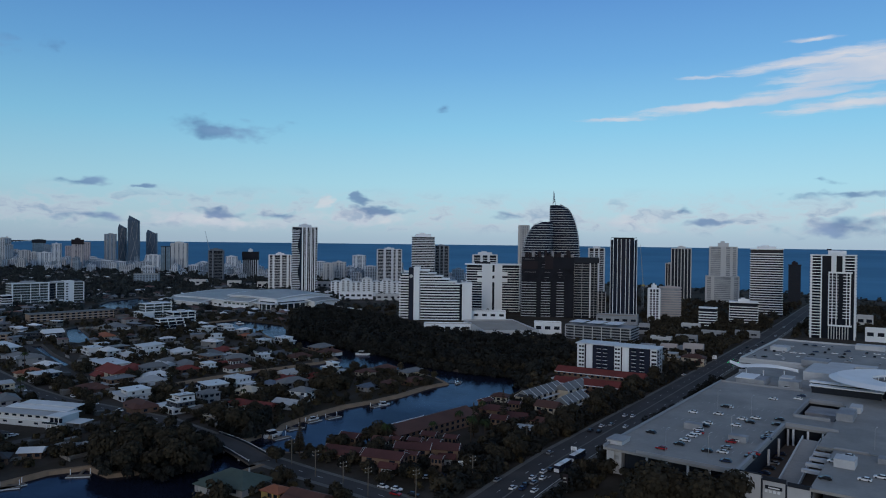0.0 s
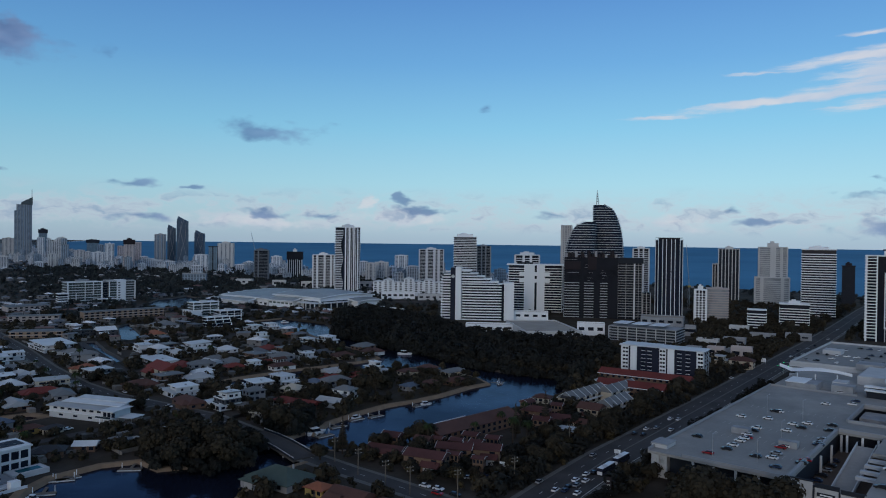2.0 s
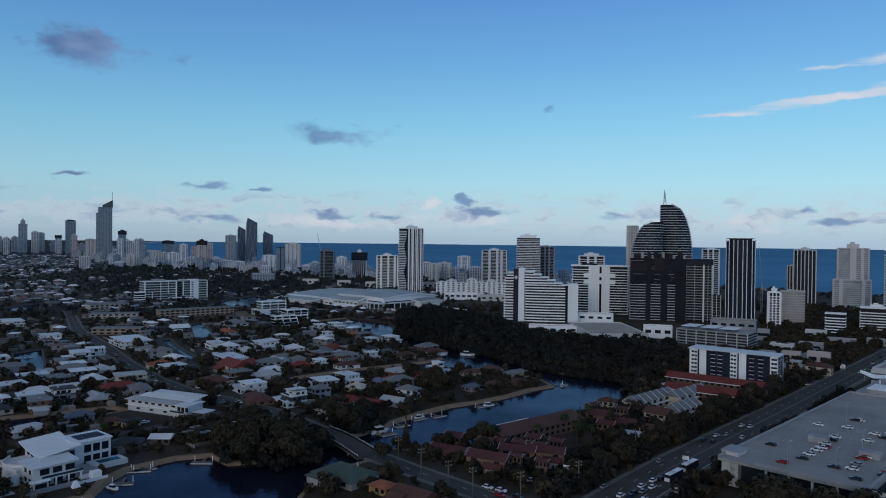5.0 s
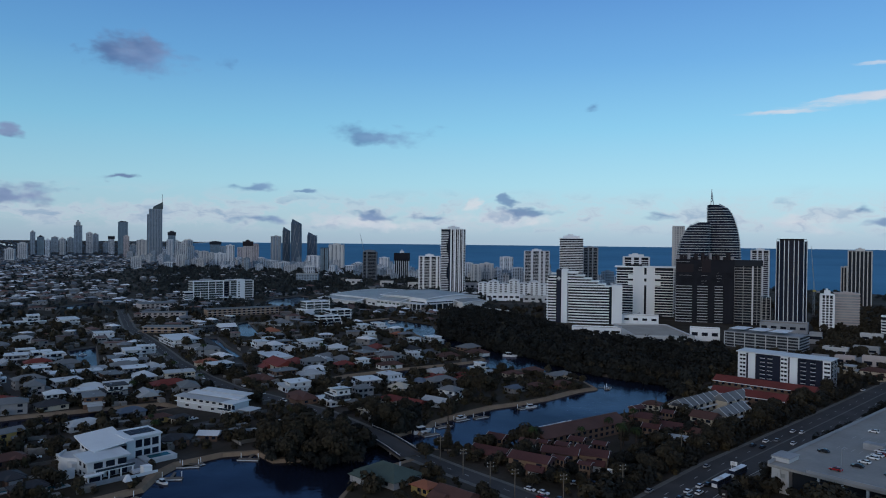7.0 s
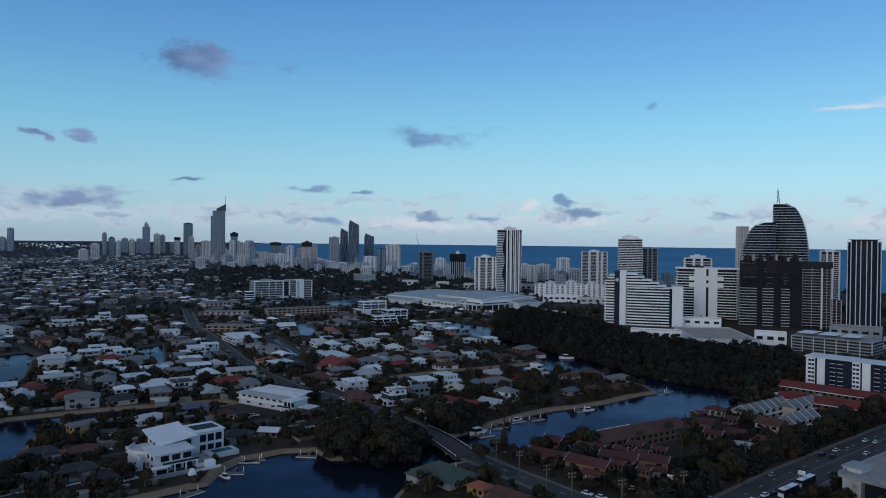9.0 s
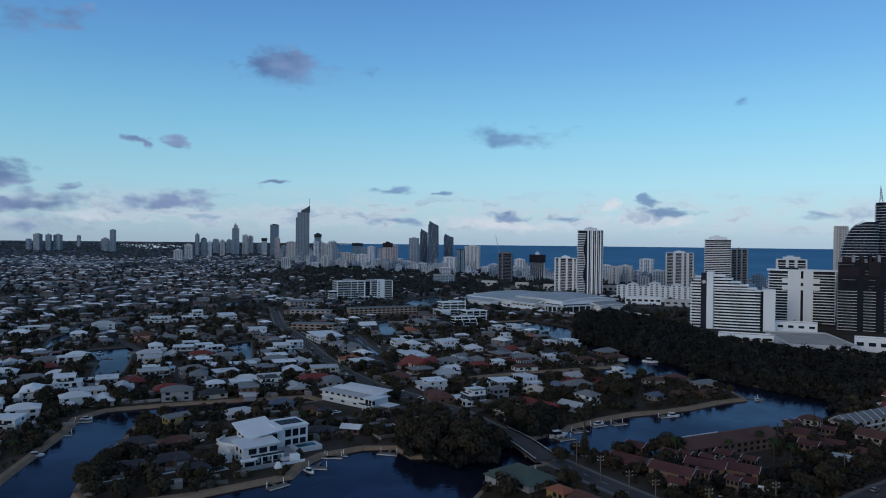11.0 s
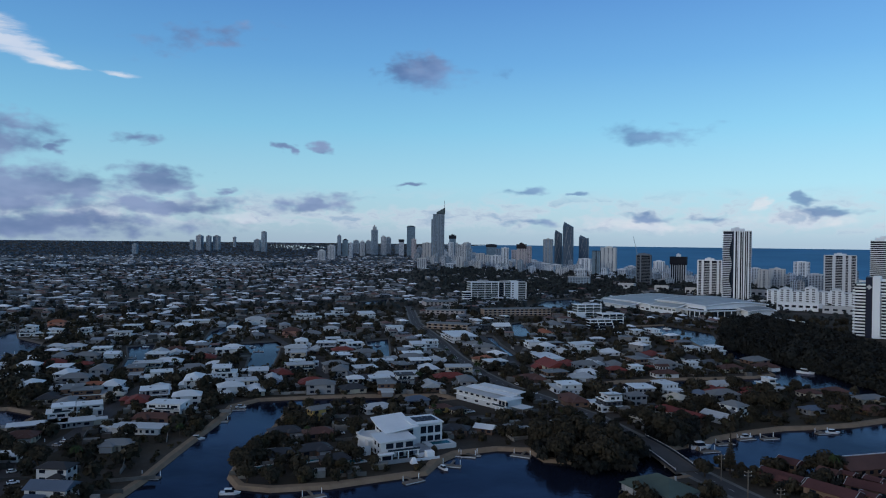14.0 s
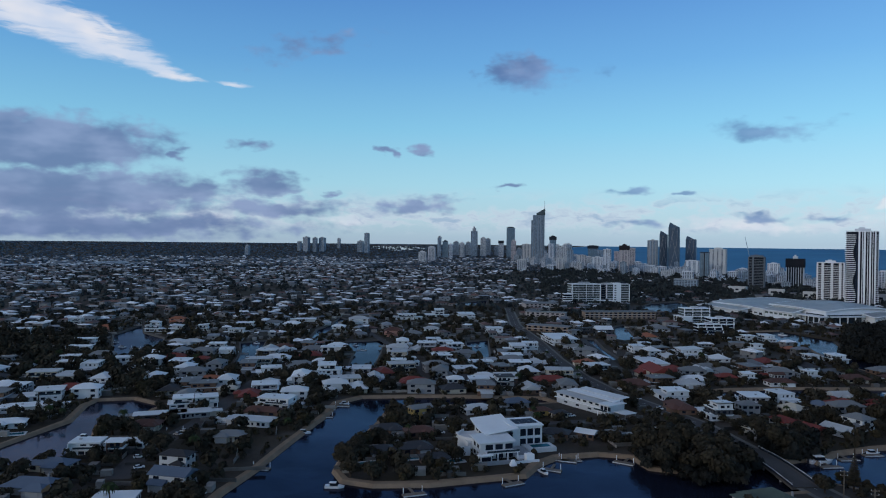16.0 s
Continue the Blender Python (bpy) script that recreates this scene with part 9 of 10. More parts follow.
def scatter_trees(name, label, seed, amount, allow, r0, r1, a0, a1, size, leaves, leaf, material, tall=1.25):
    """Many trees in one mesh, for woods and the gardens that nobody could count."""
    rng = random.Random(seed)
    shapes = [crown_arrays(random.Random(seed * 10 + i), 1.0, tall * 1.5, 6, leaves, leaf, 0.15) for i in range(5)]
    shapes = [(np.array([tuple(p) for p in pts]), np.array(q)) for pts, q in shapes]
    vs, fs, total = [], [], 0
    done = tries = 0
    while done < amount and tries < amount * 25:
        tries += 1
        x, y = polar(rng, r0, r1, a0, a1)
        if not allow(x, y, rng):
            continue
        done += 1
        pts, quads = rng.choice(shapes)
        s = rng.uniform(*size)
        a = rng.uniform(0, math.tau)
        c, sn = math.cos(a) * s, math.sin(a) * s
        sz = s * rng.uniform(0.85, 1.25)
        v = np.empty_like(pts)
        v[:, 0] = pts[:, 0] * c - pts[:, 1] * sn + x
        v[:, 1] = pts[:, 0] * sn + pts[:, 1] * c + y
        v[:, 2] = pts[:, 2] * sz + lift(x, y) - 0.25 * s
        vs.append(v)
        fs.append(quads + total)
        total += len(pts)
    me = bpy.data.meshes.new(name)
    me.from_pydata(np.concatenate(vs).tolist(), [], np.concatenate(fs).tolist())
    me.materials.append(material)
    tagged(new(name, me), label, "trees", kind="stuff")


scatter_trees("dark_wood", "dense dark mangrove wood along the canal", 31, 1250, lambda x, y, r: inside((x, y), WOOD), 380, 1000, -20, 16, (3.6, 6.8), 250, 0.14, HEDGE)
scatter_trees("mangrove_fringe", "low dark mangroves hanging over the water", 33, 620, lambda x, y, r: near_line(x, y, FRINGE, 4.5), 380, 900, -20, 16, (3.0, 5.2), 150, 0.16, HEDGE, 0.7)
scatter_trees("highway_hedge", "dark trees and hedges lining the highway", 35, 420, lambda x, y, r: near_line(x, y, HIGHWAY, 22) and not near_line(x, y, HIGHWAY, 13.5) and not (inside((x, y), SHOP_AREA) and not any(inside((x, y), s) for s in STRIPS)) and not near_line(x, y, BRIDGE_ROAD, 9), 245, 620, -34, 5, (1.8, 3.8), 110, 0.2, HEDGE)
GARDEN = [0]


def garden(x, y, rng):
    return open_land(x, y, 1.0) and not blocked(x, y, -1.5, TAKEN) and not inside((x, y), HOTEL_AREA) and not any(near_line(x, y, s, 5) for s in STREETS)


def shrubland(x, y, rng):
    if math.hypot(x, y) < 390 and x < -1.4 * y and rng.random() < 0.55:
        return False
    return open_land(x, y, 0.5) and not blocked(x, y, -3.2, TAKEN) and not inside((x, y), HOTEL_AREA) and not any(near_line(x, y, s, 6 if s is STREETS[0] else 4) for s in STREETS)


THICKET = [(-153, 301.4), (-149.6, 328.6), (-121, 333.7), (-101.9, 320.2), (-95.3, 288.7), (-106.3, 275.2), (-128.2, 274.5), (-141.2, 282.7)]
THICKET2 = [(-107.5, 340.4), (-107.6, 370.7), (-93.9, 375.4), (-84.4, 348.9), (-87.1, 332.8)]


def beyond(x, y, rng):
    if inside((x, y), SEA_AREA) or blocked(x, y, -4.0, TAKEN):
        return False
    r, a = math.hypot(x, y), math.degrees(math.atan2(-x, y))
    return r > 1400 or open_land(x, y, 2.0)


# nearest garden trees, each a tree of its own
rng = random.Random(99)
count = tries = 0
while count < 170 and tries < 8000:
    tries += 1
    x, y = polar(rng, 255, 520, -6, 75)
    if garden(x, y, rng) and not blocked(x, y, 1.5, TAKEN):
        if math.hypot(x, y) < 390 and x < -1.4 * y and rng.random() < 0.6:
            continue
        plant_tree(rng.choice(KINDS), x, y, rng.uniform(0.65, 1.0), rng.uniform(0, 360))
        take(x, y, 2.0)
        count += 1
count = tries = 0
while count < 26 and tries < 3000:
    tries += 1
    x, y = polar(rng, 270, 620, 5, 75)
    if garden(x, y, rng):
        plant_tree(rng.choice(PALMS), x, y, rng.uniform(0.7, 1.1), rng.uniform(0, 360))
        count += 1
scatter_trees("garden_trees", "countless dark garden trees and shrubs between houses", 41, 1900, garden, 260, 1000, -33, 76, (1.6, 4.6), 130, 0.21, LEAF)
scatter_trees("near_trees", "small dark trees crowding the nearest gardens", 42, 1700, shrubland, 262, 600, -14, 76, (1.5, 3.6), 150, 0.17, LEAF)
scatter_trees("grove_trees", "dark groves of trees between the canal streets", 47, 260, lambda x, y, r: in_grove(x, y) and garden(x, y, r), 380, 900, 20, 76, (3.0, 5.5), 160, 0.2, LEAF)
TOWNHOUSE_GARDENS = [(-52, 300), (-36, 330), (-10, 352), (30, 392), (52, 420), (92, 428), (80, 388), (46, 340), (14, 286), (-18, 280)]
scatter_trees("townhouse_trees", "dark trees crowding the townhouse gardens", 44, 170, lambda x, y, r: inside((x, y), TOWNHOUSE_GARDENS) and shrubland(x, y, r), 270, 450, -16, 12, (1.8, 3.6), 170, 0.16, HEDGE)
FLATLAND = [(150, 545), (170, 610), (200, 690), (230, 790), (255, 905), (330, 960), (420, 930), (330, 720), (220, 565)]
BUILT = [(206.9, 662.5, 11), (236.6, 678.9, 11), (177.9, 606.5, 8), (199, 614.7, 9), (211.9, 591, 10), (168.4, 556.2, 9), (275.7, 713, 13), (271.5, 766.1, 11), (315.1, 724.5, 13), (302.1, 798.5, 11), (359.5, 838.7, 18),
         (255.4, 848.6, 9), (285.2, 880.5, 15), (208.7, 836.1, 28), (222, 863.3, 20), (159.3, 699.1, 38), (213.6, 741.6, 8), (199.3, 555, 10), (187.2, 574.1, 9), (215.8, 618.8, 12), (196.9, 634.3, 9)]
scatter_trees("flatland_trees", "dark trees between the low buildings beyond the highway", 45, 520, lambda x, y, r: inside((x, y), FLATLAND) and not near_line(x, y, HIGHWAY, 14) and not blocked(x, y, 1.0, BUILT), 540, 1050, -32, -10, (2.4, 4.8), 110, 0.2, LEAF)
scatter_trees("garden_shrubs", "low olive shrubs and hedges in the gardens", 43, 3600, shrubland, 255, 900, -20, 76, (0.9, 2.4), 40, 0.3, LEAF2)
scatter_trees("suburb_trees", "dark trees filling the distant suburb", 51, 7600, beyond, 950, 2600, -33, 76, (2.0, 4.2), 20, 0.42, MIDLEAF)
scatter_trees("far_trees", "dark woodland tinted with blue haze towards the horizon", 61, 11000, beyond, 2300, 4850, -5, 76, (3.0, 6.5), 8, 0.7, HAZYLEAF, 0.3)
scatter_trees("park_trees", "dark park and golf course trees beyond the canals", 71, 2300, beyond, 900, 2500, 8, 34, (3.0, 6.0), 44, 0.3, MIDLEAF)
scatter_trees("roadside_trees", "dark trees among the buildings beside the highway", 73, 1500, lambda x, y, r: beyond(x, y, r) and not inside((x, y), SHOP_AREA) and not inside((x, y), HOTEL_AREA) and not near_line(x, y, HIGHWAY, 16), 440, 1250, -34, -6, (2.2, 5.0), 90, 0.22, LEAF)


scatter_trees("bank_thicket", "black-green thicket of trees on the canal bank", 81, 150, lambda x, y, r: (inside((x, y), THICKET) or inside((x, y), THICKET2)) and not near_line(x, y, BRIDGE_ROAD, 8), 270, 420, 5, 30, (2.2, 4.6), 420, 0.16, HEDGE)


def far_sheds():
    """Long flat industrial roofs near the western horizon."""
    rng = random.Random(91)
    bm = bmesh.new()
    for k in range(13):
        a, r = radians(rng.uniform(48, 75)), rng.choice((2500, 2650, 2800, 3100)) + rng.uniform(-60, 60)
        x, y = -r * math.sin(a), r * math.cos(a)
        m = pose(x, y, lift(x, y), 0, 0, math.degrees(a) + rng.uniform(-8, 8))
        w, d, h = rng.uniform(15, 48), rng.uniform(8, 16), rng.uniform(5, 8)
        for v in box(bm, -w, w, -d, d, -1, h):
            v.co = m @ v.co
    tagged(new("far_sheds", mesh_of("far_sheds", bm, island_paint("far_shed_metal", (0.36, 0.4, 0.45), 0.9))), "long pale industrial roofs near the horizon", "sheds", kind="stuff")


far_sheds()


def far_hills():
    """The low ridge on the western horizon."""
    bm = bmesh.new()
    rows = []
    for i in range(61):
        a = radians(44 + 36 * i / 60)
        top = 1.2 + 4.5 * max(0.0, noise.noise(Vector((i * 0.16, 3.0, 0)))) + 2.5 * math.exp(-((i - 50) / 5) ** 2) + 1.2 * math.exp(-((i - 32) / 9) ** 2)
        rows.append([bm.verts.new((-r * math.sin(a), r * math.cos(a), lift(r, 0) - 6 + up)) for r, up in ((4780, 0.0), (4850, 6 + top), (4920, 0.0))])
    for p, q in zip(rows, rows[1:]):
        for k in (0, 1):
            bm.faces.new((p[k], q[k], q[k + 1], p[k + 1]))
    bmesh.ops.recalc_face_normals(bm, faces=bm.faces)
    tagged(new("far_hills", mesh_of("far_hills", bm, HAZYLEAF)), "low wooded ridge on the horizon", "hills", kind="structure")


far_hills()


def coastal_blocks(name, material, seed, amount, tall):
    """Low apartment blocks packed between the coastal towers, too far to pick apart."""
    rng = random.Random(seed)
    bm = bmesh.new()
    done = tries = 0
    while done < amount and tries < 20000:
        tries += 1
        x, y = polar(rng, 1350, 3900, -6, 45)
        if inside((x, y), SEA_AREA) or inside((x + 170, y + 260), SEA_AREA) is False or blocked(x, y, 3, TAKEN):
            continue
        done += 1
        m = pose(x, y, lift(x, y), 0, 0, rng.choice((30, 15, 22)) + rng.uniform(-10, 10))
        w, d, h = rng.uniform(6, 13), rng.uniform(6, 10), rng.uniform(*tall)
        for v in box(bm, -w, w, -d, d, -1, h):
            v.co = m @ v.co
        for v in box(bm, -w * 0.4, w * 0.4, -d * 0.4, d * 0.4, h, h + 3):
            v.co = m @ v.co
    tagged(new(name, mesh_of(name, bm, material)), "packed apartment blocks along the distant coast", "apartments", kind="stuff")


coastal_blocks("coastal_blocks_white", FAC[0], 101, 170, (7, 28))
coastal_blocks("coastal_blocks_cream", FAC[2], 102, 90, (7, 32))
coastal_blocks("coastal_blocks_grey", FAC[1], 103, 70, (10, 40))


def clutter():
    """Sheds, carports, fences and walls between the houses."""
    rng = random.Random(55)
    bm = bmesh.new()
    done = tries = 0
    while done < 1500 and tries < 30000:
        tries += 1
        x, y = polar(rng, 260, 950, 5, 75)
        if not garden(x, y, rng) or not inside((x, y), HOMES):
            continue
        done += 1
        if rng.random() < 0.5:
            w, d, h = rng.uniform(1.5, 3.5), rng.uniform(1.2, 2.4), rng.uniform(2.0, 2.8)
        else:
            w, d, h = rng.uniform(4, 9), 0.12, rng.uniform(1.3, 1.9)
        m = pose(x, y, 0, 0, 0, rng.choice((48, -42)) + rng.uniform(-6, 6))
        for v in box(bm, -w, w, -d, d, -0.1, h):
            v.co = m @ v.co
    tagged(new("garden_clutter", mesh_of("garden_clutter", bm, island_paint("shed_and_fence_paint", (0.15, 0.14, 0.13), 1.8))), "sheds, carports and fences between the houses", "sheds", kind="stuff")


clutter()
for p in KINDS + PALMS + PINES:
    for o in (p, *p.children_recursive):
        bpy.data.objects.remove(o)

# ---- vehicles ----
TYRE = surf("tyre_rubber", (0.02, 0.02, 0.02), 0.9, 0.2, 2.0, 0.1)
LAMP = surf("headlight_lens", (0.6, 0.6, 0.58), 0.2, 0.05, 2.0, 0.0)
PAINTS = dict(white=surf("white_car_paint", (0.72, 0.73, 0.75), 0.25, 0.05, 1.0, 0.0, spec=0.6), silver=surf("silver_car_paint", (0.35, 0.36, 0.38), 0.3, 0.05, 1.0, 0.0, metal=0.5),
              black=surf("black_car_paint", (0.015, 0.016, 0.02), 0.2, 0.05, 1.0, 0.0, spec=0.6), red=surf("red_car_paint", (0.3, 0.015, 0.02), 0.25, 0.05, 1.0, 0.0, spec=0.6),
              blue=surf("dark_blue_car_paint", (0.02, 0.035, 0.08), 0.25, 0.05, 1.0, 0.0, spec=0.6))


def extrude_profile(bm, pts, half):
    a = [bm.verts.new((x, -half, z)) for x, z in pts]
    b = [bm.verts.new((x, half, z)) for x, z in pts]
    n = len(pts)
    for i in range(n):
        bm.faces.new((a[i], a[(i + 1) % n], b[(i + 1) % n], b[i]))
    bm.faces.new(a[::-1])
    bm.faces.new(b)
    bmesh.ops.recalc_face_normals(bm, faces=bm.faces)


bm = bmesh.new()
rod(bm, (0, -0.11, 0), (0, 0.11, 0), 0.33, 12)
WHEEL = mesh_of("wheel", bm, TYRE)


def car_proto(colour, far=False):
    e = thing("car", 0, -100, 0, f"{'dark blue' if colour == 'blue' else colour} parked passenger car", "car", "cars", z=0)
    bm = bmesh.new()
    extrude_profile(bm, [(-2.2, 0.3), (2.15, 0.3), (2.22, 0.62), (1.95, 0.82), (1.1, 0.92), (-1.9, 0.98), (-2.25, 0.85)], 0.88)
    part("body", bm, PAINTS[colour], e)
    bm = bmesh.new()
    extrude_profile(bm, [(-1.5, 1.4), (0.15, 1.42), (0.0, 1.48), (-1.3, 1.47)], 0.66)
    part("roof_panel", bm, PAINTS[colour], e)
    bm = bmesh.new()
    a, b = prism(bm, [(-2.0, -0.8), (1.05, -0.8), (1.05, 0.8), (-2.0, 0.8)], 0.93, 1.42, [(-1.5, -0.66), (0.2, -0.66), (0.2, 0.66), (-1.5, 0.66)])
    part("glasshouse", bm, M["glass"], e, "dark tinted car windows")
    if far:
        return e
    for x in (-1.35, 1.35):
        for y in (-0.8, 0.8):
            piece("wheel", WHEEL, e, x, y, 0.33)
    return e


CARS = {c: car_proto(c) for c in PAINTS}
FAR_CARS = {c: car_proto(c, True) for c in PAINTS}   # too far for their wheels to be seen


def park_car(colour, x, y, z, turn):
    return copy_thing((CARS if math.hypot(x, y) < 420 else FAR_CARS)[colour], pose(x, y, z, 0, 0, turn))


def deck_world(u, v):
    a = radians(53.6)
    return 73.5 + u * math.cos(a) - v * math.sin(a), 296 + u * math.sin(a) + v * math.cos(a)


ON_DECK = [("black", 20.3, -8.2), ("red", -0.9, -20.1), ("white", 69.7, -11.3), ("black", 92.1, -20.7), ("white", 92.5, -22.5), ("white", 73.9, -22.3), ("white", 70.6, -34), ("black", 66.5, -38.5), ("white", 76.8, -38.7),
           ("white", 56.4, -34.7), ("white", 52.4, -23.3), ("black", 46.3, -23.7), ("white", 37.9, -23.4), ("red", 33.1, -25.1), ("white", 30.8, -24.3), ("white", 25.6, -24.2), ("white", 17.1, -23.9), ("black", 9.8, -23.9)]
ON_DECK += [("red", 26.8, -39.9), ("white", 30, -40.5), ("blue", 33.3, -41.5), ("silver", 16.7, -40.7), ("white", 9.5, -41.1), ("black", 7.1, -35.8), ("blue", -1.8, -45.3), ("black", 80.8, -48.3), ("black", 69.8, -49.2), ("silver", 51.6, -50.2), ("blue", 41.5, -50.7), ("silver", 44.5, -50.1),
            ("red", 15.2, -51.8), ("black", 10, -51.5), ("white", 127.4, -36.3), ("white", 136.4, -46.9), ("blue", 145.5, -47), ("white", 185.1, -34.9), ("white", 167.8, -35), ("white", 35.2, -81.8), ("white", 23.8, -78.3), ("white", 6.9, -90.2), ("white", 13.3, -94.5), ("black", -0.4, -78.8)]
for i, (c, u, v) in enumerate(ON_DECK):
    x, y = deck_world(u, v)
    park_car(c, x, y, (12.0 if u < 162 else 11.4) + 0.01, 53.6 + 90 + (i * 37 % 7) - 3)
for c, u, v in (("blue", 20, -54.6), ("black", 28, -54.8), ("silver", 36, -54.7), ("black", 44, -54.8), ("blue", 52, -54.6), ("silver", 10, -54.5)):
    x, y = deck_world(u, v)
    park_car(c, x, y, 3.61, 53.6 + 90)
rng = random.Random(12)
n = 0
for row in range(6):
    for col in range(14):
        if rng.random() < 0.62:
            u, v = 249 + 18 + row * 18 + rng.uniform(-1, 1), 4 - col * 6.4
            local = (u - 249, v)
            if any(x0 - 3 < local[0] < x1 + 3 and y0 - 3 < local[1] < y1 + 3 for x0, x1, y0, y1 in ((-3, 20, -118, -28), (60, 74, -10, 2), (110, 122, -70, -50), (30, 44, -100, -84))):
                continue
            x, y = deck_world(u, v)
            park_car(rng.choice(("white", "white", "silver", "black", "blue")), x, y, 13.41, 53.6 + rng.choice((0, 90)))
for c, x, y, turn in (("white", 101, 385, 58), ("white", 95.3, 361.7, 58), ("white", 105, 383.9, 58), ("white", 83.2, 362.6, 58), ("silver", 88.9, 365.4, 58), ("black", 75.4, 353, 58), ("black", 79.2, 351.2, 58),
                      ("white", 42.6, 288.9, 58), ("white", 37.2, 281.5, 58), ("white", 41.2, 281, 58), ("black", 46, 291.4, 58), ("silver", 36.9, 275.5, 58), ("white", 28.1, 269.5, 58), ("blue", 31.7, 269.1, 58), ("white", 36, 266.6, 58), ("black", 33.3, 273, 58),
                      ("silver", 49.1, 315.2, 58), ("silver", 22.7, 278.1, 58), ("white", 175.2, 507.6, 50), ("silver", 262.4, 607.8, 50), ("white", 276.9, 627.6, 50), ("black", 280.3, 644.7, 50), ("silver", 295.4, 659.9, 50), ("white", 291.1, 642.1, 50), ("white", 259.8, 611, 50),
                      ("black", 310.6, 679.4, 50), ("white", 346.9, 730.8, 50), ("white", 396, 812.6, 50), ("white", -21.9, 269.1, -28), ("white", -16.5, 266.5, -28), ("red", -16.6, 261.5, -28), ("black", -9.8, 260.8, -28), ("silver", -5, 280, 10), ("blue", 0.7, 283, 10)):
    park_car(c, x, y, 0.17, turn)
for c, x, y, turn in (("white", -256.2, 431.7, -45), ("white", -218.4, 416.2, -45), ("white", -196.6, 399.2, -35), ("white", -175.6, 383.7, -30), ("white", -171.4, 393.3, 45), ("silver", -306.8, 479.2, -45), ("black", -280.2, 453.4, -45), ("silver", -341.8, 518.5, -50),
                      ("silver", -321, 167.3, 25), ("white", -324, 172.4, 25), ("white", -299.6, 138.4, 70), ("white", -285.9, 132.3, 70), ("silver", -305, 145.7, 50), ("white", -246.4, 278.7, 60), ("white", -237.4, 269.3, 80), ("white", -231.9, 258.1, 40), ("silver", -364.5, 242.8, 60), ("white", -374.4, 247.8, 60),
                      ("white", -205.3, 332.8, 60), ("white", -203, 333, 60), ("silver", -238.2, 408.7, 50)):
    park_car(c, x, y, 0.12, turn)
for p in (*CARS.values(), *FAR_CARS.values()):
    for o in (p, *p.children_recursive):
        bpy.data.objects.remove(o)


def bus(x, y, turn):
    e = thing("bus", x, y, turn, "long city bus with dark blue sides and a white roof", "bus", "buses", z=0.17)
    bm = bmesh.new()
    extrude_profile(bm, [(-6, 0.4), (5.9, 0.4), (6.05, 1.2), (5.9, 3.0), (5.6, 3.15), (-5.8, 3.15), (-6.05, 2.9)], 1.25)
    part("body", bm, M["navy"], e)
    block("roof", PAINTS["white"], e, -5.85, 5.65, -1.22, 1.22, 3.155, 3.3)
    block("rear_panel", PAINTS["white"], e, -6.12, -6.0, -1.1, 1.1, 0.5, 1.9)
    for y0 in (-1.27, 1.23):
        for i in range(6):
            block("window", M["glass"], e, -5.6 + i * 1.85, -3.95 + i * 1.85, y0, y0 + 0.04, 1.4, 2.6)
    block("windscreen", M["glass"], e, 5.98, 6.08, -1.1, 1.1, 1.3, 2.7)
    block("roof_unit", M["pale"], e, -3, -0.5, -0.8, 0.8, 3.305, 3.55)
    for wx in (-3.8, 3.6):
        for wy in (-1.12, 1.12):
            piece("wheel", WHEEL, e, wx, wy, 0.45, 0, 1.4, 1.2, 1.4)


bus(51.2, 293.0, 55)
bus(60.0, 307.2, 55)
bus(326.3, 746.8, 20)


# ---- posts, signs ----
TIMBER = surf("grey_timber", (0.13, 0.11, 0.09), 0.9, 0.3, 0.8, 0.2)


def pole(x, y, tall=10.0, turn=0.0, z=None):
    e = thing("utility_pole", x, y, turn, "grey timber power pole with crossarms", "pole", "power poles", z=z)
    bm = bmesh.new()
    rod(bm, (0, 0, -0.2), (0, 0, tall), 0.2, 8)
    part("post", bm, TIMBER, e)
    for z in (tall - 0.8, tall - 2.2):
        block("crossarm", TIMBER, e, -1.4, 1.4, -0.1, 0.1, z, z + 0.2)
        for x0 in (-1.2, 1.2):
            block("insulator", M["pale"], e, x0 - 0.08, x0 + 0.08, -0.08, 0.08, z + 0.2, z + 0.5)


for x, y in ((-36.9, 266.5), (-26.8, 260.6), (-8.9, 258.8), (12.7, 275.7), (40.2, 327.5), (62.4, 363.7), (-50, 280.6), (-62.9, 296.4)):
    pole(x, y, 11.0, 30)


def street_lamp(x, y, turn, tall=9.0, z=0.1):
    e = thing("street_lamp", x, y, turn, "tall grey steel street lamp with a single arm", "street lamp", "street lamps", z=z)
    bm = bmesh.new()
    rod(bm, (0, 0, 0), (0, 0, tall), 0.08, 7)
    rod(bm, (0, 0, tall), (1.8, 0, tall + 0.4), 0.08, 6)
    part("post", bm, M["steel"], e)
    block("lamp_head", M["pale"], e, 1.5, 2.4, -0.2, 0.2, tall + 0.3, tall + 0.5)


for u, v in ((-3.2, -22.7), (0.5, -38.2), (85.4, -18.9), (35.6, -38), (84.2, -35.2), (51, -89.5)):
    x, y = deck_world(u, v)
    street_lamp(x, y, 40, 9.0, 12.0)


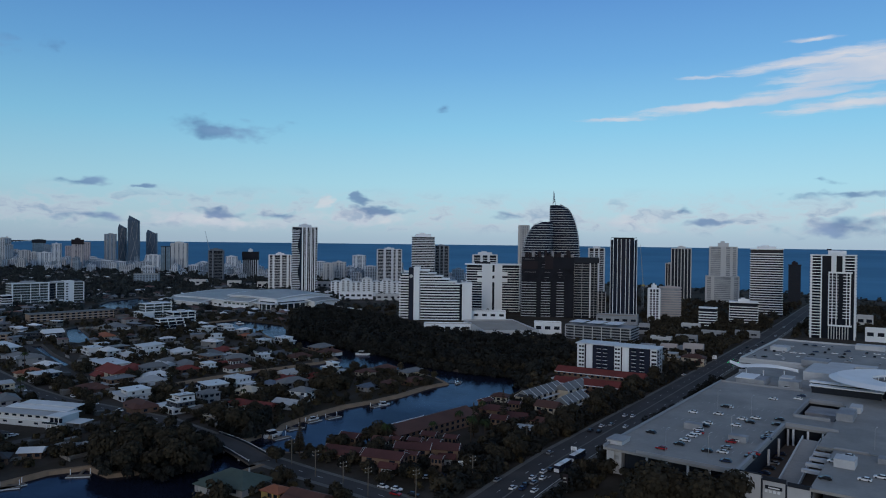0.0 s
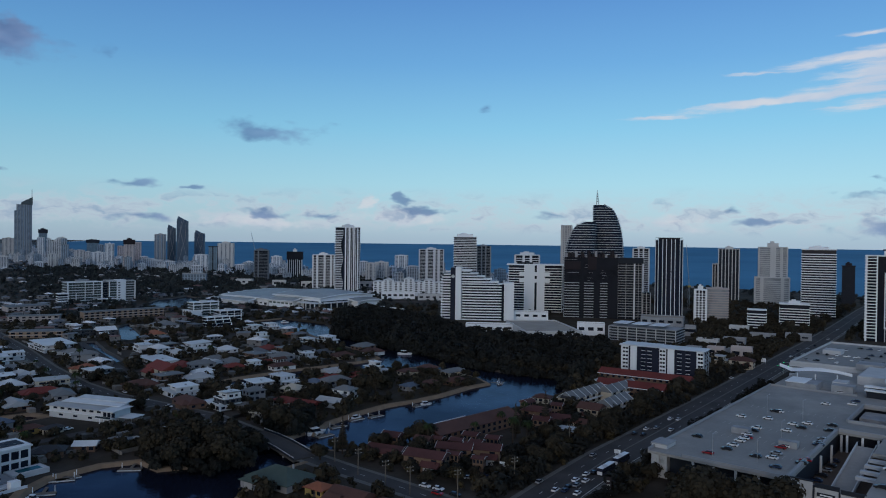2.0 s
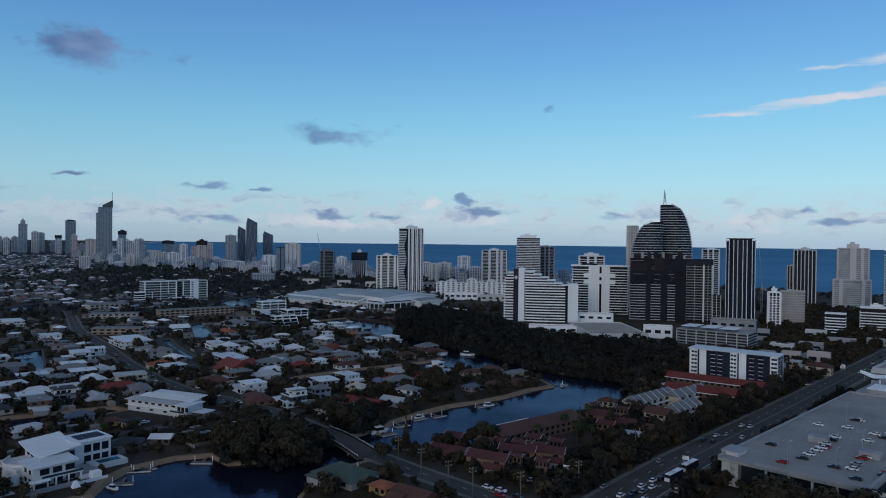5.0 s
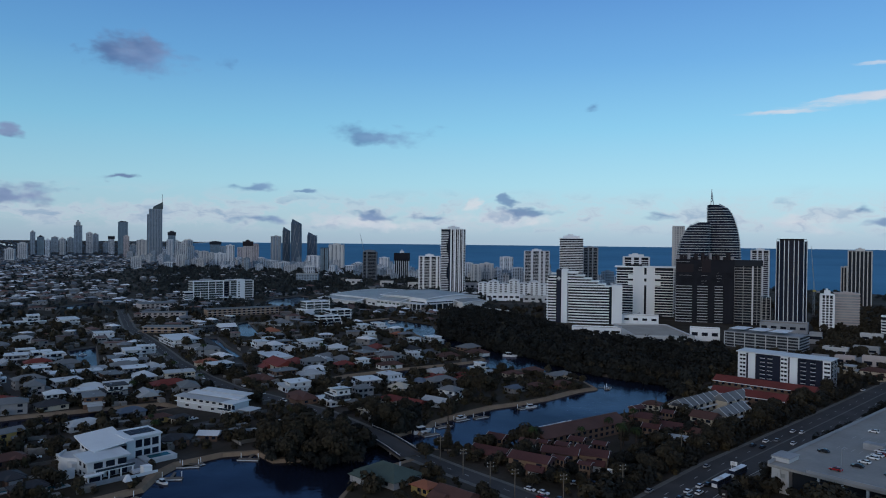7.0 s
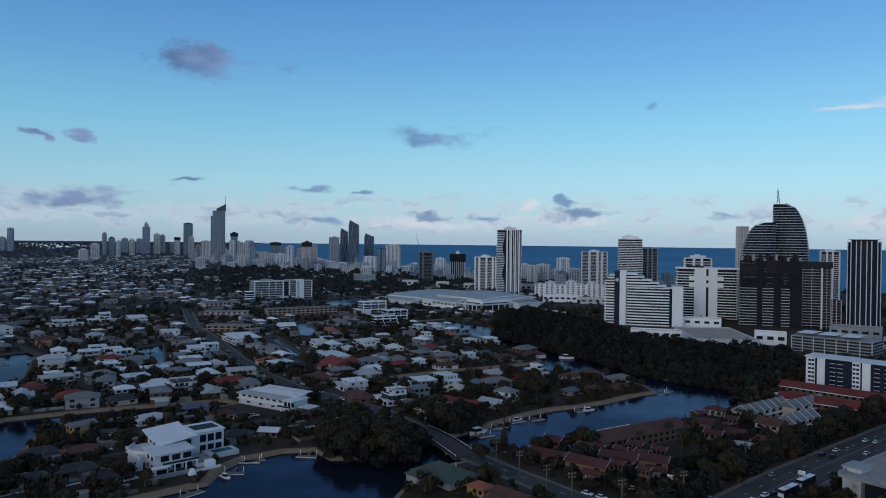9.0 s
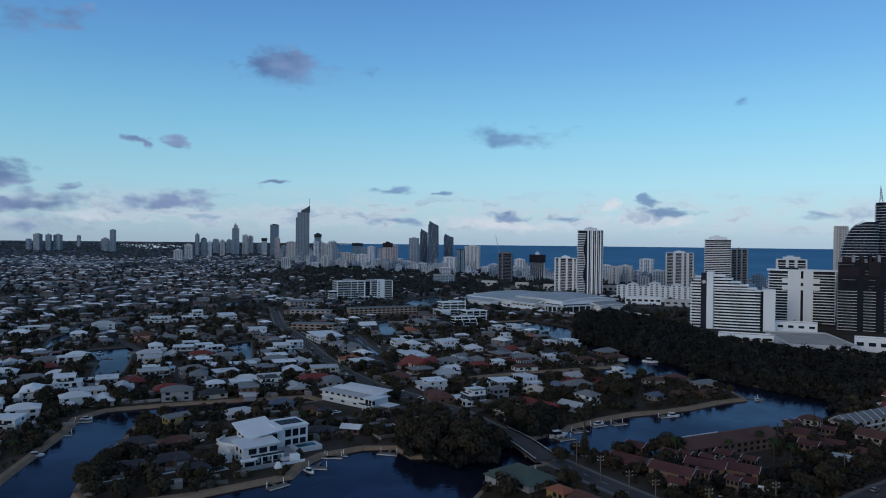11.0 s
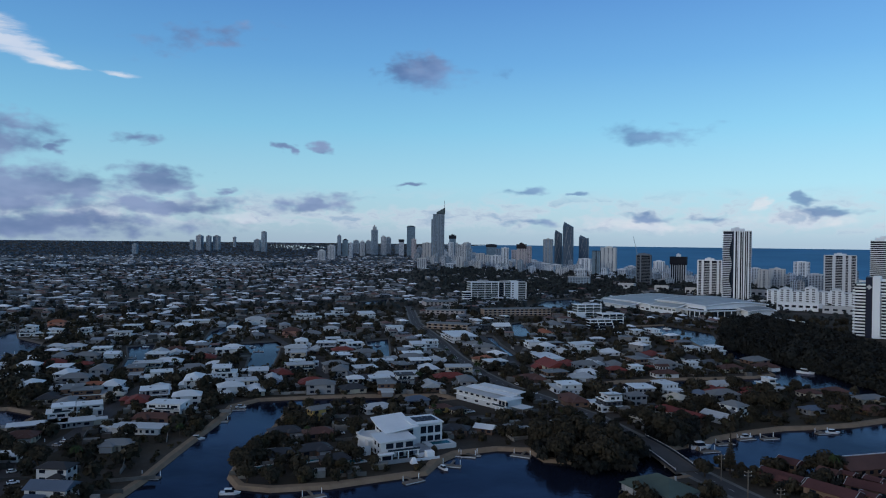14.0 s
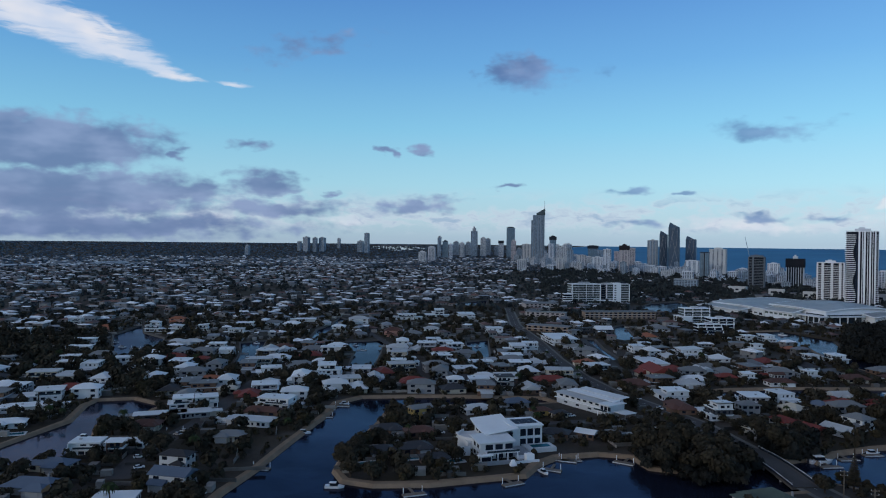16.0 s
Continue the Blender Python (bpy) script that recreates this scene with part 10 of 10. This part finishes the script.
def sign_board(x, y, turn, tall, w, h, colour, label):
    e = thing("road_sign", x, y, turn, label, "sign", "road signs")
    for s in (-1, 1):
        block("post", M["steel"], e, s * w * 0.35 - 0.1, s * w * 0.35 + 0.1, -0.1, 0.1, 0, tall + h * 0.5)
    block("panel", M[colour], e, -w / 2, w / 2, -0.22, -0.1, tall, tall + h)
    for i in range(3):
        block("text_bar", M["steel"] if colour != "dark" else M["bright"], e, -w * 0.35, w * (0.35 - 0.1 * i), -0.25, -0.22, tall + h * (0.2 + 0.25 * i), tall + h * (0.3 + 0.25 * i))


sign_board(58.8, 309.5, -20, 3.5, 2.6, 1.6, "bright", "white roadside sign panel on posts")
sign_board(47.6, 266.8, -10, 1.0, 2.0, 6.0, "brown", "dark red totem sign beside the highway")
sign_board(9.2, 287.9, -10, 3.0, 4.0, 2.0, "bright", "small white sign panel among trees")
sign_board(221.9, 571.4, -20, 2.0, 3.4, 3.0, "bright", "square white sign beside the highway")


GREEN = bpy.data.materials.new("green_signal_lens")
GREEN.use_nodes = True
signal = Nodes(GREEN.node_tree)
signal.add("ShaderNodeOutputMaterial", {0: signal.add("ShaderNodeEmission", {0: (0.05, 1.0, 0.3, 1), 1: 3.0}).outputs[0]})


def traffic_light(x, y, turn):
    e = thing("traffic_light", x, y, turn, "steel mast-arm traffic light showing green over the highway", "traffic light", "traffic lights")
    bm = bmesh.new()
    rod(bm, (0, 0, 0), (0, 0, 6.2), 0.14, 7)
    rod(bm, (0, 0, 6.0), (-4.2, 0, 6.5), 0.1, 6)
    part("mast", bm, M["steel"], e)
    for cx, z in ((-4.2, 5.6), (-0.45, 3.2)):
        head = block("signal_head", M["dark"], e, cx - 0.28, cx + 0.28, -0.25, 0.15, z, z + 1.3)
        bm = bmesh.new()
        rod(bm, (cx, -0.31, z + 0.3), (cx, -0.26, z + 0.3), 0.2, 10)
        part("green_lens", bm, GREEN, e, "glowing green signal lens")


for x, y in ((221.4, 532.8), (231.2, 546.5)):
    traffic_light(x, y, 0)


# ---- jetties and boats ----
def jetty(x, y, turn, w=9.0, d=3.2):
    e = thing("jetty", x, y, turn, "small floating jetty with white piles", "jetty", "jetties", z=WATER_Z)
    boxed("deck", TIMBER, -w / 2, w / 2, -d / 2, d / 2, -0.2, 0.45, parent=e)
    boxed("edge", M["pale"], -w / 2 - 0.15, w / 2 + 0.15, -d / 2 - 0.15, -d / 2 - 0.004, 0.1, 0.5, parent=e)
    for s in (-1, 1):
        bm = bmesh.new()
        rod(bm, (s * w * 0.42, d / 2 + 0.2, -2), (s * w * 0.42, d / 2 + 0.2, 2.6), 0.14, 8)
        part("pile", bm, M["bright"], e)
    boxed("gangway", TIMBER, -0.6, 0.6, d / 2, d / 2 + 5.5, 0.4, 0.6, parent=e)


for x, y, turn in ((-164.6, 226.5, 70), (-165.1, 267.1, 20), (-145.3, 281.8, 10), (-185, 191.2, 62), (-302.1, 241.8, 40), (-314.8, 264.3, 45), (-314.4, 253.7, 45), (-330.5, 170.7, 62), (-253.1, 168.3, 30), (-67.5, 371.9, 48), (-58.2, 379.6, 48), (-36.9, 407.3, 48), (-74.1, 356.4, 48),
                   (-77.1, 339.4, 48), (-463.9, 411.4, 48), (-365.3, 451.8, 48), (-517.5, 326.8, 48), (-608.7, 277.7, 48), (-168.7, 450.5, 48), (11.9, 477.9, 80), (-164.1, 268.9, 48), (-163.3, 251.7, 20)):
    jetty(x, y, turn)


def boat(x, y, turn, length=7.0, cabin=True, label="small white motor boat moored in the canal"):
    e = thing("boat", x, y, turn, label, "boat", "boats", z=WATER_Z)
    k = length / 7
    bm = bmesh.new()
    prism(bm, [(-3.4 * k, -0.9 * k), (1.8 * k, -0.9 * k), (3.2 * k, 0), (1.8 * k, 0.9 * k), (-3.4 * k, 0.9 * k)], -0.3, 0.9 * k, [(-3.5 * k, -1.2 * k), (1.9 * k, -1.2 * k), (3.8 * k, 0), (1.9 * k, 1.2 * k), (-3.5 * k, 1.2 * k)])
    part("hull", bm, PAINTS["white"], e)
    if cabin:
        bm = bmesh.new()
        prism(bm, [(-1.6 * k, -0.8 * k), (1.3 * k, -0.8 * k), (1.3 * k, 0.8 * k), (-1.6 * k, 0.8 * k)], 0.9 * k, 1.9 * k, [(-1.5 * k, -0.7 * k), (0.5 * k, -0.7 * k), (0.5 * k, 0.7 * k), (-1.5 * k, 0.7 * k)])
        part("cabin", bm, M["glass"], e)
        block("cabin_roof", PAINTS["white"], e, -1.9 * k, 0.7 * k, -0.85 * k, 0.85 * k, 1.9 * k, 2.05 * k)
    block("engine", M["dark"], e, -3.9 * k, -3.5 * k, -0.3, 0.3, 0.2, 1.2 * k)


for x, y, turn, n in ((-284.2, 214.4, 40, 7), (-213, 175.5, 40, 7.5), (-163.6, 246.7, -20, 6), (-623, 272.6, 40, 7), (-654.5, 280.2, 40, 6), (-66.4, 590.3, 0, 12), (-33.3, 410.7, 30, 7.5), (-82.2, 343.3, 48, 11), (-68.1, 374.9, 48, 7), (-589.3, 283.6, 40, 6), (-229.3, 797.7, 0, 9),
                      (-352.5, 136.4, 40, 7), (-318.3, 269.4, 40, 6), (-405.4, 500.4, 40, 6), (11.1, 475.9, 60, 5), (-488.2, 426.1, 30, 6), (-562.2, 369.9, 30, 6)):
    boat(x, y, turn, n)


def pool(x, y, turn, w=8.0, d=4.0):
    e = thing("swimming_pool", x, y, turn, "turquoise garden swimming pool with pale edges", "pool", "pools")
    boxed("water", POOL, -w / 2, w / 2, -d / 2, d / 2, 0.1, 0.35, parent=e)
    for x0, x1, y0, y1 in ((-w / 2 - 1, w / 2 + 1, -d / 2 - 1, -d / 2), (-w / 2 - 1, w / 2 + 1, d / 2, d / 2 + 1), (-w / 2 - 1, -w / 2, -d / 2, d / 2), (w / 2, w / 2 + 1, -d / 2, d / 2)):
        block("coping", M["pale"], e, x0, x1, y0, y1, 0.05, 0.42)


for x, y, turn in ((-222.3, 201.5, 62), (-191.9, 217.4, 62), (-244.5, 134.3, 30), (-198.2, 229.2, 62), (-378.2, 114.1, 62), (-213.2, 220.9, 62)):
    pool(x, y, turn)
